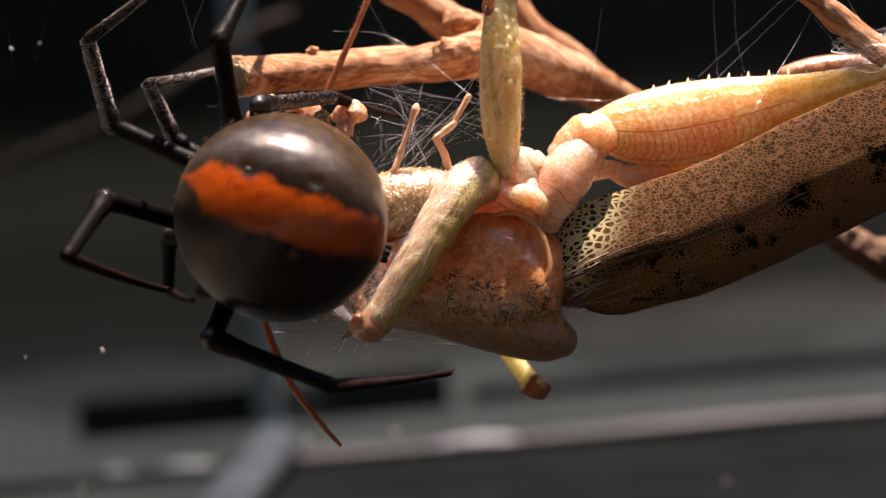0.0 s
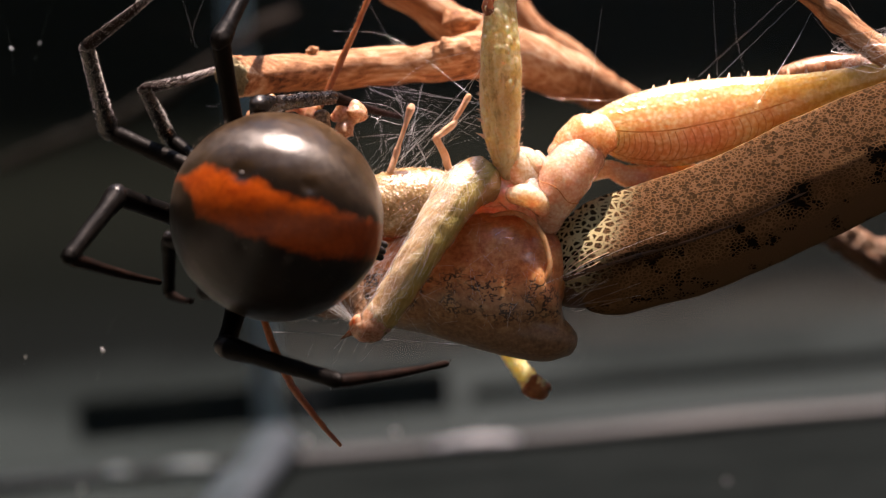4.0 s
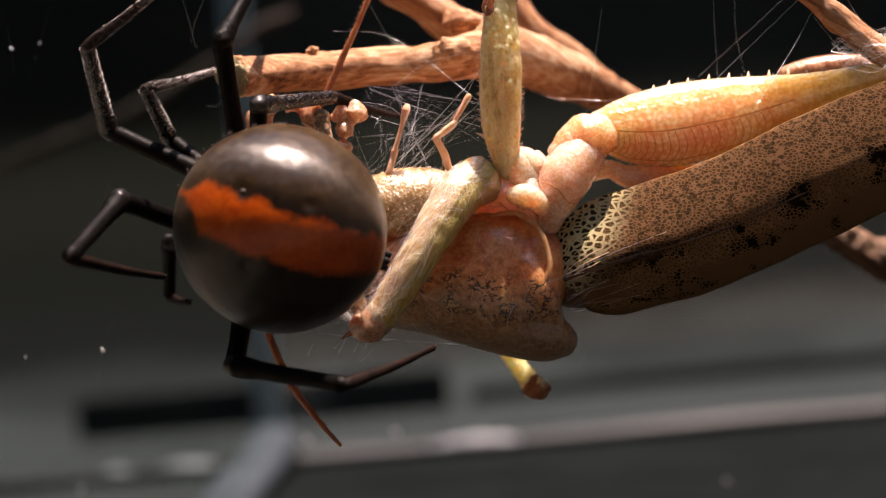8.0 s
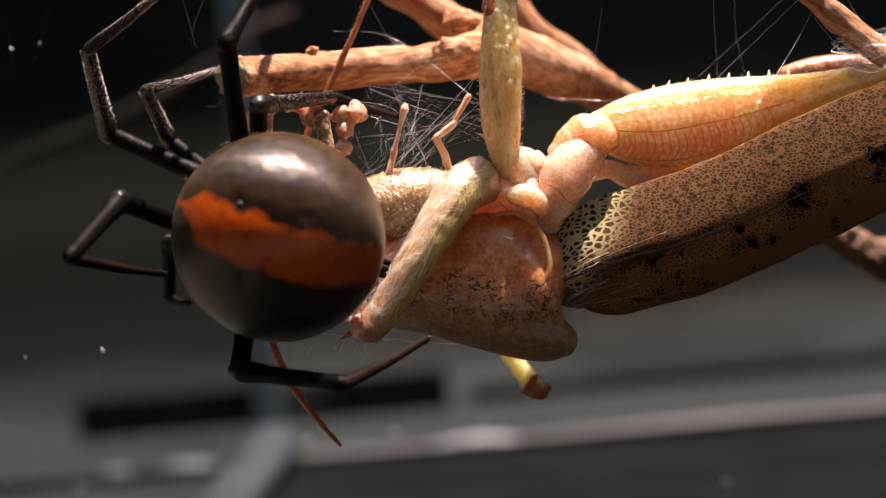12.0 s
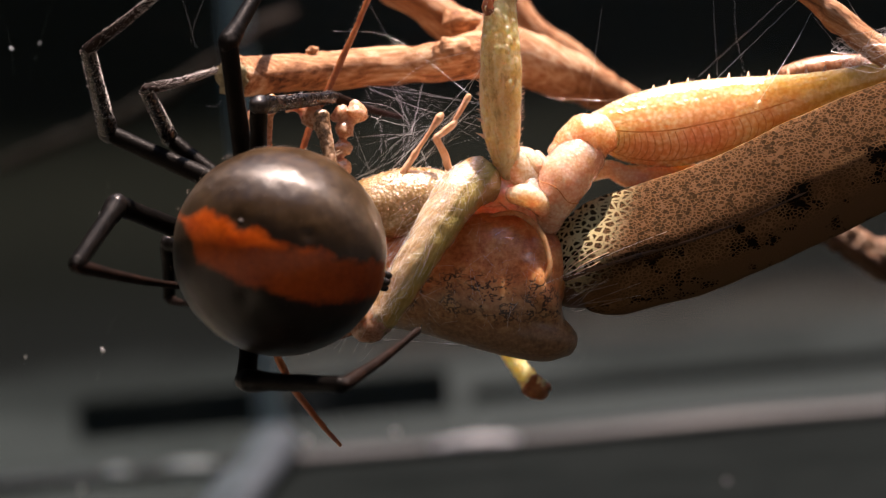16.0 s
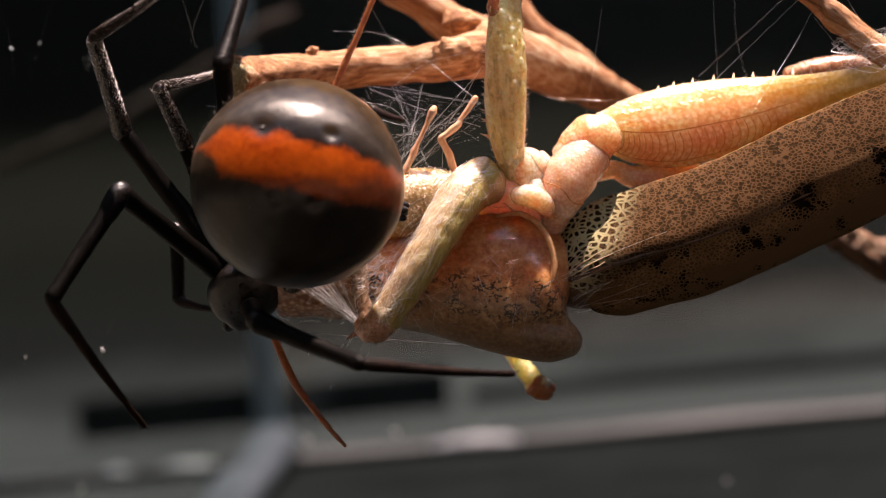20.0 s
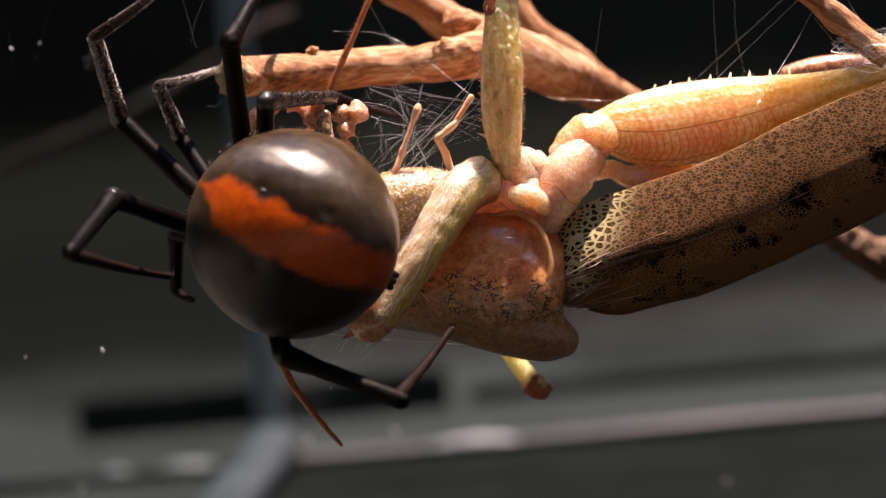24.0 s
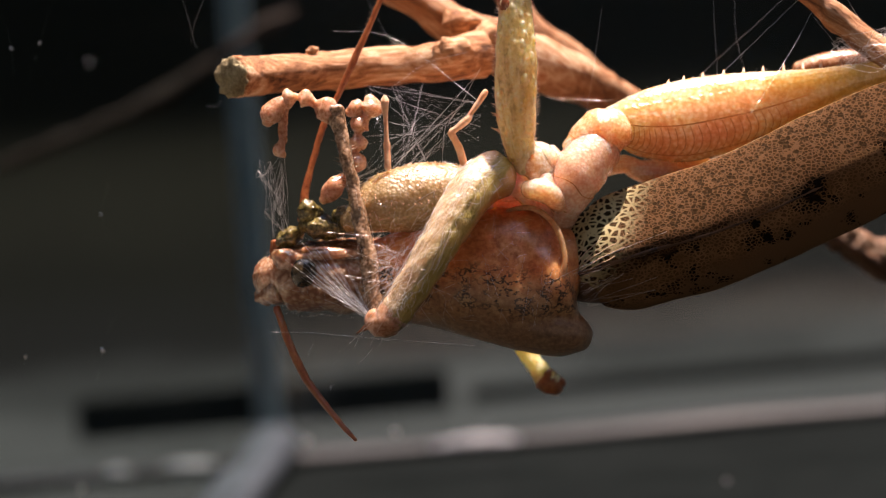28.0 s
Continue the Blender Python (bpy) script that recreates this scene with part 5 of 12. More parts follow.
    for i in range(16):
        a = Vector((6.00, 0.20, 20.23)).lerp(Vector((5.28, -0.20, 22.21)), rng.random())
        b = a + Vector((rng.uniform(0.6, 3.6), rng.uniform(-0.5, 0.1), rng.uniform(0.2, 1.9)))
        thread(bm, [a, (a + b) / 2, b], rng.choice((0.0025, 0.003, 0.0035)), 3, 2)
    leg = [(2.09, 0.60, 27.19, 1.20, 1.09), (0.98, -0.40, 26.52, 1.13, 1.03), (-0.14, -1.20, 25.12, 1.02, 0.91), (-1.36, -1.70, 23.48, 0.91, 0.80), (-2.57, -1.80, 21.85, 0.83, 0.72), (-3.55, -1.80, 20.73, 0.75, 0.67)]
    for i in range(110):
        s0 = rng.uniform(0.05, 0.85)
        a0 = rng.uniform(-200, -70)
        n = 6
        thread(bm, [skin(leg, min(0.98, s0 + 0.03 * j + rng.uniform(0, 0.01)), a0 + rng.uniform(-2, 2) + 4 * j * rng.choice((-1, 1)), lift=0.05)[0] for j in range(n)], 0.005, 3, 2)
    # short glinting ends stuck to throat, face, shin and shield
    throat = [(-4.97, 2.00, 25.57, 0.72, 1.11), (-3.50, 1.40, 26.21, 1.43, 1.54), (-1.97, 1.20, 26.40, 1.65, 1.65), (-0.44, 1.40, 26.49, 1.54, 1.54), (0.66, 2.00, 26.47, 1.22, 1.38)]
    face = [(-9.13, 3.00, 22.81, 1.40, 1.62), (-8.05, 3.00, 22.99, 1.68, 2.29), (-6.66, 3.20, 22.98, 1.79, 2.69), (-5.29, 3.60, 22.86, 1.91, 2.81), (-3.91, 4.00, 22.64, 2.00, 2.71)]
    shin = [(-4.16, -0.60, 20.98, 0.40), (-4.32, -0.50, 22.24, 0.40), (-4.35, -0.40, 23.87, 0.43), (-4.62, -0.20, 25.79, 0.35), (-4.88, 0.00, 27.99, 0.30), (-5.18, 0.20, 29.93, 0.33)]
    shield = [(-3.88, 2.80, 22.49, 1.87, 2.56), (-1.35, 2.60, 22.64, 2.61, 3.28), (0.87, 2.50, 22.47, 3.14, 3.56), (2.52, 2.40, 22.22, 3.41, 3.66), (3.74, 2.40, 21.83, 3.41, 3.50), (4.55, 2.40, 21.51, 2.94, 3.00)]
    for body, count, lift in ((throat, 90, 0.06), (face, 130, 0.28), (shin, 70, 0.08), (shield, 150, 0.1), (leg, 120, 0.12)):
        for i in range(count):
            s0, a0 = rng.uniform(0, 0.95), rng.uniform(-180, 0)
            ds, da = rng.gauss(0, 0.05), rng.gauss(0, 14)
            line = [skin(body, min(0.99, max(0, s0 + ds * f)), a0 + da * f, lift=lift * rng.uniform(0.5, 1.0))[0] for f in (0, 0.5, 1)]
            thread(bm, line, rng.choice((0.002, 0.003, 0.004)), 3, 2)
    film = part("silk_film", bm, SILK, insect, "fine white silk threads")
    # blurred specks as of dust on the front glass, set deeper in on added lines
    bm = bmesh.new()
    for place, r in (((-11.61, 60.00, 10.21), 0.2), ((-4.86, 60.00, 10.27), 0.18), ((-28.81, 58.00, 8.25), 0.17), ((-26.13, 62.00, 40.79), 0.13), ((-18.02, 8.00, 20.31), 0.11), ((-22.04, 8.00, 20.31), 0.06), ((-20.26, 10.00, 36.70), 0.07), ((-21.78, 10.00, 36.53), 0.08), ((-18.17, 12.00, 27.45), 0.07), ((-6.31, 6.00, 17.51), 0.05), ((19.47, 55.00, 4.96), 0.14)):
        p = Vector(place)
        blob(bm, p, (r * 0.7, r * 0.7, r * 1.3), (0, rng.uniform(-40, 40), 0), 0.02, 0.2, 2)
        thread(bm, [p + Vector((rng.uniform(-1, 1), 0, -2)), p, p + Vector((rng.uniform(-1, 1), 0, 2))], 0.0005, 3, 2)
    solid("dust_specks", bm, SILK, "dust specks held on added hair-thin lines", "silk", "stuff")
    strands("web_wisps", "wispy loose silk by the tank corner", (
        ((-11.88, 4.00, 37.66), (-11.57, 4.00, 36.08), (-11.44, 4.00, 35.22), (-11.26, 4.00, 35.09)), ((-10.76, 4.00, 37.56), (-11.35, 4.00, 36.34), (-11.63, 4.00, 35.38)), ((-10.93, 2.00, 32.01), (-10.52, 2.00, 31.89), (-10.17, 2.00, 32.19)), ((-2.71, 5.00, 36.84), (-1.75, 5.00, 34.75), (-1.33, 5.00, 34.58)), ((-6.65, 1.00, 19.94), (-6.86, 1.00, 19.68), (-6.97, 1.00, 19.41)),
        ((-5.81, 1.00, 17.94), (-6.05, 1.00, 17.63)), ((-3.76, 0.00, 19.59), (-4.21, 0.00, 19.09), (-4.41, 0.00, 18.97))), 0.004)
    # clump on the thin twig
    bm = bmesh.new()
    tangle(bm, rng, (19.93, 0.50, 31.04), (23.06, 3.50, 32.86), 90, 0.007, 0.3)
    solid("web_clump", bm, SILK, "matted silk clump on the thin twig", "silk", "stuff")


silk()


def motions():
    walk(insect, [
        (0, mm_pose(0.54, 3.00, 25.10)),
        (17.9, mm_pose(0.54, 3.00, 25.10)),
        (18.2, mm_pose(0.66, 3.00, 25.09)),
        (18.5, mm_pose(0.71, 3.00, 25.09)),
        (20, mm_pose(0.77, 3.00, 25.05)),
        (20.5, mm_pose(0.68, 3.00, 25.09)),
        (21.5, mm_pose(0.63, 3.00, 25.09)),
        (24.9, mm_pose(0.60, 3.00, 25.10)),
        (25.2, mm_pose(0.60, 3.00, 25.10)),
        (25.3, mm_pose(0.38, 3.00, 25.12)),
        (25.4, mm_pose(0.10, 3.00, 25.14)),
        (25.5, mm_pose(0.02, 3.00, 25.15)),
        (25.6, mm_pose(0.27, 3.00, 25.13)),
        (25.7, mm_pose(0.54, 3.00, 25.10)),
        (26, mm_pose(0.55, 3.00, 25.19)),
        (26.2, mm_pose(0.55, 3.00, 25.16)),
        (26.5, mm_pose(0.08, 3.00, 25.25)),
        (26.6, mm_pose(-0.17, 3.00, 25.28)),
        (27, mm_pose(0.05, 3.00, 25.23)),
        (27.1, mm_pose(0.05, 3.00, 25.23)),
        (27.2, mm_pose(0.55, 3.00, 25.19)),
        (27.4, mm_pose(0.72, 3.00, 25.20)),
        (27.5, mm_pose(0.97, 3.00, 25.20)),
        (27.6, mm_pose(1.11, 3.00, 25.19)),
        (27.7, mm_pose(1.45, 3.00, 25.22)),
        (27.9, mm_pose(1.29, 3.00, 25.29)),
        (28, mm_pose(1.29, 3.00, 25.29)),
    ])
    walk(spider, [
        (0, mm_pose(-9.12, 1.50, 25.24)),
        (1, mm_pose(-9.12, 1.50, 25.22)),
        (2, mm_pose(-9.12, 1.50, 25.18)),
        (3, mm_pose(-9.13, 1.50, 25.11)),
        (3.5, mm_pose(-9.13, 1.50, 25.07)),
        (5.5, mm_pose(-9.15, 1.50, 24.92)),
        (6, mm_pose(-9.15, 1.50, 24.89)),
        (6.5, mm_pose(-9.15, 1.50, 24.87)),
        (7, mm_pose(-9.15, 1.50, 24.85)),
        (7.5, mm_pose(-9.15, 1.50, 24.83)),
        (8, mm_pose(-9.15, 1.50, 24.83)),
        (8.5, mm_pose(-9.15, 1.50, 24.82)),
        (9, mm_pose(-9.15, 1.50, 24.81)),
        (9.5, mm_pose(-9.15, 1.50, 24.79)),
        (10, mm_pose(-9.14, 1.50, 24.76)),
        (10.5, mm_pose(-9.14, 1.50, 24.72)),
        (11, mm_pose(-9.13, 1.50, 24.68)),
        (11.5, mm_pose(-9.13, 1.50, 24.64)),
        (12, mm_pose(-9.12, 1.50, 24.59)),
        (12.5, mm_pose(-9.11, 1.50, 24.55)),
        (14.5, mm_pose(-9.09, 1.50, 24.36)),
        (15, mm_pose(-9.08, 1.50, 24.32)),
        (15.5, mm_pose(-9.08, 1.50, 24.28)),
        (16, mm_pose(-9.08, 1.50, 24.25)),
        (16.5, mm_pose(-9.07, 1.50, 24.23)),
        (17, mm_pose(-9.07, 1.50, 24.22)),
        (17.5, mm_pose(-9.07, 1.50, 24.21)),
        (17.8, mm_pose(-9.14, 1.00, 24.42)),
        (17.9, mm_pose(-9.85, -2.00, 25.42)),
        (18, mm_pose(-10.40, -4.00, 28.12)),
        (18.1, mm_pose(-9.00, -4.00, 28.34)),
        (18.2, mm_pose(-9.81, 0.00, 23.52)),
        (18.5, mm_pose(-10.02, -1.00, 24.63)),
        (19.5, mm_pose(-10.02, -1.00, 24.63)),
        (19.7, mm_pose(-10.02, -1.00, 24.63)),
        (19.8, mm_pose(-9.74, 0.00, 24.34)),
        (20, mm_pose(-9.83, 1.00, 22.83)),
        (20.2, mm_pose(-9.52, 1.00, 23.21)),
        (20.5, mm_pose(-9.38, 0.00, 23.76)),
        (21, mm_pose(-9.39, 0.50, 24.23)),
        (21.5, mm_pose(-9.39, 1.00, 24.71)),
        (23.5, mm_pose(-9.02, 1.50, 24.82)),
        (24, mm_pose(-9.02, 1.50, 24.82)),
        (24.5, mm_pose(-9.02, 1.50, 24.82)),
        (24.7, mm_pose(-9.02, 1.50, 24.82)),
        (24.8, mm_pose(-9.25, 1.00, 24.84)),
        (24.9, mm_pose(-9.44, -3.00, 25.91)),
        (25, mm_pose(-9.75, -4.00, 28.67)),
        (25.1, mm_pose(-8.86, -4.00, 28.46)),
        (25.2, mm_pose(-7.89, -2.00, 29.52)),
        (25.3, mm_pose(-7.62, -1.00, 30.49)),
        (25.4, mm_pose(-5.70, -3.00, 28.88)),
        (25.5, mm_pose(-4.49, 0.00, 29.86)),
        (25.6, mm_pose(-3.95, 0.00, 29.82)),
        (25.7, mm_pose(-4.19, -1.00, 29.65)),
        (25.8, mm_pose(-4.58, 0.00, 28.92)),
        (25.9, mm_pose(-6.84, 0.00, 27.89)),
        (26, mm_pose(-7.14, 0.00, 27.65)),
        (26.2, mm_pose(-8.22, 0.00, 27.74)),
        (26.5, mm_pose(-8.24, 0.00, 27.47)),
        (26.6, mm_pose(-9.33, -4.00, 24.58)),
        (26.8, mm_pose(-9.22, -4.00, 25.88)),
        (27, mm_pose(-9.14, -4.00, 25.22)),
        (27.1, mm_pose(-9.28, -4.00, 25.10)),
        (27.2, mm_pose(-10.35, -5.00, 26.61)),
        (27.3, mm_pose(-10.69, -6.00, 28.67)),
        (27.4, mm_pose(-8.14, -6.00, 34.46)),
        (27.5, mm_pose(-7.57, -6.00, 35.18)),
        (27.6, mm_pose(-4.12, -6.00, 39.48)),
        (27.7, mm_pose(-2.14, -6.00, 41.61)),
        (27.8, mm_pose(-3.75, -2.00, 49.43)),
        (28, mm_pose(-14.48, 14.00, 65.63)),
    ])
    walk(abdomen, [
        (0, mm_pose(1.83, -6.50, 0.85, 84.6, 22.5, 0.0)),
        (1, mm_pose(1.78, -6.50, 0.84, 84.6, 22.5, 0.0)),
        (2, mm_pose(1.66, -6.50, 1.00, 84.6, 22.5, 0.0)),
        (3, mm_pose(1.65, -6.50, 1.12, 85.6, 22.5, 0.0)),
        (3.5, mm_pose(1.64, -6.50, 1.11, 86.7, 22.5, 0.0)),
        (5.5, mm_pose(1.65, -6.50, 1.15, 90.0, 22.5, 0.0)),
        (6, mm_pose(1.63, -6.50, 0.98, 90.0, 22.5, 0.0)),
        (6.5, mm_pose(1.61, -6.50, 0.98, 90.0, 22.5, 0.0)),
        (7, mm_pose(1.78, -6.50, 0.60, 91.6, 22.5, 0.0)),
        (7.5, mm_pose(1.74, -6.50, 0.67, 91.6, 22.5, 0.0)),
        (8, mm_pose(1.77, -6.50, 0.77, 91.6, 22.5, 0.0)),
        (8.5, mm_pose(1.82, -6.50, 0.72, 91.6, 22.5, 0.0)),
        (9, mm_pose(1.71, -6.50, 0.67, 92.7, 22.5, 0.0)),
        (9.5, mm_pose(1.77, -6.50, 0.58, 92.7, 22.5, 0.0)),
        (10, mm_pose(1.68, -6.50, 0.54, 92.7, 22.5, 0.0)),
        (10.5, mm_pose(1.57, -6.50, 0.53, 92.7, 22.5, 0.0)),
        (11, mm_pose(1.66, -6.50, 0.75, 92.7, 22.5, 0.0)),
        (11.5, mm_pose(1.49, -6.50, 0.75, 92.7, 22.5, 0.0)),
        (12, mm_pose(1.63, -6.50, 0.63, 93.8, 22.5, 0.0)),
        (12.5, mm_pose(1.54, -6.50, 0.63, 93.8, 22.5, 0.0)),
        (14.5, mm_pose(1.57, -6.50, 0.58, 95.4, 22.5, 0.0)),
        (15, mm_pose(1.65, -6.50, 0.38, 95.4, 22.5, 0.0)),
        (15.5, mm_pose(1.62, -6.50, 0.50, 95.4, 22.5, 0.0)),
        (16, mm_pose(1.60, -6.50, 0.32, 95.4, 22.5, 0.0)),
        (16.5, mm_pose(1.54, -6.50, 0.50, 95.4, 22.5, 0.0)),
        (17, mm_pose(1.77, -6.50, 0.83, 95.4, 22.5, 0.0)),
        (17.5, mm_pose(1.63, -6.50, 0.77, 95.4, 22.5, 0.0)),
        (17.8, mm_pose(1.90, -6.00, 0.68, 90.0, 22.5, 0.0)),
        (17.9, mm_pose(2.94, -3.00, -0.02, 90.0, 22.5, 0.0)),
        (18, mm_pose(5.71, -1.00, -1.05, 90.0, 11.0, 36.4)),
        (18.1, mm_pose(6.58, -1.00, -1.26, 90.0, 11.0, 36.4)),
        (18.2, mm_pose(3.03, -5.00, 3.29, 81.5, 10.9, 0.0)),
        (18.5, mm_pose(3.05, -4.00, 1.22, 90.0, 22.5, 0.0)),
        (19.5, mm_pose(3.19, -4.00, 0.76, 90.0, 22.5, 0.0)),
        (19.7, mm_pose(3.15, -4.00, 0.95, 90.0, 22.5, 0.0)),
        (19.8, mm_pose(3.24, -5.00, 1.94, 90.0, 22.5, 0.0)),
        (20, mm_pose(3.40, -6.00, 4.74, 78.9, 16.7, 0.0)),
        (20.2, mm_pose(3.55, -6.00, 3.72, 90.0, 22.5, 0.0)),
        (20.5, mm_pose(3.50, -5.00, 2.72, 90.0, 22.5, 0.0)),
        (21, mm_pose(3.23, -5.50, 2.35, 90.0, 22.5, 0.0)),
        (21.5, mm_pose(2.93, -6.00, 1.09, 90.0, 22.5, 0.0)),
        (23.5, mm_pose(2.15, -6.50, 0.79, 90.0, 30.5, 0.0)),
        (24, mm_pose(2.20, -6.50, 0.50, 90.0, 30.5, 0.0)),
        (24.5, mm_pose(2.14, -6.50, 0.66, 90.0, 30.5, 0.0)),
        (24.7, mm_pose(2.20, -6.50, 0.68, 90.0, 30.5, 0.0)),
        (24.8, mm_pose(2.45, -6.00, 0.66, 90.0, 30.5, 0.0)),
        (24.9, mm_pose(3.44, -2.00, 0.06, 91.2, 22.4, 12.5)),
        (25, mm_pose(6.12, -1.00, -1.61, 90.0, 11.0, 36.4)),
        (25.1, mm_pose(6.24, -1.00, -1.31, 90.0, 11.0, 36.4)),
        (25.2, mm_pose(3.81, -3.00, -2.81, 113.3, 22.3, 19.0)),
        (25.3, mm_pose(4.04, -4.00, -3.95, 114.3, 41.6, 7.6)),
        (25.4, mm_pose(0.07, -2.00, -5.40, 130.1, 57.7, -10.7)),
        (25.5, mm_pose(-1.57, -5.00, -3.03, 100.8, 38.5, -15.0)),
        (25.6, mm_pose(-0.92, -5.00, -4.20, 105.4, 49.2, -13.3)),
        (25.7, mm_pose(0.86, -4.00, -5.59, 77.1, 67.9, -32.0)),
        (25.8, mm_pose(0.24, -5.00, -5.16, 96.8, 54.6, -20.6)),
        (25.9, mm_pose(0.26, -5.00, -4.07, 103.0, 39.3, -7.6)),
        (26, mm_pose(0.48, -5.00, -3.81, 107.5, 35.5, 0.0)),
        (26.2, mm_pose(0.10, -5.00, -3.78, 107.5, 35.5, 0.0)),
        (26.5, mm_pose(0.05, -5.00, -3.45, 107.5, 35.5, 0.0)),
        (26.6, mm_pose(0.24, -5.00, -5.16, 135.4, 35.3, -7.1)),
        (26.8, mm_pose(0.02, -5.00, -5.31, 135.4, 35.3, -7.1)),
        (27, mm_pose(0.29, -5.00, -5.05, 135.4, 35.3, -7.1)),
        (27.1, mm_pose(0.19, -5.00, -5.36, 135.4, 35.3, -7.1)),
        (27.2, mm_pose(-1.22, -4.00, -5.46, 175.5, 49.7, 8.9)),
        (27.3, mm_pose(-1.38, -3.00, -6.19, 175.5, 49.7, 8.9)),
        (27.4, mm_pose(-3.75, -1.00, -5.75, -154.4, 53.3, 42.7)),
        (27.5, mm_pose(-3.67, -2.00, -5.41, -136.1, 56.2, 65.4)),
        (27.6, mm_pose(-3.59, -2.00, -5.14, -139.8, 56.2, 65.4)),
        (27.7, mm_pose(-3.38, -2.00, -5.21, -139.8, 56.2, 65.4)),
        (27.8, mm_pose(-2.45, -2.00, -5.52, -139.8, 56.2, 65.4)),
        (28, mm_pose(-1.84, -2.00, -7.25, -139.8, 56.2, 65.4)),
    ])
    walk(cephalothorax, [
        (0, mm_pose(0, 0, 0, -138.3, -16.9, -98.3)),
        (1, mm_pose(0, 0, 0, -137.0, -16.9, -98.7)),
        (2, mm_pose(0, 0, 0, -137.1, -18.1, -99.7)),
        (3, mm_pose(0, 0, 0, -141.7, -19.0, -99.8)),
        (3.5, mm_pose(0, 0, 0, -144.3, -18.9, -99.8)),
        (5.5, mm_pose(0, 0, 0, -152.3, -19.2, -99.8)),
        (6, mm_pose(0, 0, 0, -150.3, -17.9, -99.9)),
        (6.5, mm_pose(0, 0, 0, -149.8, -17.9, -100.1)),
        (7, mm_pose(0, 0, 0, -153.5, -14.9, -98.7)),
        (7.5, mm_pose(0, 0, 0, -153.1, -15.4, -99.1)),
        (8, mm_pose(0, 0, 0, -155.0, -16.3, -98.8)),
        (8.5, mm_pose(0, 0, 0, -155.6, -15.9, -98.4)),
        (9, mm_pose(0, 0, 0, -154.8, -15.4, -99.3)),
        (9.5, mm_pose(0, 0, 0, -155.5, -14.7, -98.8)),
        (10, mm_pose(0, 0, 0, -153.0, -14.4, -99.5)),
        (10.5, mm_pose(0, 0, 0, -150.2, -14.3, -100.5)),
        (11, mm_pose(0, 0, 0, -154.4, -16.0, -99.7)),
        (11.5, mm_pose(0, 0, 0, -150.9, -16.0, -101.1)),
        (12, mm_pose(0, 0, 0, -155.0, -15.1, -100.0)),
        (12.5, mm_pose(0, 0, 0, -153.0, -15.1, -100.7)),
        (14.5, mm_pose(0, 0, 0, -156.6, -14.7, -100.5)),
        (15, mm_pose(0, 0, 0, -156.6, -13.1, -99.8)),
        (15.5, mm_pose(0, 0, 0, -157.0, -14.0, -100.0)),
        (16, mm_pose(0, 0, 0, -154.9, -12.6, -100.2)),
        (16.5, mm_pose(0, 0, 0, -155.1, -14.0, -100.8)),
        (17, mm_pose(0, 0, 0, -162.6, -16.8, -98.8)),
        (17.5, mm_pose(0, 0, 0, -159.3, -16.2, -99.9)),
        (17.8, mm_pose(0, 0, 0, -153.3, -16.8, -98.3)),
        (17.9, mm_pose(0, 0, 0, 170.9, -20.7, -86.8)),
        (18, mm_pose(0, 0, 0, 66.5, 6.3, -39.5)),
        (18.1, mm_pose(0, 0, 0, 70.1, 7.8, -33.1)),
        (18.2, mm_pose(0, 0, 0, -178.6, -37.7, -89.1)),
        (18.5, mm_pose(0, 0, 0, 172.3, -30.5, -86.0)),
        (19.5, mm_pose(0, 0, 0, 166.3, -25.5, -84.0)),
        (19.7, mm_pose(0, 0, 0, 168.3, -27.6, -84.5)),
        (19.8, mm_pose(0, 0, 0, 169.8, -31.6, -84.6)),
        (20, mm_pose(0, 0, 0, 176.8, -42.9, -85.0)),
        (20.2, mm_pose(0, 0, 0, 168.3, -38.8, -82.6)),
        (20.5, mm_pose(0, 0, 0, 166.5, -37.4, -81.7)),
        (21, mm_pose(0, 0, 0, 171.2, -32.4, -85.2)),
        (21.5, mm_pose(0, 0, 0, 175.6, -20.5, -88.5)),
        (23.5, mm_pose(0, 0, 0, -168.8, -19.6, -93.8)),
        (24, mm_pose(0, 0, 0, -168.9, -17.3, -93.4)),
        (24.5, mm_pose(0, 0, 0, -167.9, -18.6, -93.9)),
        (24.7, mm_pose(0, 0, 0, -169.5, -18.7, -93.4)),
        (24.8, mm_pose(0, 0, 0, -176.2, -20.0, -91.3)),
        (24.9, mm_pose(0, 0, 0, 171.7, -24.1, -74.4)),
        (25, mm_pose(0, 0, 0, 55.2, 12.6, -36.2)),
        (25.1, mm_pose(0, 0, 0, 65.1, 8.8, -35.4)),
        (25.2, mm_pose(0, 0, 0, 84.3, 22.3, -73.1)),
        (25.3, mm_pose(0, 0, 0, 86.8, 22.8, -67.0)),
        (25.4, mm_pose(0, 0, 0, 8.2, 51.5, -131.6)),
        (25.5, mm_pose(0, 0, 0, -83.2, 11.3, -131.1)),
        (25.6, mm_pose(0, 0, 0, -34.8, 19.8, -121.8)),
        (25.7, mm_pose(0, 0, 0, 25.3, 39.5, -91.5)),
        (25.8, mm_pose(0, 0, 0, 18.7, 30.5, -107.6)),
        (25.9, mm_pose(0, 0, 0, -30.6, 23.0, -113.5)),
        (26, mm_pose(0, 0, 0, -58.5, 21.1, -111.5)),
        (26.2, mm_pose(0, 0, 0, -69.0, 20.3, -115.1)),
        (26.5, mm_pose(0, 0, 0, -80.6, 17.1, -115.6)),
        (26.6, mm_pose(0, 0, 0, 105.1, 33.5, -115.1)),
        (26.8, mm_pose(0, 0, 0, 102.7, 34.1, -117.1)),
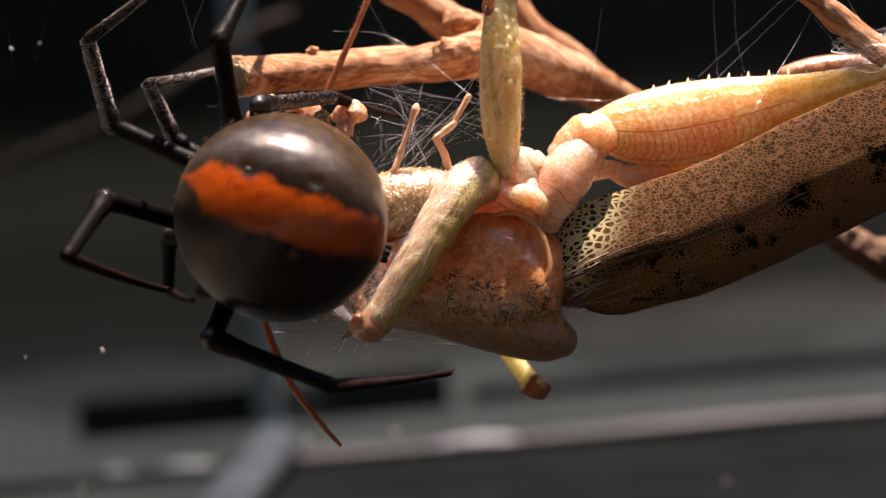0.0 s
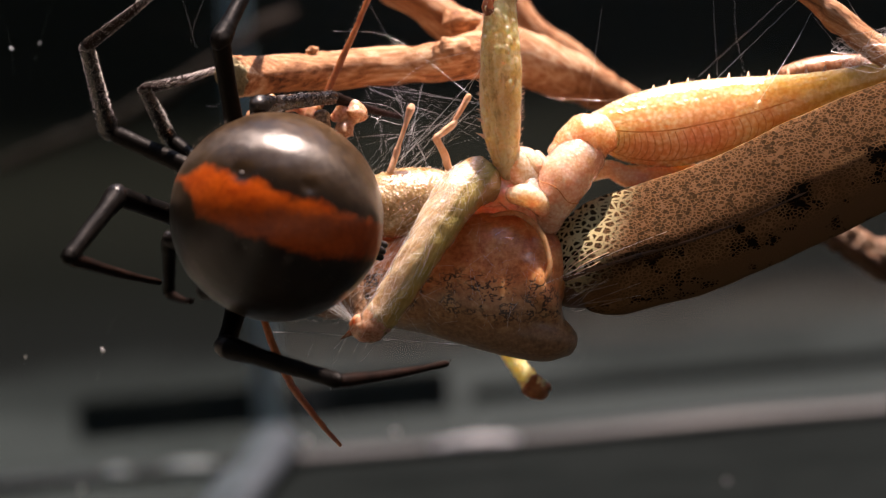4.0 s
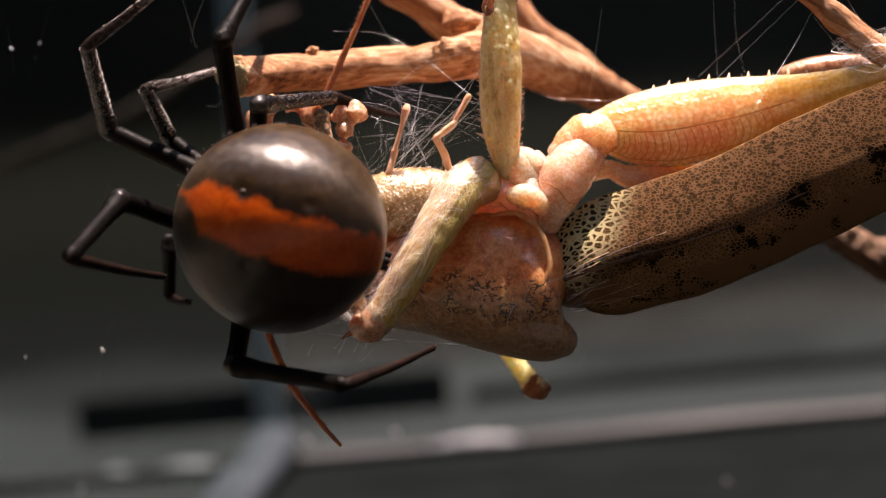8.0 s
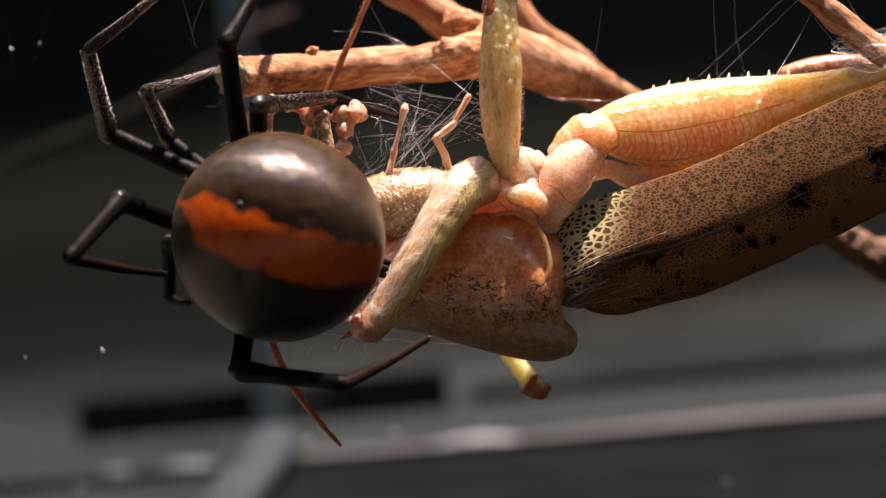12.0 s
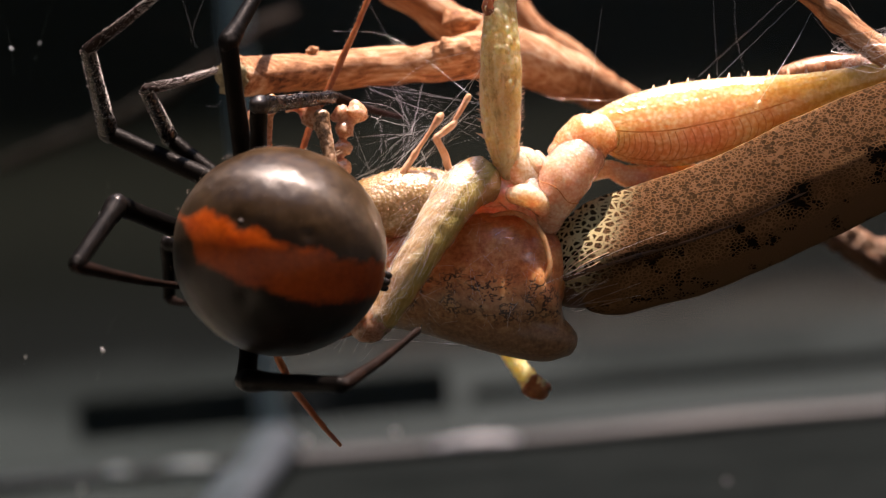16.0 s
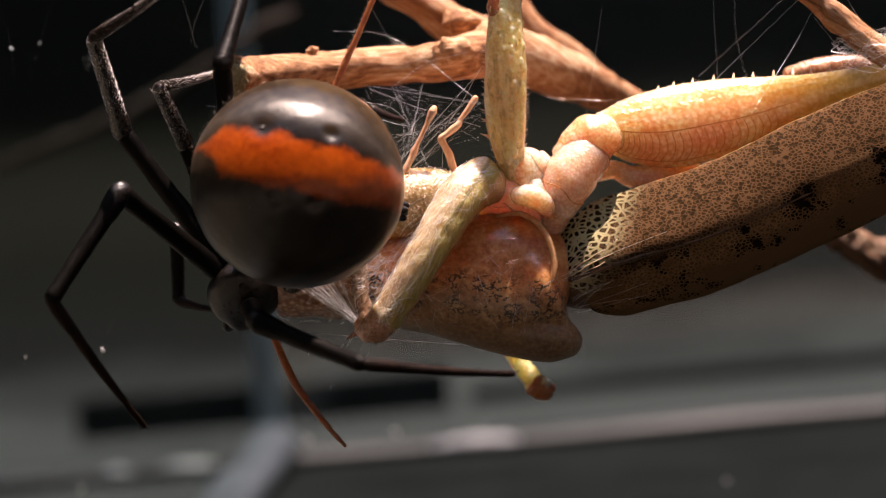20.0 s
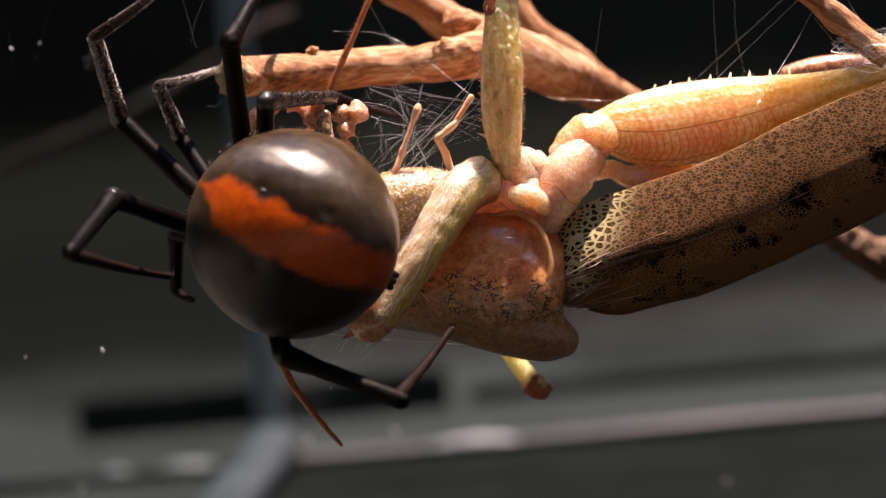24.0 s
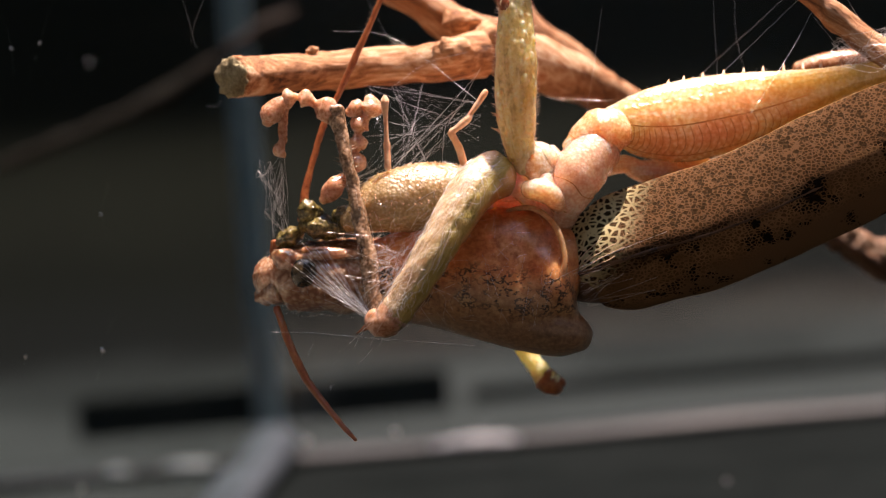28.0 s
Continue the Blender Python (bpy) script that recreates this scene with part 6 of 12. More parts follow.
        (27, mm_pose(0, 0, 0, 108.5, 32.7, -114.5)),
        (27.1, mm_pose(0, 0, 0, 97.6, 34.9, -115.5)),
        (27.2, mm_pose(0, 0, 0, 117.5, 30.8, -126.1)),
        (27.3, mm_pose(0, 0, 0, 100.5, 39.9, -134.9)),
        (27.4, mm_pose(0, 0, 0, 101.4, 31.2, -156.4)),
        (27.5, mm_pose(0, 0, 0, 84.3, 27.5, -141.2)),
        (27.6, mm_pose(0, 0, 0, 92.8, 25.5, -140.6)),
        (27.7, mm_pose(0, 0, 0, 89.6, 26.8, -139.2)),
        (27.8, mm_pose(0, 0, 0, 80.2, 32.7, -131.8)),
        (28, mm_pose(0, 0, 0, 62.3, 47.7, -125.8)),
    ])
    walk(swinging_palp, [
        (0, bone((-2.58,-2.60,2.79), (-1.18,-2.60,5.95))),
        (3, bone((-2.72,-2.60,2.80), (-1.35,-2.60,5.96))),
        (8, bone((-2.83,-2.60,2.73), (-1.61,-2.60,6.07))),
        (12.5, bone((-2.83,-2.60,2.73), (-1.73,-2.60,6.00))),
        (14.5, bone((-1.98,-2.60,2.54), (0.30,-2.60,4.83))),
        (15.5, bone((-1.98,-2.60,2.54), (0.30,-2.60,4.83))),
        (16, bone((-2.17,-2.60,2.72), (-0.10,-2.60,5.30))),
        (17, bone((-2.17,-2.60,2.76), (-0.14,-2.60,5.37))),
        (18.3, bone((-2.07,-2.60,2.75), (-0.23,-2.60,5.32))),
        (19, bone((-2.50,-2.60,2.79), (-1.14,-2.60,5.81))),
        (20, bone((-2.28,-2.60,2.82), (-0.67,-2.60,5.63))),
        (21, bone((-2.50,-2.60,2.79), (-1.01,-2.60,5.80))),
        (24, bone((-2.58,-2.60,2.79), (-1.19,-2.60,5.87))),
        (25.2, bone((-2.77,-2.60,2.81), (-2.15,-2.60,6.17))),
        (26, bone((-2.67,-2.60,3.35), (-2.29,-2.60,6.73))),
        (27, bone((-3.30,-2.60,2.99), (-2.97,-2.60,6.79))),
        (28, bone((-3.59,-2.60,2.83), (-3.43,-2.60,6.88))),
    ])
    walk(palp_tip, [
        (0, bone((0.56,-1.80,5.05), (1.37,-1.80,6.20))),
        (16.4, bone((0.56,-1.80,5.05), (1.37,-1.80,6.20))),
        (16.5, bone((0.56,-1.80,5.05), (1.47,-1.80,6.13))),
        (16.6, bone((0.56,-1.80,5.05), (1.59,-1.80,6.01))),
        (16.7, bone((0.56,-1.80,5.05), (1.70,-1.80,5.87))),
        (17, bone((0.56,-1.80,5.05), (1.77,-1.80,5.77))),
        (17.5, bone((0.56,-1.80,5.05), (1.73,-1.80,5.83))),
        (17.9, bone((0.56,-1.80,5.05), (1.67,-1.80,5.91))),
        (18.2, bone((0.56,-1.80,5.05), (1.63,-1.80,5.97))),
        (18.4, bone((0.56,-1.80,5.05), (1.41,-1.80,6.17))),
        (20, bone((0.56,-1.80,5.05), (1.47,-1.80,6.13))),
        (24, bone((0.56,-1.80,5.05), (1.43,-1.80,6.16))),
        (28, bone((0.56,-1.80,5.05), (1.45,-1.80,6.14))),
    ])
    walk(legs["A1"]["femur"], [
        (0, bone((0.44,0.00,2.35), (-6.89,2.90,6.41))), (1, bone((0.30,0.00,2.20), (-7.03,2.88,6.26))), (2, bone((0.31,0.00,2.22), (-7.03,2.83,6.28))),
        (3, bone((0.33,0.00,2.23), (-7.02,2.75,6.30))), (3.5, bone((0.34,0.00,2.23), (-7.02,2.70,6.31))), (5.5, bone((0.40,0.00,2.23), (-6.99,2.51,6.32))),
        (6, bone((0.42,0.00,2.15), (-6.97,2.47,6.24))), (6.5, bone((0.45,0.00,2.21), (-6.94,2.43,6.30))), (7, bone((0.46,0.00,2.35), (-6.94,2.40,6.45))),
        (7.5, bone((0.45,0.00,2.41), (-6.94,2.38,6.52))), (8, bone((0.45,0.00,2.41), (-6.94,2.38,6.51))), (8.5, bone((0.45,0.00,2.35), (-6.95,2.37,6.45))),
        (9, bone((0.45,0.00,2.28), (-6.95,2.34,6.38))), (9.5, bone((0.46,0.00,2.28), (-6.95,2.30,6.38))), (10, bone((0.46,0.00,2.31), (-6.95,2.25,6.41))),
        (10.5, bone((0.47,0.00,2.36), (-6.94,2.19,6.47))), (11, bone((0.47,0.00,2.38), (-6.95,2.11,6.50))), (11.5, bone((0.50,0.00,2.39), (-6.93,2.02,6.51))),
        (12, bone((0.51,0.00,2.43), (-6.93,1.93,6.56))), (12.5, bone((0.53,0.00,2.42), (-6.91,1.83,6.55))), (14.5, bone((0.61,0.00,2.55), (-6.84,1.40,6.69))),
        (15, bone((0.60,0.00,2.62), (-6.85,1.29,6.76))), (15.5, bone((0.58,0.00,2.69), (-6.86,1.20,6.84))), (16, bone((0.59,0.00,2.73), (-6.84,1.12,6.88))),
        (16.5, bone((0.59,0.00,2.76), (-6.84,1.05,6.90))), (17, bone((0.62,0.00,2.82), (-6.81,1.01,6.96))), (17.5, bone((0.67,0.00,2.78), (-6.76,0.99,6.92))),
        (17.8, bone((-0.78,0.00,0.85), (-6.43,1.83,6.80))), (17.9, bone((-0.75,0.00,0.82), (-5.70,4.66,5.78))), (18, bone((-0.59,0.00,0.92), (-5.01,3.09,7.36))),
        (18.1, bone((-0.54,0.00,0.95), (-4.66,1.78,8.06))), (18.2, bone((-0.58,0.00,0.98), (-4.77,-1.18,8.17))), (18.5, bone((-0.70,0.00,0.89), (-5.20,3.16,7.23))),
        (19.5, bone((-0.68,0.00,0.90), (-5.20,3.32,7.16))), (19.7, bone((-0.68,0.00,0.90), (-5.19,3.37,7.13))), (19.8, bone((-0.69,0.00,0.90), (-5.68,2.82,7.05))),
        (20, bone((-0.61,0.00,0.97), (-4.96,-1.16,8.07))), (20.2, bone((-0.66,0.00,0.94), (-5.37,-1.20,7.80))), (20.5, bone((-0.70,0.00,0.90), (-4.88,-1.06,8.11))),
        (21, bone((-0.73,0.00,0.88), (-5.62,1.72,7.48))), (21.5, bone((-0.77,0.00,0.86), (-5.78,2.36,7.17))), (23.5, bone((-0.79,0.00,0.85), (-6.38,1.89,6.83))),
        (24, bone((-0.79,0.00,0.85), (-6.33,1.64,6.95))), (24.5, bone((-0.79,0.00,0.85), (-6.44,2.07,6.71))), (24.7, bone((-0.79,0.00,0.85), (-6.23,1.92,6.96))),
        (24.8, bone((-0.76,0.00,0.86), (-6.13,3.00,6.59))), (24.9, bone((-0.75,0.00,0.81), (-5.66,4.79,5.67))), (25, bone((-0.50,0.00,0.97), (-4.28,2.65,8.00))),
        (25.1, bone((-0.63,0.00,0.89), (-5.24,3.34,7.08))), (25.2, bone((-1.02,0.00,0.45), (-7.99,3.46,3.63))), (25.3, bone((-1.11,0.00,0.18), (-9.12,2.13,1.61))),
        (25.4, bone((-1.05,0.00,0.35), (-8.33,3.31,2.93))), (25.5, bone((-1.07,0.00,0.38), (-7.78,4.39,2.91))), (25.6, bone((-1.03,0.00,0.48), (-8.22,2.64,3.94))),
        (25.7, bone((-0.95,0.00,0.60), (-7.87,1.77,5.03))), (25.8, bone((-0.89,0.00,0.72), (-7.21,2.04,5.86))), (25.9, bone((-0.58,0.00,0.98), (-4.40,4.37,7.06))),
        (26, bone((-0.49,0.00,1.03), (-3.69,4.60,7.29))), (26.2, bone((-0.40,0.00,1.06), (-3.13,4.85,7.37))), (26.5, bone((-0.48,0.00,1.03), (-3.87,3.70,7.78))),
        (26.6, bone((-0.40,0.00,1.02), (-3.55,2.62,8.36))), (26.8, bone((-0.47,0.00,0.99), (-3.86,4.23,7.41))), (27, bone((-0.43,0.00,1.01), (-3.74,2.94,8.15))),
        (27.1, bone((-0.43,0.00,1.01), (-3.75,2.94,8.15))), (27.2, bone((-0.57,0.00,0.92), (-4.62,4.38,6.84))), (27.3, bone((-0.57,0.00,0.90), (-4.39,5.23,6.26))),
        (27.4, bone((-0.71,0.00,0.80), (-4.71,5.82,5.36))), (27.5, bone((-0.61,0.00,0.88), (-4.08,5.78,5.89))), (27.6, bone((-0.74,0.00,0.78), (-4.49,5.91,5.42))),
        (27.7, bone((-0.85,0.00,0.66), (-7.08,2.16,5.86))), (27.8, bone((-0.88,0.00,0.68), (-7.58,-1.38,5.57))), (28, bone((-0.39,0.00,1.24), (-1.28,-7.78,4.30))),
    ])
    walk(legs["A1"]["tibia"], [
        (0, bone((-6.89,2.90,6.41), (-7.18,-0.38,10.37))), (1, bone((-7.03,2.88,6.26), (-7.25,-0.35,10.26))), (2, bone((-7.03,2.83,6.28), (-7.23,-0.43,10.27))),
        (3, bone((-7.02,2.75,6.30), (-7.24,-0.52,10.27))), (3.5, bone((-7.02,2.70,6.31), (-7.21,-0.59,10.25))), (5.5, bone((-6.99,2.51,6.32), (-7.17,-0.77,10.28))),
        (6, bone((-6.97,2.47,6.24), (-7.17,-0.79,10.21))), (6.5, bone((-6.94,2.43,6.30), (-7.16,-0.88,10.24))), (7, bone((-6.94,2.40,6.45), (-7.14,-0.94,10.35))),
        (7.5, bone((-6.94,2.38,6.52), (-7.11,-0.99,10.41))), (8, bone((-6.94,2.38,6.51), (-7.10,-0.99,10.41))), (8.5, bone((-6.95,2.37,6.45), (-7.12,-0.97,10.37))),
        (9, bone((-6.95,2.34,6.38), (-7.14,-1.00,10.30))), (9.5, bone((-6.95,2.30,6.38), (-7.12,-1.06,10.28))), (10, bone((-6.95,2.25,6.41), (-7.09,-1.10,10.32))),
        (10.5, bone((-6.94,2.19,6.47), (-7.08,-1.17,10.36))), (11, bone((-6.95,2.11,6.50), (-7.09,-1.27,10.37))), (11.5, bone((-6.93,2.02,6.51), (-7.06,-1.38,10.38))),
        (12, bone((-6.93,1.93,6.56), (-7.04,-1.47,10.42))), (12.5, bone((-6.91,1.83,6.55), (-7.02,-1.56,10.42))), (14.5, bone((-6.84,1.40,6.69), (-6.95,-2.02,10.53))),
        (15, bone((-6.85,1.29,6.76), (-6.95,-2.16,10.58))), (15.5, bone((-6.86,1.20,6.84), (-6.95,-2.26,10.65))), (16, bone((-6.84,1.12,6.88), (-6.94,-2.34,10.68))),
        (16.5, bone((-6.84,1.05,6.90), (-6.93,-2.44,10.69))), (17, bone((-6.81,1.01,6.96), (-6.90,-2.46,10.75))), (17.5, bone((-6.76,0.99,6.92), (-6.90,-2.45,10.76))),
        (17.8, bone((-6.43,1.83,6.80), (-6.95,-1.20,10.90))), (17.9, bone((-5.70,4.66,5.78), (-6.21,1.62,9.91))), (18, bone((-5.01,3.09,7.36), (-5.24,-0.79,10.70))),
        (18.1, bone((-4.66,1.78,8.06), (-5.03,-2.67,10.60))), (18.2, bone((-4.77,-1.18,8.17), (-5.04,-4.65,12.00))), (18.5, bone((-5.20,3.16,7.23), (-5.55,-0.38,10.96))),
        (19.5, bone((-5.20,3.32,7.16), (-5.56,-0.21,10.90))), (19.7, bone((-5.19,3.37,7.13), (-5.55,-0.14,10.87))), (19.8, bone((-5.68,2.82,7.05), (-6.07,-0.25,11.20))),
        (20, bone((-4.96,-1.16,8.07), (-5.54,-3.94,12.40))), (20.2, bone((-5.37,-1.20,7.80), (-5.87,-4.24,11.90))), (20.5, bone((-4.88,-1.06,8.11), (-5.20,-4.77,11.68))),
        (21, bone((-5.62,1.72,7.48), (-5.99,-1.80,11.22))), (21.5, bone((-5.78,2.36,7.17), (-6.17,-1.11,10.95))), (23.5, bone((-6.38,1.89,6.83), (-6.76,-1.57,10.62))),
        (24, bone((-6.33,1.64,6.95), (-6.70,-1.85,10.73))), (24.5, bone((-6.44,2.07,6.71), (-6.83,-1.37,10.51))), (24.7, bone((-6.23,1.92,6.96), (-6.62,-1.54,10.75))),
        (24.8, bone((-6.13,3.00,6.59), (-6.70,0.22,10.90))), (24.9, bone((-5.66,4.79,5.67), (-6.29,1.63,9.70))), (25, bone((-4.28,2.65,8.00), (-4.66,-1.50,11.00))),
        (25.1, bone((-5.24,3.34,7.08), (-5.24,-1.09,9.72))), (25.2, bone((-7.99,3.46,3.63), (-6.22,-0.43,6.50))), (25.3, bone((-9.12,2.13,1.61), (-8.69,-1.70,5.03))),
        (25.4, bone((-8.33,3.31,2.93), (-9.15,2.53,7.95))), (25.5, bone((-7.78,4.39,2.91), (-8.58,1.67,7.21))), (25.6, bone((-8.22,2.64,3.94), (-8.74,-1.24,7.28))),
        (25.7, bone((-7.87,1.77,5.03), (-8.17,-2.73,7.51))), (25.8, bone((-7.21,2.04,5.86), (-7.50,-2.49,8.30))), (25.9, bone((-4.40,4.37,7.06), (-4.66,-0.20,9.43))),
        (26, bone((-3.69,4.60,7.29), (-3.92,0.00,9.60))), (26.2, bone((-3.13,4.85,7.37), (-3.32,0.19,9.57))), (26.5, bone((-3.87,3.70,7.78), (-3.98,-1.06,9.74))),
        (26.6, bone((-3.55,2.62,8.36), (-3.37,-1.10,11.90))), (26.8, bone((-3.86,4.23,7.41), (-3.68,0.38,10.80))), (27, bone((-3.74,2.94,8.15), (-3.55,-1.15,11.30))),
        (27.1, bone((-3.75,2.94,8.15), (-3.55,-1.03,11.40))), (27.2, bone((-4.62,4.38,6.84), (-4.04,0.70,10.40))), (27.3, bone((-4.39,5.23,6.26), (-3.59,0.52,8.18))),
        (27.4, bone((-4.71,5.82,5.36), (-4.64,1.89,8.69))), (27.5, bone((-4.08,5.78,5.89), (-4.32,0.97,7.72))), (27.6, bone((-4.49,5.91,5.42), (-4.85,1.27,7.63))),
        (27.7, bone((-7.08,2.16,5.86), (-7.35,-2.63,7.74))), (27.8, bone((-7.58,-1.38,5.57), (-7.73,-6.31,7.04))), (28, bone((-1.28,-7.78,4.30), (-1.34,-12.80,5.51))),
    ])
    walk(legs["A1"]["tarsus"], [
        (0, bone((-7.18,-0.38,10.37), (-2.33,-4.98,12.58))), (1, bone((-7.25,-0.35,10.26), (-2.40,-4.96,12.48))), (2, bone((-7.23,-0.43,10.27), (-2.38,-5.05,12.49))),
        (3, bone((-7.24,-0.52,10.27), (-2.39,-5.14,12.49))), (3.5, bone((-7.21,-0.59,10.25), (-2.37,-5.21,12.47))), (5.5, bone((-7.17,-0.77,10.28), (-2.33,-5.41,12.49))),
        (6, bone((-7.17,-0.79,10.21), (-2.34,-5.43,12.43))), (6.5, bone((-7.16,-0.88,10.24), (-2.33,-5.51,12.46))), (7, bone((-7.14,-0.94,10.35), (-2.31,-5.58,12.56))),
        (7.5, bone((-7.11,-0.99,10.41), (-2.29,-5.62,12.62))), (8, bone((-7.10,-0.99,10.41), (-2.28,-5.62,12.61))), (8.5, bone((-7.12,-0.97,10.37), (-2.30,-5.61,12.58))),
        (9, bone((-7.14,-1.00,10.30), (-2.31,-5.64,12.51))), (9.5, bone((-7.12,-1.06,10.28), (-2.29,-5.71,12.49))), (10, bone((-7.09,-1.10,10.32), (-2.27,-5.75,12.53))),
        (10.5, bone((-7.08,-1.17,10.36), (-2.26,-5.82,12.57))), (11, bone((-7.09,-1.27,10.37), (-2.27,-5.94,12.57))), (11.5, bone((-7.06,-1.38,10.38), (-2.25,-6.03,12.58))),
        (12, bone((-7.04,-1.47,10.42), (-2.23,-6.13,12.61))), (12.5, bone((-7.02,-1.56,10.42), (-2.21,-6.24,12.61))), (14.5, bone((-6.95,-2.02,10.53), (-2.16,-6.71,12.71))),
        (15, bone((-6.95,-2.16,10.58), (-2.17,-6.85,12.75))), (15.5, bone((-6.95,-2.26,10.65), (-2.18,-6.96,12.82))), (16, bone((-6.94,-2.34,10.68), (-2.16,-7.05,12.84))),
        (16.5, bone((-6.93,-2.44,10.69), (-2.16,-7.15,12.85))), (17, bone((-6.90,-2.46,10.75), (-2.13,-7.20,12.91))), (17.5, bone((-6.90,-2.45,10.76), (-2.13,-7.19,12.91))),
        (17.8, bone((-6.95,-1.20,10.90), (-2.21,-6.09,12.70))), (17.9, bone((-6.21,1.62,9.91), (-1.48,-3.28,11.70))), (18, bone((-5.24,-0.79,10.70), (-1.85,-6.71,12.50))),
        (18.1, bone((-5.03,-2.67,10.60), (-2.00,-8.92,11.80))), (18.2, bone((-5.04,-4.65,12.00), (-0.92,-10.30,12.90))), (18.5, bone((-5.55,-0.38,10.96), (-0.87,-5.36,12.70))),
        (19.5, bone((-5.56,-0.21,10.90), (-1.22,-5.58,12.36))), (19.7, bone((-5.55,-0.14,10.87), (-1.28,-5.61,12.14))), (19.8, bone((-6.07,-0.25,11.20), (-1.80,-5.69,12.50))),
        (20, bone((-5.54,-3.94,12.40), (-1.38,-9.49,13.60))), (20.2, bone((-5.87,-4.24,11.90), (-1.57,-9.66,13.30))), (20.5, bone((-5.20,-4.77,11.68), (-0.73,-9.97,13.24))),
        (21, bone((-5.99,-1.80,11.22), (-1.40,-6.90,12.88))), (21.5, bone((-6.17,-1.11,10.95), (-1.56,-6.16,12.61))), (23.5, bone((-6.76,-1.57,10.62), (-2.21,-6.70,12.29))),
        (24, bone((-6.70,-1.85,10.73), (-2.17,-6.98,12.38))), (24.5, bone((-6.83,-1.37,10.51), (-2.27,-6.48,12.20))), (24.7, bone((-6.62,-1.54,10.75), (-2.07,-6.67,12.41))),
        (24.8, bone((-6.70,0.22,10.90), (-2.11,-4.85,12.60))), (24.9, bone((-6.29,1.63,9.70), (-1.96,-3.76,11.00))), (25, bone((-4.66,-1.50,11.00), (-1.60,-7.74,12.20))),
        (25.1, bone((-5.24,-1.09,9.72), (-2.62,-7.38,11.50))), (25.2, bone((-6.22,-0.43,6.50), (-2.58,-6.46,6.88))), (25.3, bone((-8.69,-1.70,5.03), (-5.26,-7.72,6.34))),
        (25.4, bone((-9.15,2.53,7.95), (-6.31,-3.42,10.50))), (25.5, bone((-8.58,1.67,7.21), (-6.68,-4.26,10.50))), (25.6, bone((-8.74,-1.24,7.28), (-6.49,-7.34,10.00))),
        (25.7, bone((-8.17,-2.73,7.51), (-5.59,-8.92,9.70))), (25.8, bone((-7.50,-2.49,8.30), (-5.52,-8.84,10.60))), (25.9, bone((-4.66,-0.20,9.43), (-3.85,-6.69,12.10))),
        (26, bone((-3.92,0.00,9.60), (-3.78,-6.49,12.30))), (26.2, bone((-3.32,0.19,9.57), (-3.08,-6.29,12.30))), (26.5, bone((-3.98,-1.06,9.74), (-3.55,-7.57,12.40))),
        (26.6, bone((-3.37,-1.10,11.90), (-2.67,-7.54,14.70))), (26.8, bone((-3.68,0.38,10.80), (-3.01,-6.04,13.70))), (27, bone((-3.55,-1.15,11.30), (-2.90,-7.60,14.10))),
        (27.1, bone((-3.55,-1.03,11.40), (-2.78,-7.46,14.20))), (27.2, bone((-4.04,0.70,10.40), (-1.56,-5.44,12.80))), (27.3, bone((-3.59,0.52,8.18), (-1.97,-5.90,10.60))),
        (27.4, bone((-4.64,1.89,8.69), (-2.28,-4.35,11.00))), (27.5, bone((-4.32,0.97,7.72), (-2.26,-5.38,9.97))), (27.6, bone((-4.85,1.27,7.63), (-2.58,-5.37,8.29))),
        (27.7, bone((-7.35,-2.63,7.74), (-5.08,-9.29,8.06))), (27.8, bone((-7.73,-6.31,7.04), (-5.32,-12.90,6.88))), (28, bone((-1.34,-12.80,5.51), (1.43,-19.20,4.93))),
    ])
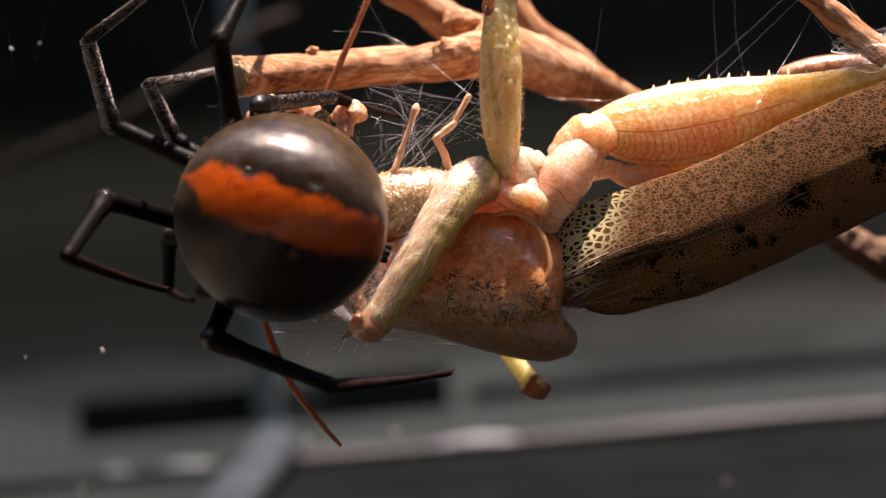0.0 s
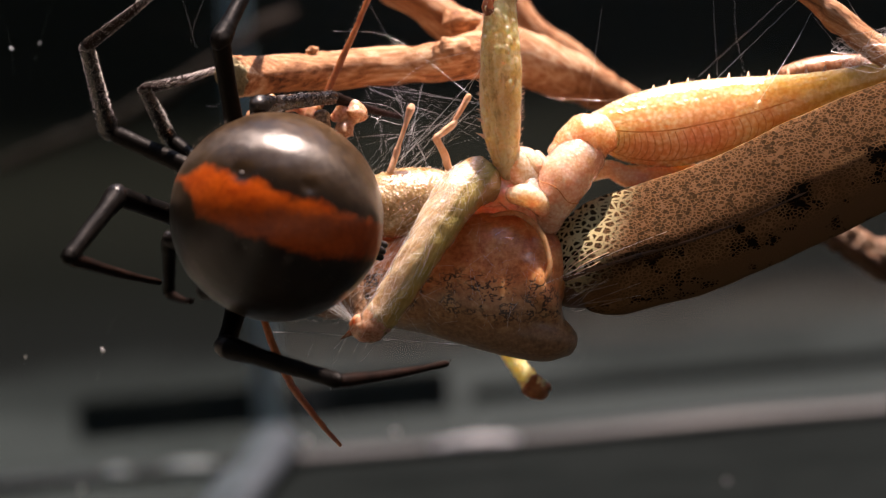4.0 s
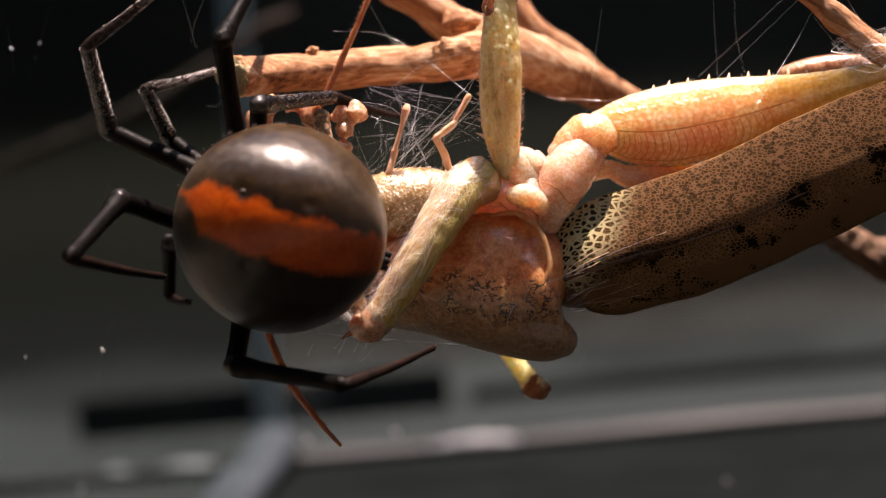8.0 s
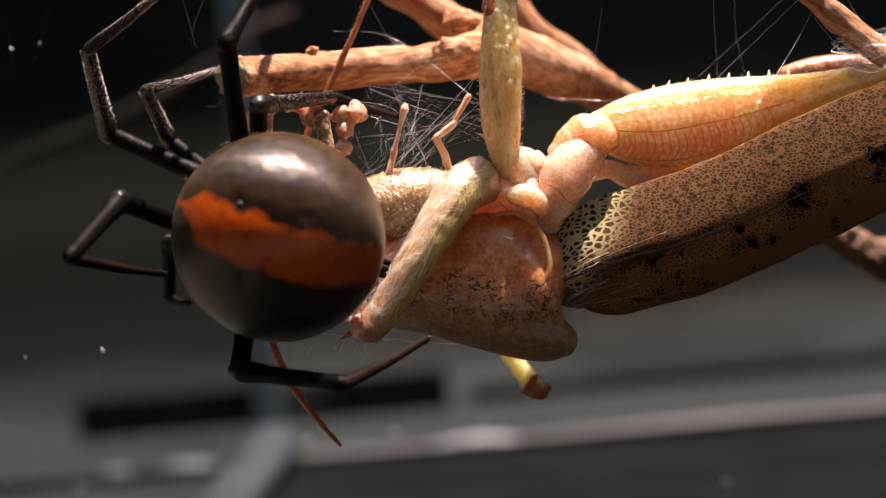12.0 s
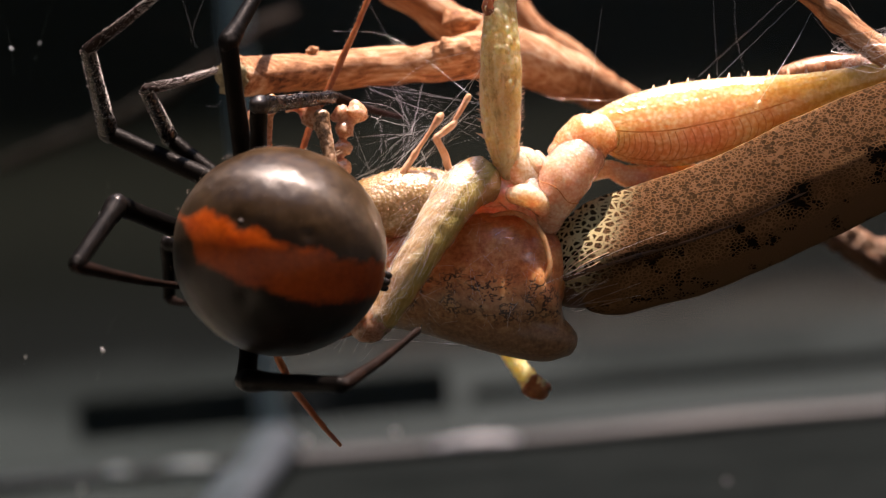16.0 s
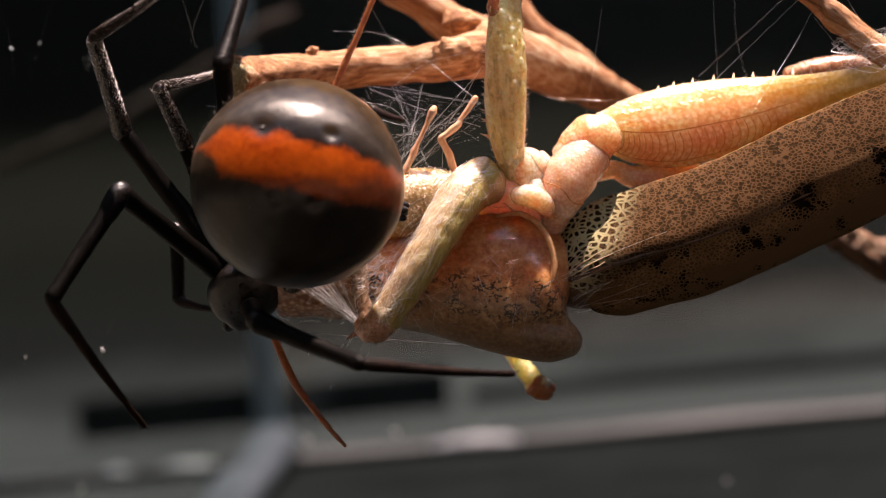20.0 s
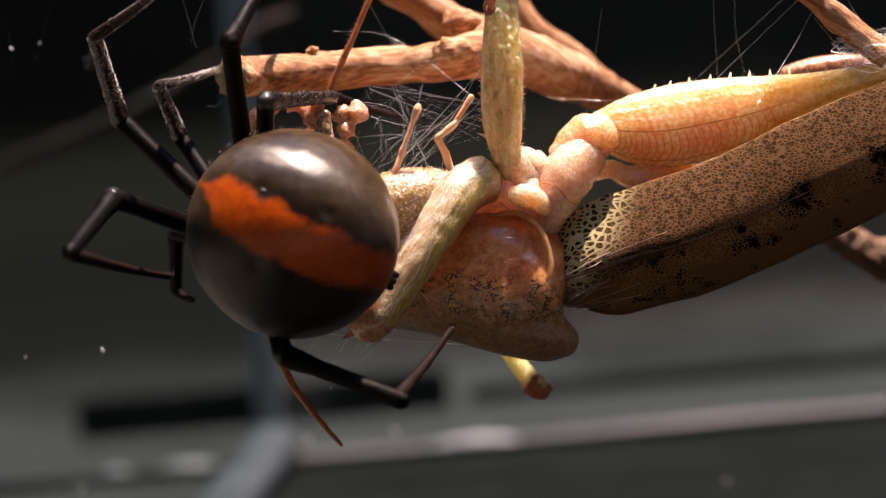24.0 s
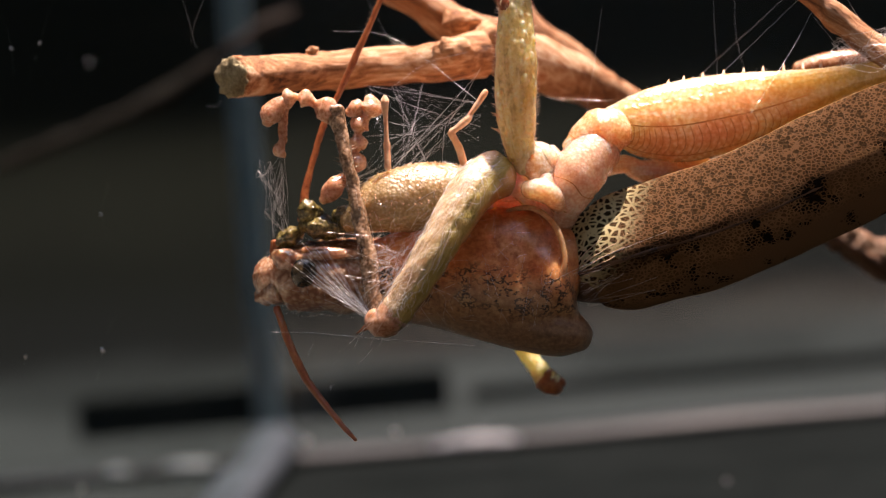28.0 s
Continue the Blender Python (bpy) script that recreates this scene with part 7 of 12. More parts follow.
    walk(legs["A2"]["femur"], [
        (0, bone((0.51,0.00,1.62), (-3.91,3.07,5.68))), (1, bone((0.35,0.00,1.52), (-4.08,3.05,5.58))), (2, bone((0.38,0.00,1.53), (-4.06,2.99,5.60))),
        (3, bone((0.40,0.00,1.58), (-4.07,2.91,5.69))), (3.5, bone((0.41,0.00,1.58), (-4.07,2.87,5.69))), (5.5, bone((0.47,0.00,1.56), (-4.05,2.68,5.72))),
        (6, bone((0.49,0.00,1.49), (-4.04,2.64,5.66))), (6.5, bone((0.54,0.00,1.53), (-3.99,2.60,5.71))), (7, bone((0.59,0.00,1.65), (-3.95,2.57,5.84))),
        (7.5, bone((0.59,0.00,1.71), (-3.95,2.55,5.90))), (8, bone((0.57,0.00,1.68), (-3.98,2.55,5.88))), (8.5, bone((0.55,0.00,1.65), (-3.99,2.54,5.84))),
        (9, bone((0.56,0.00,1.60), (-3.99,2.52,5.80))), (9.5, bone((0.58,0.00,1.60), (-3.98,2.48,5.81))), (10, bone((0.59,0.00,1.63), (-3.98,2.43,5.85))),
        (10.5, bone((0.60,0.00,1.66), (-3.98,2.37,5.90))), (11, bone((0.61,0.00,1.69), (-3.98,2.30,5.93))), (11.5, bone((0.63,0.00,1.69), (-3.97,2.22,5.95))),
        (12, bone((0.64,0.00,1.72), (-3.97,2.13,6.00))), (12.5, bone((0.67,0.00,1.70), (-3.95,2.03,6.00))), (14.5, bone((0.77,0.00,1.78), (-3.89,1.62,6.14))),
        (15, bone((0.79,0.00,1.85), (-3.88,1.53,6.22))), (15.5, bone((0.80,0.00,1.94), (-3.87,1.43,6.32))), (16, bone((0.80,0.00,1.96), (-3.87,1.36,6.34))),
        (16.5, bone((0.82,0.00,1.98), (-3.86,1.29,6.37))), (17, bone((0.87,0.00,2.07), (-3.80,1.25,6.46))), (17.5, bone((0.85,0.00,2.03), (-3.83,1.24,6.43))),
        (17.8, bone((-0.57,0.00,1.00), (-3.70,1.94,6.20))), (17.9, bone((-0.49,0.00,1.00), (-2.90,4.20,5.14))), (18, bone((-0.11,0.00,1.09), (-0.99,3.26,6.49))),
        (18.1, bone((-0.23,0.00,1.07), (-1.65,2.41,6.79))), (18.2, bone((-0.27,0.00,1.11), (-1.89,1.99,6.94))), (18.5, bone((-0.40,0.00,1.05), (-2.37,3.21,6.18))),
        (19.5, bone((-0.36,0.00,1.07), (-2.37,3.35,6.11))), (19.7, bone((-0.35,0.00,1.07), (-2.36,3.39,6.08))), (19.8, bone((-0.39,0.00,1.07), (-2.61,2.77,6.36))),
        (20, bone((-0.33,0.00,1.10), (-2.06,-0.61,7.20))), (20.2, bone((-0.40,0.00,1.08), (-2.55,-0.65,7.04))), (20.5, bone((-0.46,0.00,1.04), (-2.24,-0.15,7.15))),
        (21, bone((-0.50,0.00,1.03), (-2.87,2.32,6.47))), (21.5, bone((-0.54,0.00,1.02), (-2.99,2.88,6.14))), (23.5, bone((-0.61,0.00,0.98), (-3.63,2.83,5.82))),
        (24, bone((-0.61,0.00,0.98), (-3.59,2.63,5.95))), (24.5, bone((-0.61,0.00,0.98), (-3.69,2.97,5.69))), (24.7, bone((-0.61,0.00,0.98), (-3.47,2.77,5.95))),
        (24.8, bone((-0.57,0.00,1.00), (-3.57,2.88,5.83))), (24.9, bone((-0.49,0.00,0.99), (-2.96,4.04,5.25))), (25, bone((0.05,0.00,1.09), (0.00,2.99,6.72))),
        (25.1, bone((-0.13,0.00,1.09), (-1.05,2.93,6.67))), (25.2, bone((-0.54,0.00,0.98), (-3.51,-1.04,6.51))), (25.3, bone((-0.44,0.00,1.04), (-2.77,3.06,6.12))),
        (25.4, bone((-0.39,0.00,1.03), (-2.63,0.25,6.99))), (25.5, bone((-0.51,0.00,1.02), (-3.31,0.95,6.66))), (25.6, bone((-0.24,0.00,1.11), (-1.52,2.97,6.60))),
        (25.7, bone((0.25,0.00,1.10), (1.23,3.47,6.35))), (25.8, bone((-0.62,0.00,0.96), (-3.20,4.31,4.87))), (25.9, bone((-1.14,0.00,0.05), (-6.65,3.17,0.41))),
        (26, bone((-1.13,0.00,-0.14), (-7.38,-0.91,-0.96))), (26.2, bone((-1.13,0.00,0.14), (-7.37,-1.05,0.87))), (26.5, bone((-1.07,0.00,0.39), (-6.98,-1.05,2.53))),
        (26.6, bone((-1.08,0.00,0.15), (-7.39,0.19,1.04))), (26.8, bone((-1.09,0.00,0.05), (-7.41,-0.81,0.32))), (27, bone((-1.07,0.00,0.22), (-7.21,-1.11,1.50))),
        (27.1, bone((-1.07,0.00,0.20), (-7.23,-1.12,1.38))), (27.2, bone((-0.79,0.00,0.74), (-5.00,2.96,4.49))), (27.3, bone((-0.91,0.00,0.57), (-6.19,1.40,3.84))),
        (27.4, bone((-1.05,0.00,0.18), (-6.51,3.05,1.41))), (27.5, bone((-1.07,0.00,0.10), (-6.95,2.31,0.92))), (27.6, bone((-1.03,0.00,0.29), (-6.92,1.55,2.15))),
        (27.7, bone((-1.02,0.00,0.32), (-7.05,-1.12,2.04))), (27.8, bone((-1.05,0.00,0.37), (-7.01,-1.36,2.16))), (28, bone((-0.87,0.00,0.97), (-3.30,-5.71,2.39))),
    ])
    walk(legs["A2"]["tibia"], [
        (0, bone((-3.91,3.07,5.68), (-4.46,-0.23,8.00))), (1, bone((-4.08,3.05,5.58), (-4.63,-0.25,7.90))), (2, bone((-4.06,2.99,5.60), (-4.62,-0.29,7.93))),
        (3, bone((-4.07,2.91,5.69), (-4.61,-0.39,8.00))), (3.5, bone((-4.07,2.87,5.69), (-4.61,-0.46,7.97))), (5.5, bone((-4.05,2.68,5.72), (-4.60,-0.63,8.00))),
        (6, bone((-4.04,2.64,5.66), (-4.61,-0.65,7.98))), (6.5, bone((-3.99,2.60,5.71), (-4.56,-0.69,8.03))), (7, bone((-3.95,2.57,5.84), (-4.52,-0.75,8.14))),
        (7.5, bone((-3.95,2.55,5.90), (-4.51,-0.76,8.19))), (8, bone((-3.98,2.55,5.88), (-4.51,-0.79,8.14))), (8.5, bone((-3.99,2.54,5.84), (-4.52,-0.80,8.11))),
        (9, bone((-3.99,2.52,5.80), (-4.53,-0.79,8.09))), (9.5, bone((-3.98,2.48,5.81), (-4.52,-0.83,8.10))), (10, bone((-3.98,2.43,5.85), (-4.52,-0.88,8.13))),
        (10.5, bone((-3.98,2.37,5.90), (-4.52,-0.94,8.19))), (11, bone((-3.98,2.30,5.93), (-4.53,-1.02,8.23))), (11.5, bone((-3.97,2.22,5.95), (-4.51,-1.10,8.24))),
        (12, bone((-3.97,2.13,6.00), (-4.50,-1.19,8.27))), (12.5, bone((-3.95,2.03,6.00), (-4.49,-1.29,8.27))), (14.5, bone((-3.89,1.62,6.14), (-4.42,-1.71,8.40))),
        (15, bone((-3.88,1.53,6.22), (-4.41,-1.81,8.46))), (15.5, bone((-3.87,1.43,6.32), (-4.40,-1.93,8.53))), (16, bone((-3.87,1.36,6.34), (-4.40,-2.01,8.57))),
        (16.5, bone((-3.86,1.29,6.37), (-4.38,-2.05,8.62))), (17, bone((-3.80,1.25,6.46), (-4.32,-2.12,8.70))), (17.5, bone((-3.83,1.24,6.43), (-4.35,-2.10,8.67))),
        (17.8, bone((-3.70,1.94,6.20), (-4.34,-1.23,8.67))), (17.9, bone((-2.90,4.20,5.14), (-3.53,1.01,7.59))), (18, bone((-0.99,3.26,6.49), (-0.67,-0.65,7.56))),
        (18.1, bone((-1.65,2.41,6.79), (-1.35,-1.49,7.91))), (18.2, bone((-1.89,1.99,6.94), (-2.70,-1.03,9.54))), (18.5, bone((-2.37,3.21,6.18), (-2.74,-0.18,8.42))),
        (19.5, bone((-2.37,3.35,6.11), (-2.74,-0.03,8.35))), (19.7, bone((-2.36,3.39,6.08), (-2.73,0.02,8.32))), (19.8, bone((-2.61,2.77,6.36), (-3.14,-0.63,8.53))),
        (20, bone((-2.06,-0.61,7.20), (-2.77,-3.61,9.86))), (20.2, bone((-2.55,-0.65,7.04), (-3.21,-3.81,9.51))), (20.5, bone((-2.24,-0.15,7.15), (-2.60,-3.58,9.32))),
        (21, bone((-2.87,2.32,6.47), (-3.25,-1.05,8.73))), (21.5, bone((-2.99,2.88,6.14), (-3.38,-0.46,8.42))), (23.5, bone((-3.63,2.83,5.82), (-4.02,-0.50,8.13))),
        (24, bone((-3.59,2.63,5.95), (-3.98,-0.72,8.24))), (24.5, bone((-3.69,2.97,5.69), (-4.08,-0.35,8.01))), (24.7, bone((-3.47,2.77,5.95), (-3.87,-0.55,8.25))),
        (24.8, bone((-3.57,2.88,5.83), (-4.27,-0.26,8.32))), (24.9, bone((-2.96,4.04,5.25), (-3.40,0.66,7.48))), (25, bone((0.00,2.99,6.72), (-0.36,-1.02,7.31))),
        (25.1, bone((-1.05,2.93,6.67), (-1.31,-1.02,7.57))), (25.2, bone((-3.51,-1.04,6.51), (-3.44,-4.45,8.74))), (25.3, bone((-2.77,3.06,6.12), (-2.73,-0.07,8.72))),
        (25.4, bone((-2.63,0.25,6.99), (-2.62,-2.76,9.72))), (25.5, bone((-3.31,0.95,6.66), (-3.61,-2.17,9.25))), (25.6, bone((-1.52,2.97,6.60), (-1.36,0.00,9.37))),
        (25.7, bone((1.23,3.47,6.35), (1.86,0.67,9.23))), (25.8, bone((-3.20,4.31,4.87), (-4.11,1.99,8.08))), (25.9, bone((-6.65,3.17,0.41), (-7.82,1.85,4.07))),
        (26, bone((-7.38,-0.91,-0.96), (-7.83,-3.48,2.16))), (26.2, bone((-7.37,-1.05,0.87), (-6.59,-3.65,3.90))), (26.5, bone((-6.98,-1.05,2.53), (-5.91,-4.20,4.89))),
        (26.6, bone((-7.39,0.19,1.04), (-6.19,-1.18,4.67))), (26.8, bone((-7.41,-0.81,0.32), (-6.00,-2.86,3.53))), (27, bone((-7.21,-1.11,1.50), (-5.92,-3.65,4.40))),
        (27.1, bone((-7.23,-1.12,1.38), (-5.84,-3.27,4.54))), (27.2, bone((-5.00,2.96,4.49), (-4.17,0.76,7.81))), (27.3, bone((-6.19,1.40,3.84), (-5.65,-2.58,4.50))),
        (27.4, bone((-6.51,3.05,1.41), (-6.02,-0.66,3.00))), (27.5, bone((-6.95,2.31,0.92), (-6.34,-1.42,2.41))), (27.6, bone((-6.92,1.55,2.15), (-7.29,-1.65,4.65))),
        (27.7, bone((-7.05,-1.12,2.04), (-9.51,-2.21,5.09))), (27.8, bone((-7.01,-1.36,2.16), (-9.58,-2.68,5.02))), (28, bone((-3.30,-5.71,2.39), (-3.57,-9.20,4.47))),
    ])
    walk(legs["A2"]["tarsus"], [
        (0, bone((-4.46,-0.23,8.00), (-1.47,3.54,8.75))), (1, bone((-4.63,-0.25,7.90), (-1.45,3.35,8.75))), (2, bone((-4.62,-0.29,7.93), (-1.45,3.32,8.79))),
        (3, bone((-4.61,-0.39,8.00), (-1.42,3.19,8.85))), (3.5, bone((-4.61,-0.46,7.97), (-1.42,3.12,8.88))), (5.5, bone((-4.60,-0.63,8.00), (-1.37,2.88,9.01))),
        (6, bone((-4.61,-0.65,7.98), (-1.37,2.85,9.03))), (6.5, bone((-4.56,-0.69,8.03), (-1.37,2.85,9.05))), (7, bone((-4.52,-0.75,8.14), (-1.37,2.86,9.07))),
        (7.5, bone((-4.51,-0.76,8.19), (-1.37,2.87,9.09))), (8, bone((-4.51,-0.79,8.14), (-1.37,2.83,9.09))), (8.5, bone((-4.52,-0.80,8.11), (-1.36,2.80,9.10))),
        (9, bone((-4.53,-0.79,8.09), (-1.36,2.78,9.11))), (9.5, bone((-4.52,-0.83,8.10), (-1.36,2.74,9.12))), (10, bone((-4.52,-0.88,8.13), (-1.36,2.68,9.15))),
        (10.5, bone((-4.52,-0.94,8.19), (-1.36,2.62,9.18))), (11, bone((-4.53,-1.02,8.23), (-1.36,2.56,9.21))), (11.5, bone((-4.51,-1.10,8.24), (-1.35,2.49,9.25))),
        (12, bone((-4.50,-1.19,8.27), (-1.35,2.40,9.29))), (12.5, bone((-4.49,-1.29,8.27), (-1.35,2.30,9.32))), (14.5, bone((-4.42,-1.71,8.40), (-1.34,1.92,9.47))),
        (15, bone((-4.41,-1.81,8.46), (-1.34,1.82,9.50))), (15.5, bone((-4.40,-1.93,8.53), (-1.33,1.73,9.54))), (16, bone((-4.40,-2.01,8.57), (-1.32,1.65,9.56))),
        (16.5, bone((-4.38,-2.05,8.62), (-1.33,1.64,9.58))), (17, bone((-4.32,-2.12,8.70), (-1.33,1.63,9.59))), (17.5, bone((-4.35,-2.10,8.67), (-1.33,1.62,9.60))),
        (17.8, bone((-4.34,-1.23,8.67), (-1.14,2.39,9.38))), (17.9, bone((-3.53,1.01,7.59), (-0.36,4.65,8.30))), (18, bone((-0.67,-0.65,7.56), (1.87,2.68,10.10))),
        (18.1, bone((-1.35,-1.49,7.91), (0.82,2.17,10.30))), (18.2, bone((-2.70,-1.03,9.54), (-0.46,3.25,10.30))), (18.5, bone((-2.74,-0.18,8.42), (-0.36,4.01,9.17))),
        (19.5, bone((-2.74,-0.03,8.35), (-0.38,4.18,9.18))), (19.7, bone((-2.73,0.02,8.32), (-0.38,4.21,9.18))), (19.8, bone((-3.14,-0.63,8.53), (-0.64,3.48,9.39))),
        (20, bone((-2.77,-3.61,9.86), (-0.36,0.55,10.70))), (20.2, bone((-3.21,-3.81,9.51), (-0.61,0.24,10.30))), (20.5, bone((-2.60,-3.58,9.32), (-0.79,0.91,9.84))),
        (21, bone((-3.25,-1.05,8.73), (-1.07,3.22,9.63))), (21.5, bone((-3.38,-0.46,8.42), (-1.17,3.79,9.26))), (23.5, bone((-4.02,-0.50,8.13), (-1.58,3.60,9.17))),
        (24, bone((-3.98,-0.72,8.24), (-1.56,3.40,9.16))), (24.5, bone((-4.08,-0.35,8.01), (-1.58,3.67,9.18))), (24.7, bone((-3.87,-0.55,8.25), (-1.58,3.65,9.18))),
        (24.8, bone((-4.27,-0.26,8.32), (-1.14,3.42,9.05))), (24.9, bone((-3.40,0.66,7.48), (-0.63,4.63,8.13))), (25, bone((-0.36,-1.02,7.31), (1.59,2.34,10.30))),
        (25.1, bone((-1.31,-1.02,7.57), (0.41,2.47,10.50))), (25.2, bone((-3.44,-4.45,8.74), (-1.16,-1.71,12.10))), (25.3, bone((-2.73,-0.07,8.72), (-0.52,2.52,12.20))),
        (25.4, bone((-2.62,-2.76,9.72), (-0.76,0.16,13.20))), (25.5, bone((-3.61,-2.17,9.25), (-2.21,0.80,12.90))), (25.6, bone((-1.36,0.00,9.37), (-1.23,3.06,13.20))),
        (25.7, bone((1.86,0.67,9.23), (0.70,3.43,13.10))), (25.8, bone((-4.11,1.99,8.08), (-2.64,4.88,11.70))), (25.9, bone((-7.82,1.85,4.07), (-5.16,4.83,6.89))),
        (26, bone((-7.83,-3.48,2.16), (-4.29,-0.33,3.35))), (26.2, bone((-6.59,-3.65,3.90), (-2.65,-0.79,4.17))), (26.5, bone((-5.91,-4.20,4.89), (-3.30,-0.08,4.77))),
        (26.6, bone((-6.19,-1.18,4.67), (-1.41,-0.75,5.60))), (26.8, bone((-6.00,-2.86,3.53), (-1.21,-2.41,4.32))), (27, bone((-5.92,-3.65,4.40), (-1.11,-3.19,5.03))),
        (27.1, bone((-5.84,-3.27,4.54), (-1.03,-2.81,5.18))), (27.2, bone((-4.17,0.76,7.81), (-2.88,4.22,11.00))), (27.3, bone((-5.65,-2.58,4.50), (-6.78,0.41,8.19))),
        (27.4, bone((-6.02,-0.66,3.00), (-4.72,2.76,6.23))), (27.5, bone((-6.34,-1.42,2.41), (-4.96,2.19,5.39))), (27.6, bone((-7.29,-1.65,4.65), (-5.93,1.78,7.84))),
        (27.7, bone((-9.51,-2.21,5.09), (-8.53,0.84,8.77))), (27.8, bone((-9.58,-2.68,5.02), (-8.88,-0.29,9.21))), (28, bone((-3.57,-9.20,4.47), (-2.01,-6.66,8.34))),
    ])
    walk(legs["A3"]["femur"], [
        (0, bone((-0.10,0.00,1.15), (-0.32,-5.47,9.23))), (1, bone((-0.10,0.00,1.15), (-0.31,-5.44,9.25))), (2, bone((-0.10,0.00,1.15), (-0.31,-5.36,9.30))),
        (3, bone((-0.09,0.00,1.15), (-0.30,-5.24,9.38))), (3.5, bone((-0.09,0.00,1.15), (-0.30,-5.17,9.43))), (5.5, bone((-0.09,0.00,1.15), (-0.30,-4.87,9.61))),
        (6, bone((-0.09,0.00,1.15), (-0.30,-4.81,9.64))), (6.5, bone((-0.09,0.00,1.15), (-0.30,-4.75,9.68))), (7, bone((-0.08,0.00,1.15), (-0.29,-4.72,9.70))),
        (7.5, bone((-0.08,0.00,1.15), (-0.28,-4.70,9.71))), (8, bone((-0.08,0.00,1.15), (-0.26,-4.71,9.70))), (8.5, bone((-0.08,0.00,1.15), (-0.23,-4.71,9.70))),
        (9, bone((-0.08,0.00,1.15), (-0.21,-4.71,9.70))), (9.5, bone((-0.07,0.00,1.15), (-0.19,-4.68,9.72))), (10, bone((-0.07,0.00,1.15), (-0.17,-4.64,9.74))),
        (10.5, bone((-0.07,0.00,1.15), (-0.15,-4.59,9.77))), (11, bone((-0.06,0.00,1.15), (-0.13,-4.52,9.81))), (11.5, bone((-0.06,0.00,1.15), (-0.12,-4.44,9.85))),
        (12, bone((-0.06,0.00,1.15), (-0.10,-4.35,9.89))), (12.5, bone((-0.06,0.00,1.15), (-0.09,-4.25,9.94))), (14.5, bone((-0.05,0.00,1.15), (-0.10,-3.78,10.20))),
        (15, bone((-0.05,0.00,1.15), (-0.11,-3.65,10.20))), (15.5, bone((-0.05,0.00,1.15), (-0.13,-3.56,10.20))), (16, bone((-0.05,0.00,1.15), (-0.14,-3.53,10.30))),
        (16.5, bone((-0.05,0.00,1.15), (-0.14,-3.54,10.20))), (17, bone((-0.05,0.00,1.15), (-0.14,-3.59,10.20))), (17.5, bone((-0.05,0.00,1.15), (-0.14,-3.63,10.20))),
        (17.8, bone((-0.04,0.00,1.15), (0.05,-4.37,9.87))), (17.9, bone((0.08,0.00,1.11), (1.24,-6.47,8.32))), (18, bone((0.46,0.00,0.99), (2.03,7.88,6.53))),
        (18.1, bone((0.43,0.00,1.00), (1.91,7.93,6.49))), (18.2, bone((0.00,0.00,1.14), (0.35,-3.86,10.10))), (18.5, bone((0.06,0.00,1.13), (1.07,-5.97,8.78))),
        (19.5, bone((0.04,0.00,1.13), (0.91,-5.69,9.01))), (19.7, bone((0.04,0.00,1.13), (0.88,-5.62,9.06))), (19.8, bone((-0.01,0.00,1.14), (0.42,-4.93,9.55))),
        (20, bone((-0.01,0.00,1.15), (0.03,-1.01,10.90))), (20.2, bone((-0.03,0.00,1.15), (-0.21,-1.04,10.90))), (20.5, bone((-0.03,0.00,1.14), (-0.05,-1.97,10.70))),
        (21, bone((-0.03,0.00,1.14), (0.11,-3.93,10.10))), (21.5, bone((-0.03,0.00,1.15), (0.22,-4.94,9.56))), (23.5, bone((-0.05,0.00,1.15), (-0.01,-4.90,9.60))),
        (24, bone((-0.05,0.00,1.15), (-0.01,-4.90,9.60))), (24.5, bone((-0.05,0.00,1.15), (-0.01,-4.90,9.60))), (24.7, bone((-0.05,0.00,1.15), (-0.01,-4.90,9.60))),
        (24.8, bone((-0.02,0.00,1.15), (0.28,-5.03,9.51))), (24.9, bone((0.13,0.00,1.10), (1.61,-7.57,7.08))), (25, bone((0.54,0.00,0.95), (2.36,8.11,6.07))),
        (25.1, bone((0.50,0.00,0.97), (2.33,7.95,6.33))), (25.2, bone((0.34,0.00,1.06), (1.58,7.44,7.26))), (25.3, bone((0.50,0.00,1.01), (2.29,6.64,6.08))),
        (25.4, bone((0.56,0.00,0.95), (3.36,6.25,6.59))), (25.5, bone((0.39,0.00,1.07), (1.80,6.75,6.16))), (25.6, bone((0.51,0.00,1.02), (2.56,6.69,6.02))),
        (25.7, bone((0.70,0.00,0.88), (4.09,6.38,5.87))), (25.8, bone((0.54,0.00,1.00), (2.90,6.50,6.27))), (25.9, bone((0.60,0.00,0.97), (3.63,5.99,6.80))),
        (26, bone((0.45,0.00,1.05), (2.09,6.51,6.25))), (26.2, bone((0.60,0.00,0.97), (3.16,6.27,6.19))), (26.5, bone((0.57,0.00,0.98), (3.17,6.13,6.54))),
        (26.6, bone((0.51,0.00,0.97), (2.56,6.24,6.02))), (26.8, bone((0.56,0.00,0.94), (2.34,6.61,5.11))), (27, bone((0.46,0.00,0.99), (2.21,6.33,6.10))),
        (27.1, bone((0.46,0.00,0.99), (2.13,6.38,5.97))), (27.2, bone((0.70,0.00,0.82), (3.85,-8.95,3.13))), (27.3, bone((0.78,0.00,0.73), (4.29,-8.91,2.63))),
        (27.4, bone((1.07,0.00,-0.09), (2.88,-9.52,-1.24))), (27.5, bone((0.39,0.00,-1.00), (1.52,-9.48,-3.03))), (27.6, bone((0.77,0.00,0.74), (3.68,-9.27,1.65))),
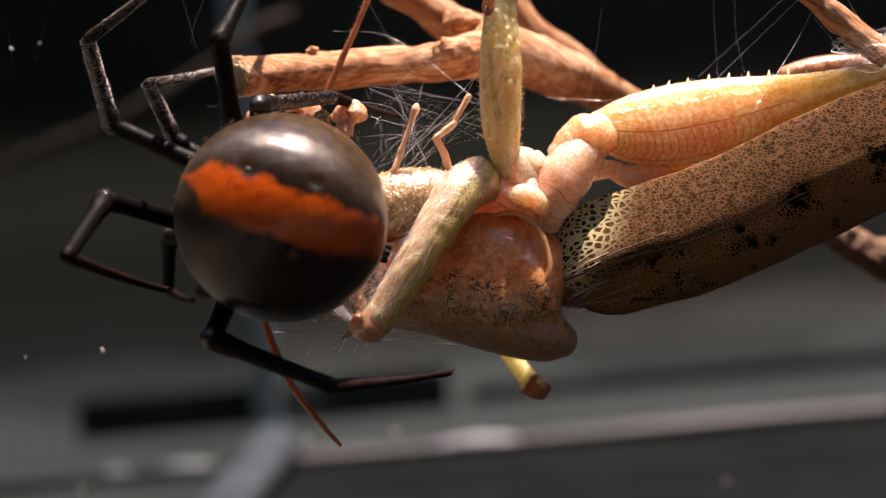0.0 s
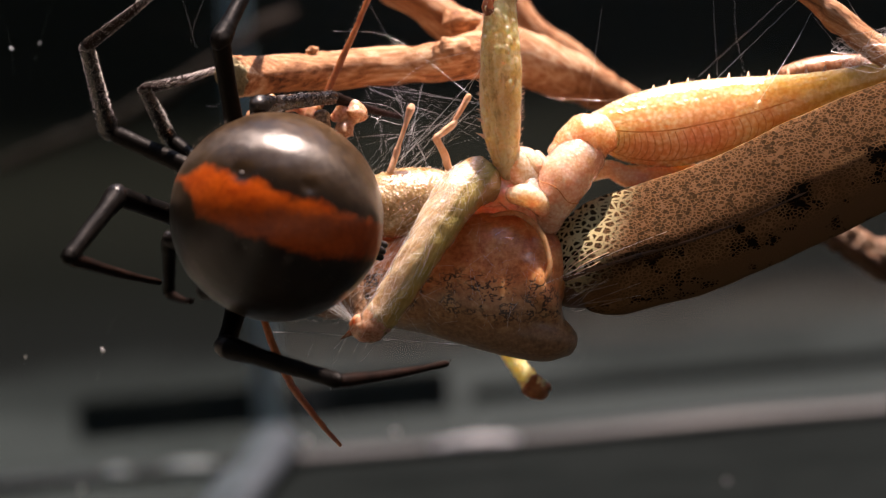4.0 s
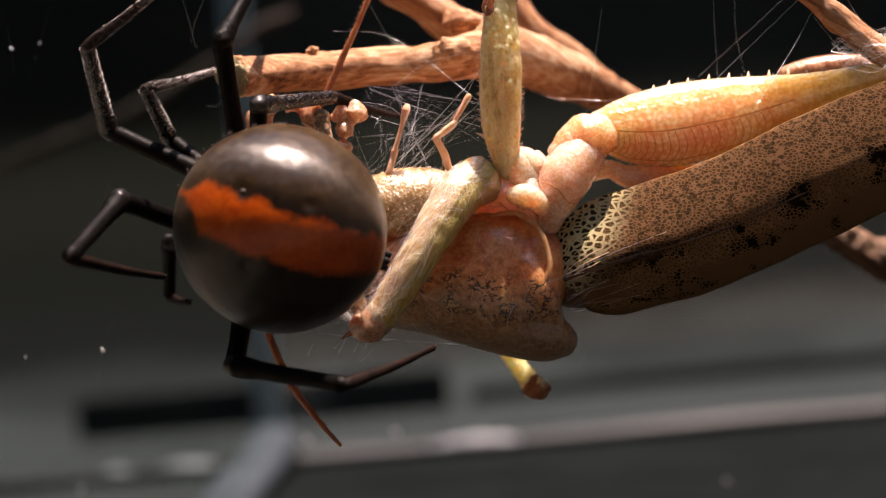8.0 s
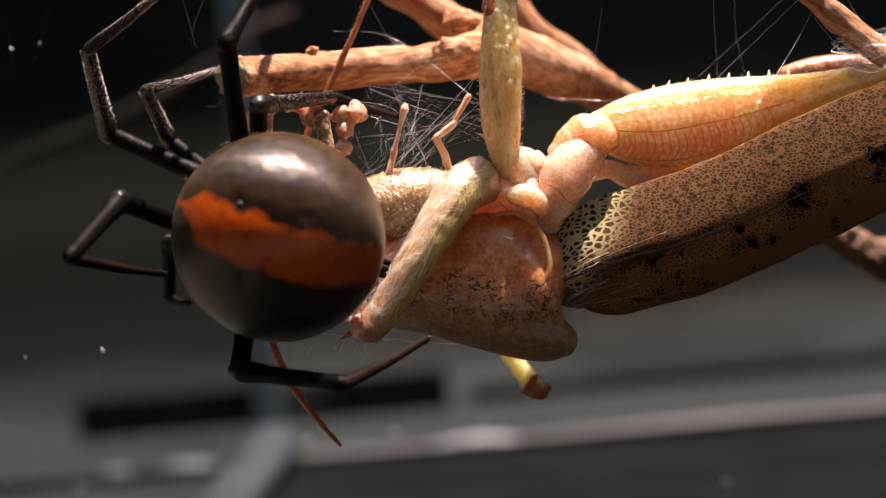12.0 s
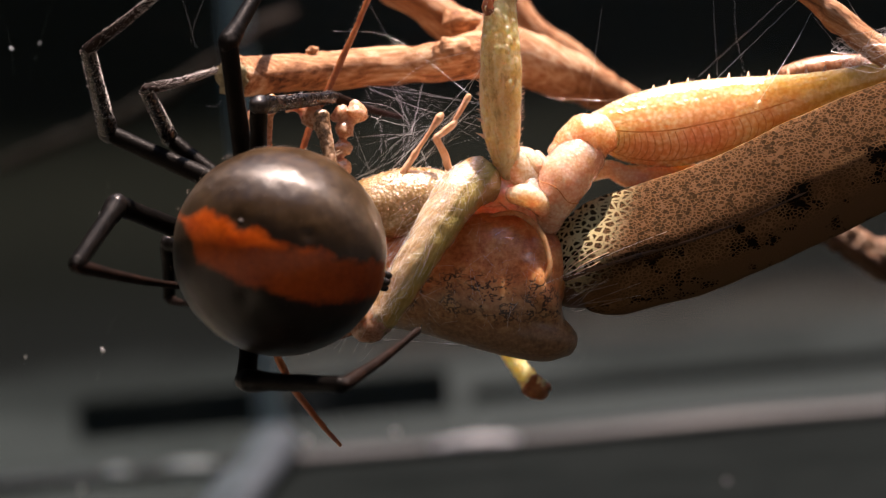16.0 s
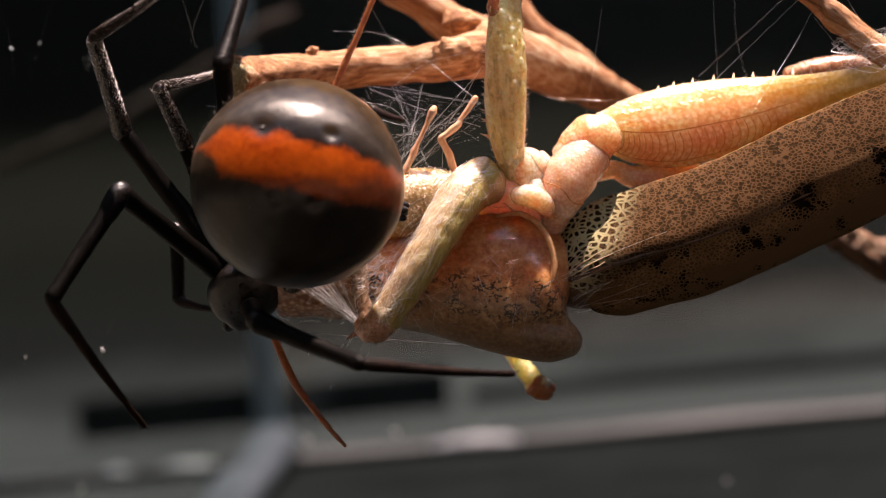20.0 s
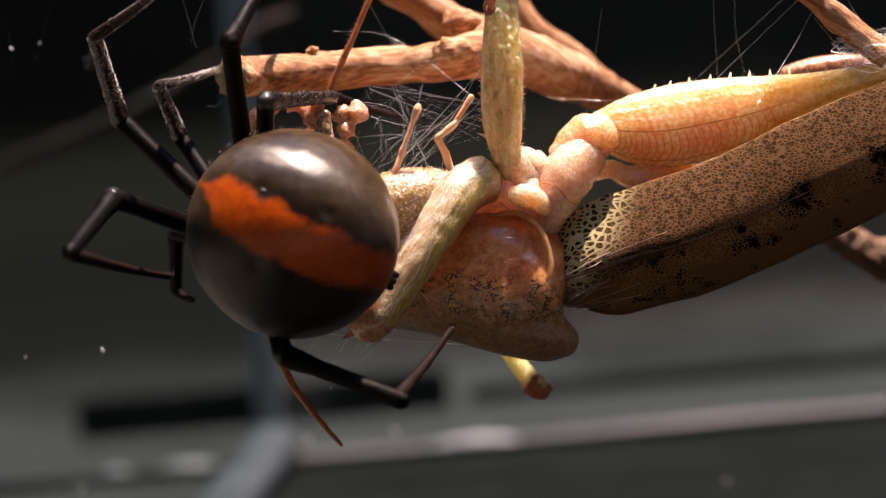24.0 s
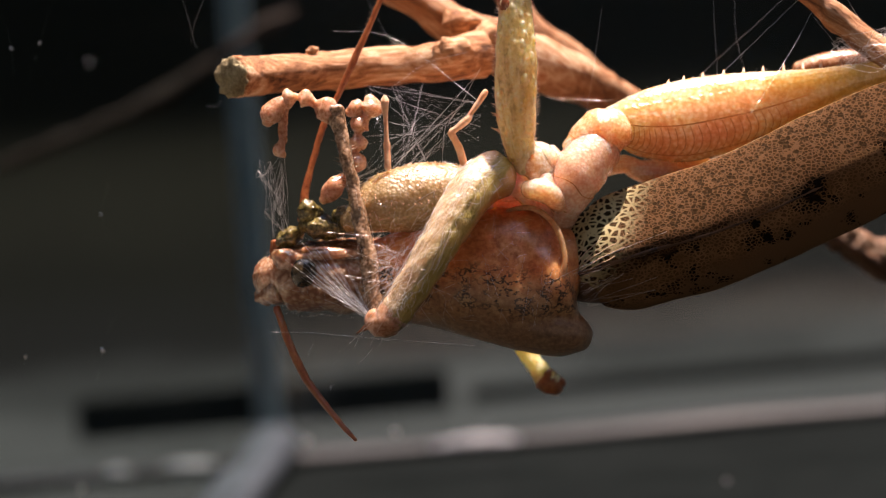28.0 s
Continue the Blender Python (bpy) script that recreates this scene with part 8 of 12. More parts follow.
        (27.7, bone((0.08,0.00,1.07), (0.55,-9.63,2.59))), (27.8, bone((-0.19,0.00,1.10), (-0.60,-9.56,3.02))), (28, bone((0.53,0.00,1.19), (4.60,-7.93,5.16))),
    ])
    walk(legs["A3"]["tibia"], [
        (0, bone((-0.32,-5.47,9.23), (1.09,-1.44,12.60))), (1, bone((-0.31,-5.44,9.25), (1.10,-1.41,12.60))), (2, bone((-0.31,-5.36,9.30), (1.11,-1.33,12.60))),
        (3, bone((-0.30,-5.24,9.38), (1.13,-1.21,12.70))), (3.5, bone((-0.30,-5.17,9.43), (1.14,-1.15,12.80))), (5.5, bone((-0.30,-4.87,9.61), (1.15,-0.86,12.90))),
        (6, bone((-0.30,-4.81,9.64), (1.15,-0.79,13.00))), (6.5, bone((-0.30,-4.75,9.68), (1.16,-0.74,13.00))), (7, bone((-0.29,-4.72,9.70), (1.17,-0.71,13.00))),
        (7.5, bone((-0.28,-4.70,9.71), (1.19,-0.69,13.00))), (8, bone((-0.26,-4.71,9.70), (1.23,-0.70,13.00))), (8.5, bone((-0.23,-4.71,9.70), (1.26,-0.71,13.00))),
        (9, bone((-0.21,-4.71,9.70), (1.30,-0.70,13.00))), (9.5, bone((-0.19,-4.68,9.72), (1.34,-0.68,13.00))), (10, bone((-0.17,-4.64,9.74), (1.38,-0.64,13.10))),
        (10.5, bone((-0.15,-4.59,9.77), (1.42,-0.59,13.10))), (11, bone((-0.13,-4.52,9.81), (1.46,-0.53,13.10))), (11.5, bone((-0.12,-4.44,9.85), (1.50,-0.45,13.10))),
        (12, bone((-0.10,-4.35,9.89), (1.53,-0.36,13.20))), (12.5, bone((-0.09,-4.25,9.94), (1.56,-0.27,13.20))), (14.5, bone((-0.10,-3.78,10.20), (1.60,0.18,13.40))),
        (15, bone((-0.11,-3.65,10.20), (1.59,0.30,13.50))), (15.5, bone((-0.13,-3.56,10.20), (1.57,0.40,13.50))), (16, bone((-0.14,-3.53,10.30), (1.53,0.44,13.60))),
        (16.5, bone((-0.14,-3.54,10.20), (1.49,0.43,13.50))), (17, bone((-0.14,-3.59,10.20), (1.46,0.41,13.50))), (17.5, bone((-0.14,-3.63,10.20), (1.43,0.37,13.50))),
        (17.8, bone((0.05,-4.37,9.87), (1.59,-0.34,13.10))), (17.9, bone((1.24,-6.47,8.32), (2.67,-2.30,11.50))), (18, bone((2.03,7.88,6.53), (3.01,11.90,10.10))),
        (18.1, bone((1.91,7.93,6.49), (3.05,12.10,9.74))), (18.2, bone((0.35,-3.86,10.10), (1.43,0.21,13.50))), (18.5, bone((1.07,-5.97,8.78), (2.10,-2.13,12.50))),
        (19.5, bone((0.91,-5.69,9.01), (1.88,-1.55,12.40))), (19.7, bone((0.88,-5.62,9.06), (1.83,-1.42,12.40))), (19.8, bone((0.42,-4.93,9.55), (1.40,-0.75,12.90))),
        (20, bone((0.03,-1.01,10.90), (1.13,2.42,14.90))), (20.2, bone((-0.21,-1.04,10.90), (1.01,2.61,14.70))), (20.5, bone((-0.05,-1.97,10.70), (1.39,1.95,14.10))),
        (21, bone((0.11,-3.93,10.10), (1.54,0.04,13.50))), (21.5, bone((0.22,-4.94,9.56), (1.66,-0.94,12.90))), (23.5, bone((-0.01,-4.90,9.60), (1.56,-0.87,12.90))),
        (24, bone((-0.01,-4.90,9.60), (1.56,-0.87,12.90))), (24.5, bone((-0.01,-4.90,9.60), (1.56,-0.87,12.90))), (24.7, bone((-0.01,-4.90,9.60), (1.56,-0.87,12.90))),
        (24.8, bone((0.28,-5.03,9.51), (1.83,-0.99,12.80))), (24.9, bone((1.61,-7.57,7.08), (2.31,-3.59,10.70))), (25, bone((2.36,8.11,6.07), (3.62,12.40,9.17))),
        (25.1, bone((2.33,7.95,6.33), (3.49,12.10,9.58))), (25.2, bone((1.58,7.44,7.26), (3.08,2.87,9.75))), (25.3, bone((2.29,6.64,6.08), (3.56,3.57,8.97))),
        (25.4, bone((3.36,6.25,6.59), (3.99,3.12,9.46))), (25.5, bone((1.80,6.75,6.16), (2.44,3.60,9.01))), (25.6, bone((2.56,6.69,6.02), (3.17,3.44,8.64))),
        (25.7, bone((4.09,6.38,5.87), (4.66,3.03,8.22))), (25.8, bone((2.90,6.50,6.27), (3.92,3.17,8.64))), (25.9, bone((3.63,5.99,6.80), (5.08,2.69,9.15))),
        (26, bone((2.09,6.51,6.25), (4.39,3.37,8.72))), (26.2, bone((3.16,6.27,6.19), (5.35,3.06,8.55))), (26.5, bone((3.17,6.13,6.54), (5.14,2.81,8.72))),
        (26.6, bone((2.56,6.24,6.02), (5.17,3.09,8.58))), (26.8, bone((2.34,6.61,5.11), (5.12,3.44,7.51))), (27, bone((2.21,6.33,6.10), (5.15,3.17,8.33))),
        (27.1, bone((2.13,6.38,5.97), (5.27,3.34,8.34))), (27.2, bone((3.85,-8.95,3.13), (6.60,-5.20,5.93))), (27.3, bone((4.29,-8.91,2.63), (7.26,-4.93,4.82))),
        (27.4, bone((2.88,-9.52,-1.24), (4.37,-4.42,-2.30))), (27.5, bone((1.52,-9.48,-3.03), (2.97,-4.35,-4.04))), (27.6, bone((3.68,-9.27,1.65), (2.96,-5.41,5.38))),
        (27.7, bone((0.55,-9.63,2.59), (-0.23,-5.88,6.43))), (27.8, bone((-0.60,-9.56,3.02), (-1.49,-6.19,7.17))), (28, bone((4.60,-7.93,5.16), (3.50,-5.47,9.87))),
    ])
    walk(legs["A3"]["tarsus"], [
        (0, bone((1.09,-1.44,12.60), (2.55,3.95,16.90))), (1, bone((1.10,-1.41,12.60), (2.55,3.98,16.90))), (2, bone((1.11,-1.33,12.60), (2.55,4.06,17.00))),
        (3, bone((1.13,-1.21,12.70), (2.55,4.17,17.00))), (3.5, bone((1.14,-1.15,12.80), (2.55,4.24,17.10))), (5.5, bone((1.15,-0.86,12.90), (2.54,4.52,17.30))),
        (6, bone((1.15,-0.79,13.00), (2.54,4.59,17.30))), (6.5, bone((1.16,-0.74,13.00), (2.55,4.64,17.40))), (7, bone((1.17,-0.71,13.00), (2.56,4.67,17.40))),
        (7.5, bone((1.19,-0.69,13.00), (2.58,4.68,17.40))), (8, bone((1.23,-0.70,13.00), (2.62,4.67,17.40))), (8.5, bone((1.26,-0.71,13.00), (2.65,4.65,17.40))),
        (9, bone((1.30,-0.70,13.00), (2.69,4.65,17.40))), (9.5, bone((1.34,-0.68,13.00), (2.73,4.66,17.40))), (10, bone((1.38,-0.64,13.10), (2.77,4.69,17.50))),
        (10.5, bone((1.42,-0.59,13.10), (2.81,4.73,17.50))), (11, bone((1.46,-0.53,13.10), (2.85,4.78,17.50))), (11.5, bone((1.50,-0.45,13.10), (2.89,4.84,17.60))),
        (12, bone((1.53,-0.36,13.20), (2.92,4.92,17.60))), (12.5, bone((1.56,-0.27,13.20), (2.95,5.00,17.70))), (14.5, bone((1.60,0.18,13.40), (3.00,5.41,18.00))),
        (15, bone((1.59,0.30,13.50), (3.00,5.53,18.00))), (15.5, bone((1.57,0.40,13.50), (2.96,5.63,18.10))), (16, bone((1.53,0.44,13.60), (2.90,5.68,18.10))),
        (16.5, bone((1.49,0.43,13.50), (2.82,5.69,18.10))), (17, bone((1.46,0.41,13.50), (2.74,5.67,18.00))), (17.5, bone((1.43,0.37,13.50), (2.69,5.64,18.00))),
        (17.8, bone((1.59,-0.34,13.10), (2.82,4.98,17.60))), (17.9, bone((2.67,-2.30,11.50), (3.81,3.15,15.80))), (18, bone((3.01,11.90,10.10), (5.68,6.05,13.00))),
        (18.1, bone((3.05,12.10,9.74), (5.37,6.15,12.70))), (18.2, bone((1.43,0.21,13.50), (3.24,5.11,18.20))), (18.5, bone((2.10,-2.13,12.50), (3.63,3.33,16.70))),
        (19.5, bone((1.88,-1.55,12.40), (3.60,3.72,16.70))), (19.7, bone((1.83,-1.42,12.40), (3.60,3.80,16.70))), (19.8, bone((1.40,-0.75,12.90), (3.22,4.40,17.30))),
        (20, bone((1.13,2.42,14.90), (3.06,7.41,19.50))), (20.2, bone((1.01,2.61,14.70), (2.84,7.69,19.20))), (20.5, bone((1.39,1.95,14.10), (2.98,7.27,18.50))),
        (21, bone((1.54,0.04,13.50), (3.09,5.40,17.80))), (21.5, bone((1.66,-0.94,12.90), (3.18,4.42,17.20))), (23.5, bone((1.56,-0.87,12.90), (2.99,4.44,17.30))),
        (24, bone((1.56,-0.87,12.90), (2.99,4.44,17.30))), (24.5, bone((1.56,-0.87,12.90), (2.99,4.44,17.30))), (24.7, bone((1.56,-0.87,12.90), (2.99,4.44,17.30))),
        (24.8, bone((1.83,-0.99,12.80), (3.25,4.35,17.10))), (24.9, bone((2.31,-3.59,10.70), (3.79,1.96,14.80))), (25, bone((3.62,12.40,9.17), (6.11,6.65,12.40))),
        (25.1, bone((3.49,12.10,9.58), (5.78,6.15,12.50))), (25.2, bone((3.08,2.87,9.75), (4.20,8.77,13.40))), (25.3, bone((3.56,3.57,8.97), (5.25,0.91,11.15))),
        (25.4, bone((3.99,3.12,9.46), (4.95,1.20,12.33))), (25.5, bone((2.44,3.60,9.01), (3.73,0.67,11.76))), (25.6, bone((3.17,3.44,8.64), (4.56,0.68,11.66))),
        (25.7, bone((4.66,3.03,8.22), (6.14,0.93,11.65))), (25.8, bone((3.92,3.17,8.64), (5.91,1.01,11.45))), (25.9, bone((5.08,2.69,9.15), (7.54,1.64,11.52))),
        (26, bone((4.39,3.37,8.72), (7.70,0.95,10.36))), (26.2, bone((5.35,3.06,8.55), (8.69,1.23,10.34))), (26.5, bone((5.14,2.81,8.72), (8.54,1.43,10.63))),
        (26.6, bone((5.17,3.09,8.58), (9.32,0.66,10.97))), (26.8, bone((5.12,3.44,7.51), (9.57,0.36,9.40))), (27, bone((5.15,3.17,8.33), (9.87,0.60,9.79))),
        (27.1, bone((5.27,3.34,8.34), (10.00,0.40,9.88))), (27.2, bone((6.60,-5.20,5.93), (11.60,-0.76,8.21))), (27.3, bone((7.26,-4.93,4.82), (11.80,0.29,6.17))),
        (27.4, bone((4.37,-4.42,-2.30), (4.98,2.53,-3.33))), (27.5, bone((2.97,-4.35,-4.04), (4.38,2.55,-4.30))), (27.6, bone((2.96,-5.41,5.38), (4.63,0.31,9.14))),
        (27.7, bone((-0.23,-5.88,6.43), (1.36,-0.25,10.40))), (27.8, bone((-1.49,-6.19,7.17), (0.01,-0.87,11.50))), (28, bone((3.50,-5.47,9.87), (6.06,-12.00,9.37))),
    ])
    walk(legs["A4"]["femur"], [
        (0, bone((0.14,0.00,1.15), (1.32,-6.41,6.02))), (1, bone((0.14,0.00,1.15), (1.32,-6.39,6.04))), (2, bone((0.14,0.00,1.15), (1.32,-6.36,6.08))),
        (3, bone((0.14,0.00,1.15), (1.32,-6.30,6.15))), (3.5, bone((0.14,0.00,1.15), (1.32,-6.27,6.19))), (5.5, bone((0.14,0.00,1.15), (1.32,-6.14,6.35))),
        (6, bone((0.14,0.00,1.15), (1.32,-6.11,6.39))), (6.5, bone((0.14,0.00,1.15), (1.32,-6.08,6.41))), (7, bone((0.14,0.00,1.15), (1.32,-6.06,6.44))),
        (7.5, bone((0.14,0.00,1.15), (1.32,-6.05,6.45))), (8, bone((0.14,0.00,1.15), (1.32,-6.05,6.45))), (8.5, bone((0.14,0.00,1.15), (1.32,-6.04,6.46))),
        (9, bone((0.14,0.00,1.15), (1.32,-6.03,6.48))), (9.5, bone((0.14,0.00,1.15), (1.31,-6.01,6.50))), (10, bone((0.13,0.00,1.15), (1.31,-5.98,6.53))),
        (10.5, bone((0.13,0.00,1.15), (1.30,-5.95,6.57))), (11, bone((0.13,0.00,1.15), (1.29,-5.91,6.61))), (11.5, bone((0.13,0.00,1.15), (1.28,-5.87,6.66))),
        (12, bone((0.13,0.00,1.15), (1.27,-5.83,6.71))), (12.5, bone((0.13,0.00,1.15), (1.26,-5.78,6.76))), (14.5, bone((0.12,0.00,1.15), (1.22,-5.58,6.96))),
        (15, bone((0.12,0.00,1.15), (1.21,-5.54,7.00))), (15.5, bone((0.12,0.00,1.15), (1.20,-5.50,7.04))), (16, bone((0.11,0.00,1.15), (1.20,-5.47,7.07))),
        (16.5, bone((0.11,0.00,1.15), (1.19,-5.44,7.10))), (17, bone((0.11,0.00,1.15), (1.19,-5.43,7.11))), (17.5, bone((0.11,0.00,1.15), (1.19,-5.42,7.12))),
        (17.8, bone((0.13,0.00,1.14), (1.32,-5.66,6.86))), (17.9, bone((0.32,0.00,1.07), (1.41,4.85,6.42))), (18, bone((0.67,0.00,0.86), (3.11,5.10,4.94))),
        (18.1, bone((0.66,0.00,0.87), (3.10,5.14,5.01))), (18.2, bone((0.32,0.00,1.09), (2.73,-2.87,8.31))), (18.5, bone((0.34,0.00,1.07), (2.66,-5.44,6.66))),
        (19.5, bone((0.57,0.00,0.97), (4.30,-4.70,6.47))), (19.7, bone((0.61,0.00,0.95), (4.64,-4.45,6.44))), (19.8, bone((0.58,0.00,0.98), (4.41,-4.18,6.81))),
        (20, bone((0.51,0.00,1.03), (4.16,-0.34,8.29))), (20.2, bone((0.42,0.00,1.07), (3.42,-2.57,8.18))), (20.5, bone((0.25,0.00,1.11), (2.13,-4.64,7.52))),
        (21, bone((0.26,0.00,1.11), (2.13,-5.24,7.04))), (21.5, bone((0.27,0.00,1.12), (2.11,-5.74,6.58))), (23.5, bone((0.18,0.00,1.14), (1.55,-5.87,6.60))),
        (24, bone((0.17,0.00,1.14), (1.52,-5.86,6.62))), (24.5, bone((0.17,0.00,1.14), (1.50,-5.85,6.63))), (24.7, bone((0.17,0.00,1.14), (1.50,-5.85,6.64))),
        (24.8, bone((0.21,0.00,1.13), (1.76,-5.84,6.58))), (24.9, bone((0.39,0.00,1.04), (2.09,4.49,6.86))), (25, bone((0.66,0.00,0.87), (3.05,5.16,4.94))),
        (25.1, bone((0.61,0.00,0.91), (3.02,5.05,5.43))), (25.2, bone((0.69,0.00,0.88), (3.38,5.12,5.15))), (25.3, bone((0.74,0.00,0.85), (3.88,-7.07,3.37))),
        (25.4, bone((1.02,0.00,-0.43), (3.68,-7.57,-1.76))), (25.5, bone((1.06,0.00,-0.43), (3.50,-7.65,-1.73))), (25.6, bone((1.10,0.00,0.30), (6.26,-6.21,1.28))),
        (25.7, bone((0.97,0.00,-0.57), (5.06,-6.53,-3.18))), (25.8, bone((0.97,0.00,-0.60), (4.64,-6.85,-3.00))), (25.9, bone((1.14,0.00,-0.08), (5.61,-6.77,-0.61))),
        (26, bone((1.13,0.00,0.16), (5.12,-7.08,0.40))), (26.2, bone((1.09,0.00,-0.32), (4.78,-7.16,-1.49))), (26.5, bone((1.04,0.00,0.47), (5.05,-6.95,1.77))),
        (26.6, bone((1.06,0.00,-0.28), (5.98,-6.36,-1.48))), (26.8, bone((1.00,0.00,-0.44), (5.83,-6.23,-2.44))), (27, bone((1.06,0.00,-0.28), (5.74,-6.55,-1.43))),
        (27.1, bone((1.05,0.00,-0.29), (5.74,-6.54,-1.50))), (27.2, bone((0.68,0.00,-0.32), (2.12,-7.99,-0.80))), (27.3, bone((0.69,0.00,-0.82), (2.58,-7.75,-2.41))),
        (27.4, bone((0.89,0.00,-0.60), (2.67,-7.77,-2.21))), (27.5, bone((0.22,0.00,-1.05), (1.12,-7.76,-3.31))), (27.6, bone((0.56,0.00,0.91), (1.72,-8.05,0.89))),
        (27.7, bone((-0.36,0.00,1.01), (-0.98,-8.08,1.75))), (27.8, bone((-0.41,0.00,1.04), (-1.19,-8.07,1.71))), (28, bone((0.89,0.00,0.94), (5.65,-6.32,2.84))),
    ])
    walk(legs["A4"]["tibia"], [
        (0, bone((1.32,-6.41,6.02), (4.49,-0.91,6.53))), (1, bone((1.32,-6.39,6.04), (4.49,-0.89,6.55))), (2, bone((1.32,-6.36,6.08), (4.49,-0.85,6.60))),
        (3, bone((1.32,-6.30,6.15), (4.49,-0.80,6.67))), (3.5, bone((1.32,-6.27,6.19), (4.49,-0.77,6.71))), (5.5, bone((1.32,-6.14,6.35), (4.50,-0.64,6.87))),
        (6, bone((1.32,-6.11,6.39), (4.50,-0.61,6.90))), (6.5, bone((1.32,-6.08,6.41), (4.50,-0.59,6.93))), (7, bone((1.32,-6.06,6.44), (4.51,-0.57,6.95))),
        (7.5, bone((1.32,-6.05,6.45), (4.51,-0.56,6.96))), (8, bone((1.32,-6.05,6.45), (4.51,-0.55,6.97))), (8.5, bone((1.32,-6.04,6.46), (4.51,-0.55,6.97))),
        (9, bone((1.32,-6.03,6.48), (4.50,-0.54,6.99))), (9.5, bone((1.31,-6.01,6.50), (4.50,-0.52,7.01))), (10, bone((1.31,-5.98,6.53), (4.49,-0.49,7.04))),
        (10.5, bone((1.30,-5.95,6.57), (4.49,-0.46,7.08))), (11, bone((1.29,-5.91,6.61), (4.48,-0.42,7.12))), (11.5, bone((1.28,-5.87,6.66), (4.47,-0.38,7.17))),
        (12, bone((1.27,-5.83,6.71), (4.46,-0.34,7.22))), (12.5, bone((1.26,-5.78,6.76), (4.46,-0.29,7.27))), (14.5, bone((1.22,-5.58,6.96), (4.42,-0.10,7.47))),
        (15, bone((1.21,-5.54,7.00), (4.41,-0.06,7.52))), (15.5, bone((1.20,-5.50,7.04), (4.41,-0.02,7.55))), (16, bone((1.20,-5.47,7.07), (4.40,0.01,7.59))),
        (16.5, bone((1.19,-5.44,7.10), (4.40,0.04,7.61))), (17, bone((1.19,-5.43,7.11), (4.39,0.05,7.63))), (17.5, bone((1.19,-5.42,7.12), (4.39,0.06,7.63))),
        (17.8, bone((1.32,-5.66,6.86), (4.50,-0.16,7.37))), (17.9, bone((1.41,4.85,6.42), (5.31,0.67,6.20))), (18, bone((3.11,5.10,4.94), (6.30,0.68,4.37))),
        (18.1, bone((3.10,5.14,5.01), (5.45,0.55,4.41))), (18.2, bone((2.73,-2.87,8.31), (5.08,3.04,8.55))), (18.5, bone((2.66,-5.44,6.66), (5.45,0.28,7.03))),
        (19.5, bone((4.30,-4.70,6.47), (6.38,1.32,6.77))), (19.7, bone((4.64,-4.45,6.44), (6.58,1.61,6.71))), (19.8, bone((4.41,-4.18,6.81), (6.33,1.89,7.08))),
        (20, bone((4.16,-0.34,8.29), (6.33,5.62,8.91))), (20.2, bone((3.42,-2.57,8.18), (5.71,3.36,8.49))), (20.5, bone((2.13,-4.64,7.52), (5.00,1.03,7.94))),
        (21, bone((2.13,-5.24,7.04), (5.00,0.43,7.46))), (21.5, bone((2.11,-5.74,6.58), (4.98,-0.06,6.99))), (23.5, bone((1.55,-5.87,6.60), (4.41,-0.19,6.99))),
        (24, bone((1.52,-5.86,6.62), (4.38,-0.18,7.00))), (24.5, bone((1.50,-5.85,6.63), (4.36,-0.17,7.01))), (24.7, bone((1.50,-5.85,6.64), (4.35,-0.17,7.01))),
        (24.8, bone((1.76,-5.84,6.58), (4.60,-0.15,6.95))), (24.9, bone((2.09,4.49,6.86), (5.32,0.09,6.29))), (25, bone((3.05,5.16,4.94), (6.01,0.68,4.19))),
        (25.1, bone((3.02,5.05,5.43), (5.60,0.50,4.52))), (25.2, bone((3.38,5.12,5.15), (5.41,0.48,4.11))), (25.3, bone((3.88,-7.07,3.37), (6.24,-1.15,3.25))),
        (25.4, bone((3.68,-7.57,-1.76), (8.44,-11.60,-3.05))), (25.5, bone((3.50,-7.65,-1.73), (8.36,-11.80,-1.81))), (25.6, bone((6.26,-6.21,1.28), (9.67,-11.40,-0.02))),
        (25.7, bone((5.06,-6.53,-3.18), (8.03,-11.70,-5.48))), (25.8, bone((4.64,-6.85,-3.00), (7.35,-12.30,-4.90))), (25.9, bone((5.61,-6.77,-0.61), (10.30,-9.38,-4.07))),
        (26, bone((5.12,-7.08,0.40), (10.70,-9.97,-0.79))), (26.2, bone((4.78,-7.16,-1.49), (10.30,-7.54,-4.64))), (26.5, bone((5.05,-6.95,1.77), (10.60,-9.97,1.37))),
        (26.6, bone((5.98,-6.36,-1.48), (10.90,-10.30,-0.34))), (26.8, bone((5.83,-6.23,-2.44), (11.00,-9.74,-1.37))), (27, bone((5.74,-6.55,-1.43), (11.20,-9.62,-0.44))),
        (27.1, bone((5.74,-6.54,-1.50), (11.20,-9.62,-0.54))), (27.2, bone((2.12,-7.99,-0.80), (4.75,-2.31,-1.97))), (27.3, bone((2.58,-7.75,-2.41), (5.23,-1.99,-3.04))),
        (27.4, bone((2.67,-7.77,-2.21), (3.66,-1.53,-3.00))), (27.5, bone((1.12,-7.76,-3.31), (2.83,-1.64,-3.82))), (27.6, bone((1.72,-8.05,0.89), (0.86,-3.14,4.86))),
        (27.7, bone((-0.98,-8.08,1.75), (-1.88,-3.29,5.85))), (27.8, bone((-1.19,-8.07,1.71), (-2.19,-3.65,6.19))), (28, bone((5.65,-6.32,2.84), (5.36,-12.60,3.61))),
    ])
